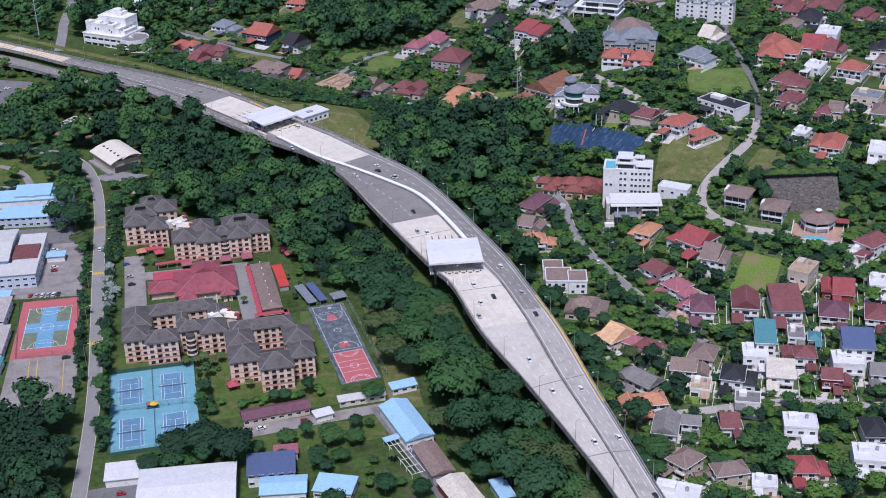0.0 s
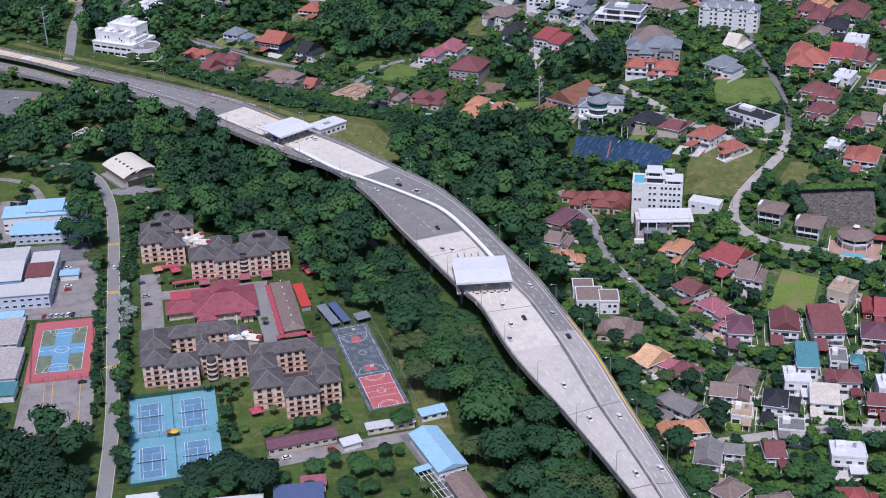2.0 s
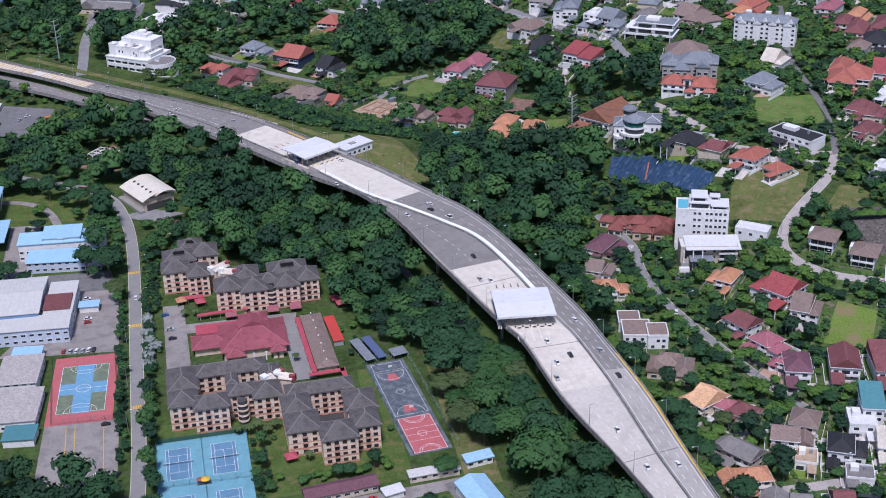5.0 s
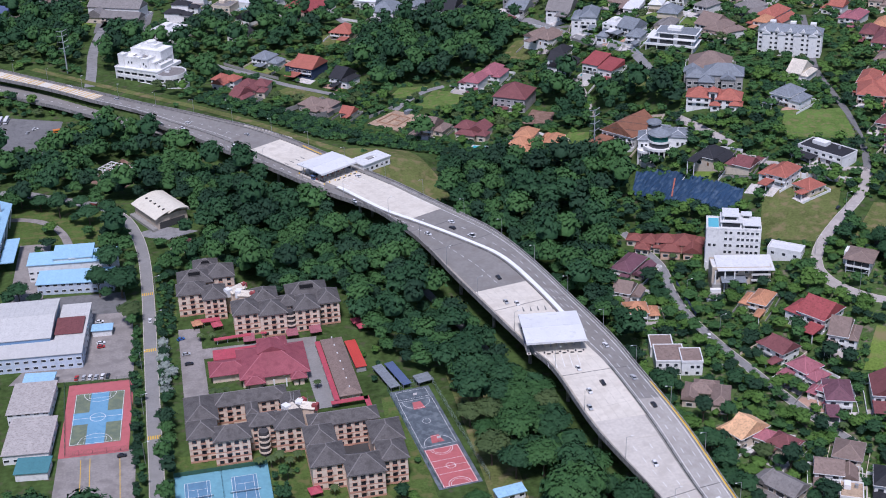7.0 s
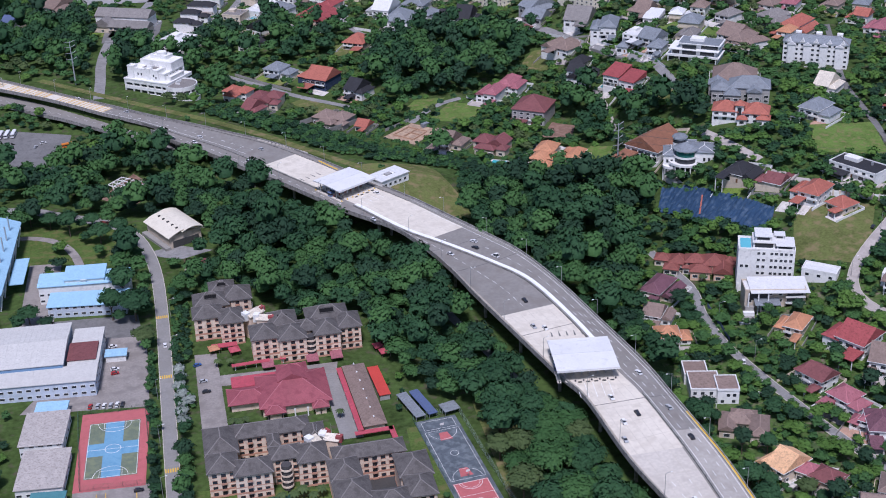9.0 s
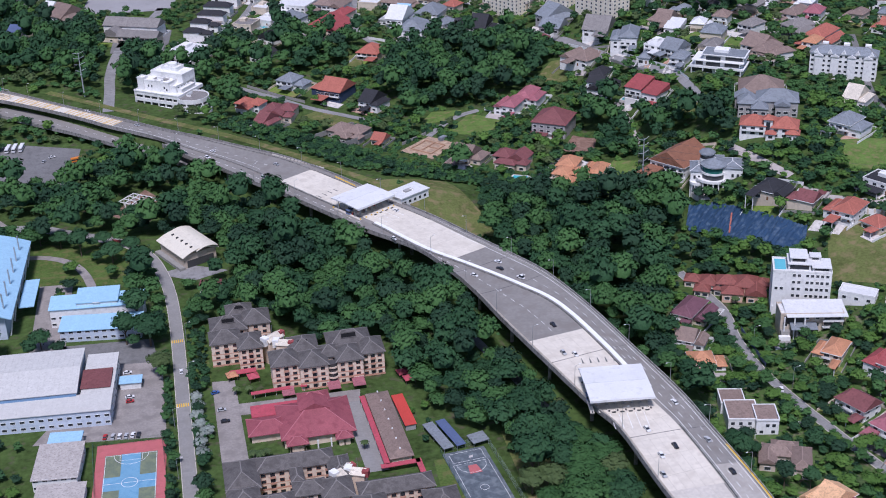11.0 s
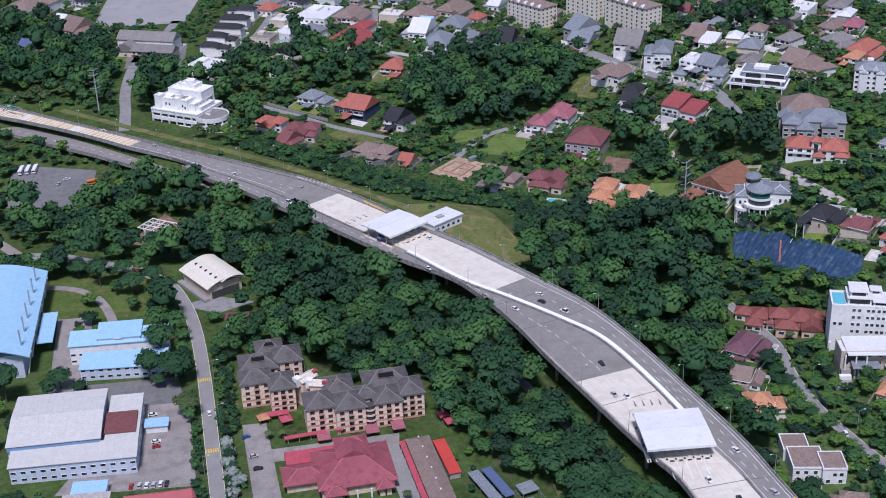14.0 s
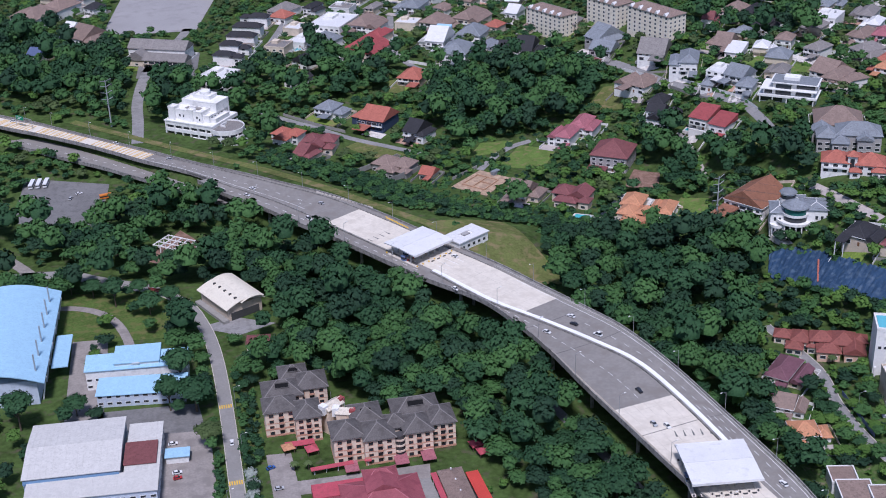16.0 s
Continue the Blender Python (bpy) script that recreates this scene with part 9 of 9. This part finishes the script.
def palm(h, label):
    t = thing("palm_tree", pose(0, 0, 0), label, "palm tree", "palm trees")
    part("trunk", Shape().tube(0, 0, -1, h, 0.22, 0.15, n=7), BARK, t)
    pr_ = random.Random(8)
    for k in range(9):
        a, droop = 2 * math.pi * k / 9 + pr_.uniform(-0.15, 0.15), pr_.uniform(0.2, 0.9)
        s, pts = Shape(), []
        for i in range(5):
            f = i / 4
            pts.append((2.9 * f * math.cos(a), 2.9 * f * math.sin(a), h + 1.1 * f - (1.6 + droop) * f * f))
        for i, (p, q) in enumerate(zip(pts, pts[1:])):
            w0, w1 = (0.2, 0.75, 0.8, 0.6, 0.1)[i], (0.2, 0.75, 0.8, 0.6, 0.1)[i + 1]
            n = (-math.sin(a), math.cos(a))
            s.poly([(p[0] + n[0] * w0, p[1] + n[1] * w0, p[2] - 0.2), p, q, (q[0] + n[0] * w1, q[1] + n[1] * w1, q[2] - 0.2)])
            s.poly([p, (p[0] - n[0] * w0, p[1] - n[1] * w0, p[2] - 0.2), (q[0] - n[0] * w1, q[1] - n[1] * w1, q[2] - 0.2), q])
        part("frond", s, LEAVES[4], t)
    return t


PALM = palm(5.5, "slender palm with drooping olive green fronds")
for x, y, sc in ((38, 3, 1), (42, 5, 1.1), (46, 1, 0.9), (50, 4, 1), (33, 4, 0.9), (17, 66, 0.9), (20, 64, 1), (23, 66, 0.85), (14, 122, 0.8), (20, 121, 0.8), (66, 62, 0.8), (62, -24, 0.9), (44, -8, 1), (118, -100, 1), (112, -112, 1.1),
                 (262, -20, 0.9), (276, -22, 1), (282, -28, 1), (288, -36, 0.9), (246, -120, 1), (300, -8, 0.9), (272, 66, 0.9), (258, 145, 0.9), (276, 141, 0.9), (410, 190, 1), (420, 196, 1), (400, 184, 0.9)):
    copy_thing(PALM, pose(x, y, float(ground_z(x, y)), 0, 0, rng.uniform(0, 360)) @ Matrix.Diagonal((sc, sc, sc, 1)))
for o in (*silver[0].children, silver[0], *PALM.children, PALM):
    bpy.data.objects.remove(o)

# shrubs and hedges in the gardens
shrub_v, shrub_f = crown_points(random.Random(33), 1.6, 2, 9, 0.5, 0.5, True)
shrub_n, SV, SF, SN, k = crown_normals(shrub_v, shrub_f, 1.6, 0.5), {}, {}, {}, {}
for _ in range(4200):
    x, y = rng.uniform(215, 450), rng.uniform(-190, 200)
    if not free(x, y, 0.8) or near(x, y, 0.4):
        continue
    m, sc, a = rng.choice((1, 1, 2, 2, 2, 4)), rng.uniform(0.5, 1.3), rng.uniform(0, 6.28)
    v = shrub_v * sc
    v = np.stack([v[:, 0] * math.cos(a) - v[:, 1] * math.sin(a) + x, v[:, 0] * math.sin(a) + v[:, 1] * math.cos(a) + y, v[:, 2] + float(ground_z(x, y)) + 0.3], 1)
    o = k.get(m, 0)
    SV.setdefault(m, []).append(v)
    SN.setdefault(m, []).append(np.stack([shrub_n[:, 0] * math.cos(a) - shrub_n[:, 1] * math.sin(a), shrub_n[:, 0] * math.sin(a) + shrub_n[:, 1] * math.cos(a), shrub_n[:, 2]], 1))
    SF.setdefault(m, []).extend([tuple(i + o for i in q) for q in shrub_f])
    k[m] = o + len(v)
scrub_v, scrub_f = crown_points(random.Random(35), 2.4, 3, 8, 0.5, 0.8, True)
scrub_n = crown_normals(scrub_v, scrub_f, 2.4, 0.5)
for _ in range(3600):
    x, y = rng.uniform(130, 440), rng.uniform(200, 560)
    if not free(x, y, 0.9, 0.5) or near(x, y, 0.2):
        continue
    m, sc, a = rng.choice((0, 1, 1, 2, 3)), rng.uniform(0.6, 1.5), rng.uniform(0, 6.28)
    v = scrub_v * sc
    v = np.stack([v[:, 0] * math.cos(a) - v[:, 1] * math.sin(a) + x, v[:, 0] * math.sin(a) + v[:, 1] * math.cos(a) + y, v[:, 2] + float(ground_z(x, y))], 1)
    o = k.get(m, 0)
    SV.setdefault(m, []).append(v)
    SN.setdefault(m, []).append(np.stack([scrub_n[:, 0] * math.cos(a) - scrub_n[:, 1] * math.sin(a), scrub_n[:, 0] * math.sin(a) + scrub_n[:, 1] * math.cos(a), scrub_n[:, 2]], 1))
    SF.setdefault(m, []).extend([tuple(i + o for i in q) for q in scrub_f])
    k[m] = o + len(v)
for m in SV:
    V = np.concatenate(SV[m])
    me = leafy("shrubs", V, SF[m], np.concatenate(SN[m]), LEAVES[m])
    tagged(new("shrubs", me), "leafy green shrubs and scrub in gardens and on slopes", "shrubs", kind="stuff")

# the trees nearest to the middle of the place stand singly, the rest are woodland
order = sorted(range(len(placed)), key=lambda i: (placed[i][0] - 150) ** 2 + (placed[i][1] + 60) ** 2)
single = set(order[:262]) | {i for i in range(len(placed)) if placed[i][3] == "great"}
groups = {}
for i, (x, y, r, choice) in enumerate(placed):
    z = float(ground_z(x, y))
    if i in single:
        if r < 3.0:
            k = rng.choice((5, 7))
        elif x < -10 and y < 0 or choice == "great" and x < 60 and y < -60:
            k = rng.choice((8, 8, 8, 3))
        elif choice == "great":
            k = 4 if (x, y) == (-21, 150) else rng.choice((0, 6, 1)) if x < 0 else rng.choice((2, 2, 0, 6)) if r > 7 else rng.choice((0, 2))
        else:
            k = rng.choice((0, 1, 1, 2, 2, 4, 6, 6)) if choice == "wood" else rng.choice((0, 1, 3, 4, 5))
        base = KINDS[k]
        sc = r / (5.2, 4.4, 6.8, 3.6, 4.8, 3.0, 5.8, 2.6, 5.8)[k] * rng.uniform(0.95, 1.1)
        copy_thing(base[0], pose(x, y, z, 0, 0, rng.uniform(0, 360)) @ Matrix.Diagonal((sc, sc, sc * (1.25 if choice == "great" and x > 130 else rng.uniform(0.9, 1.1)), 1)))
    else:
        k = 3 if r < 3.2 else rng.choice((0, 1, 1, 2))
        m = rng.choice((0, 3, 3)) if x < -20 and y < 0 else rng.choice((0, 0, 0, 1, 1, 1, 3, 3) if y < 330 else (0, 0, 1, 1, 3)) if choice == "wood" else rng.choice((0, 1, 1, 2, 2, 3) if y < 330 else (0, 1, 1, 1, 2, 4))
        sc = r / (5.2, 4.4, 6.4, 3.2)[k] * rng.uniform(0.95, 1.1)
        a = rng.uniform(0, 6.28)
        shape_v, shape_f, shape_n = (FAR if y > 330 or (x > 240 and y > 120) else LIGHT)[k]
        v = shape_v * sc
        v = np.stack([v[:, 0] * math.cos(a) - v[:, 1] * math.sin(a) + x, v[:, 0] * math.sin(a) + v[:, 1] * math.cos(a) + y, v[:, 2] * (rng.uniform(0.7, 0.95) if choice == "garden" or 20 < x < 165 and 335 < y < 480 or 120 < x < 270 and 298 < y < 352 else rng.uniform(0.9, 1.3)) + z - 0.5], 1)
        nv = np.stack([shape_n[:, 0] * math.cos(a) - shape_n[:, 1] * math.sin(a), shape_n[:, 0] * math.sin(a) + shape_n[:, 1] * math.cos(a), shape_n[:, 2]], 1)
        groups.setdefault(m, []).append((v, shape_f, nv))
for t, v, f in KINDS:
    for o in (*t.children, t):
        bpy.data.objects.remove(o)
for m, items in groups.items():
    F, k = [], 0
    for v, f, nv in items:
        F += [tuple(i + k for i in q) for q in f]
        k += len(v)
    me = leafy("woodland", np.concatenate([v for v, f, nv in items]), F, np.concatenate([nv for v, f, nv in items]), LEAVES[m])
    tagged(new("woodland", me), ("dense dark green woodland trees", "leafy mid-green garden and woodland trees", "bright green garden trees", "very dark green woodland trees", "olive green scattered trees", "")[m], "woodland", kind="stuff")
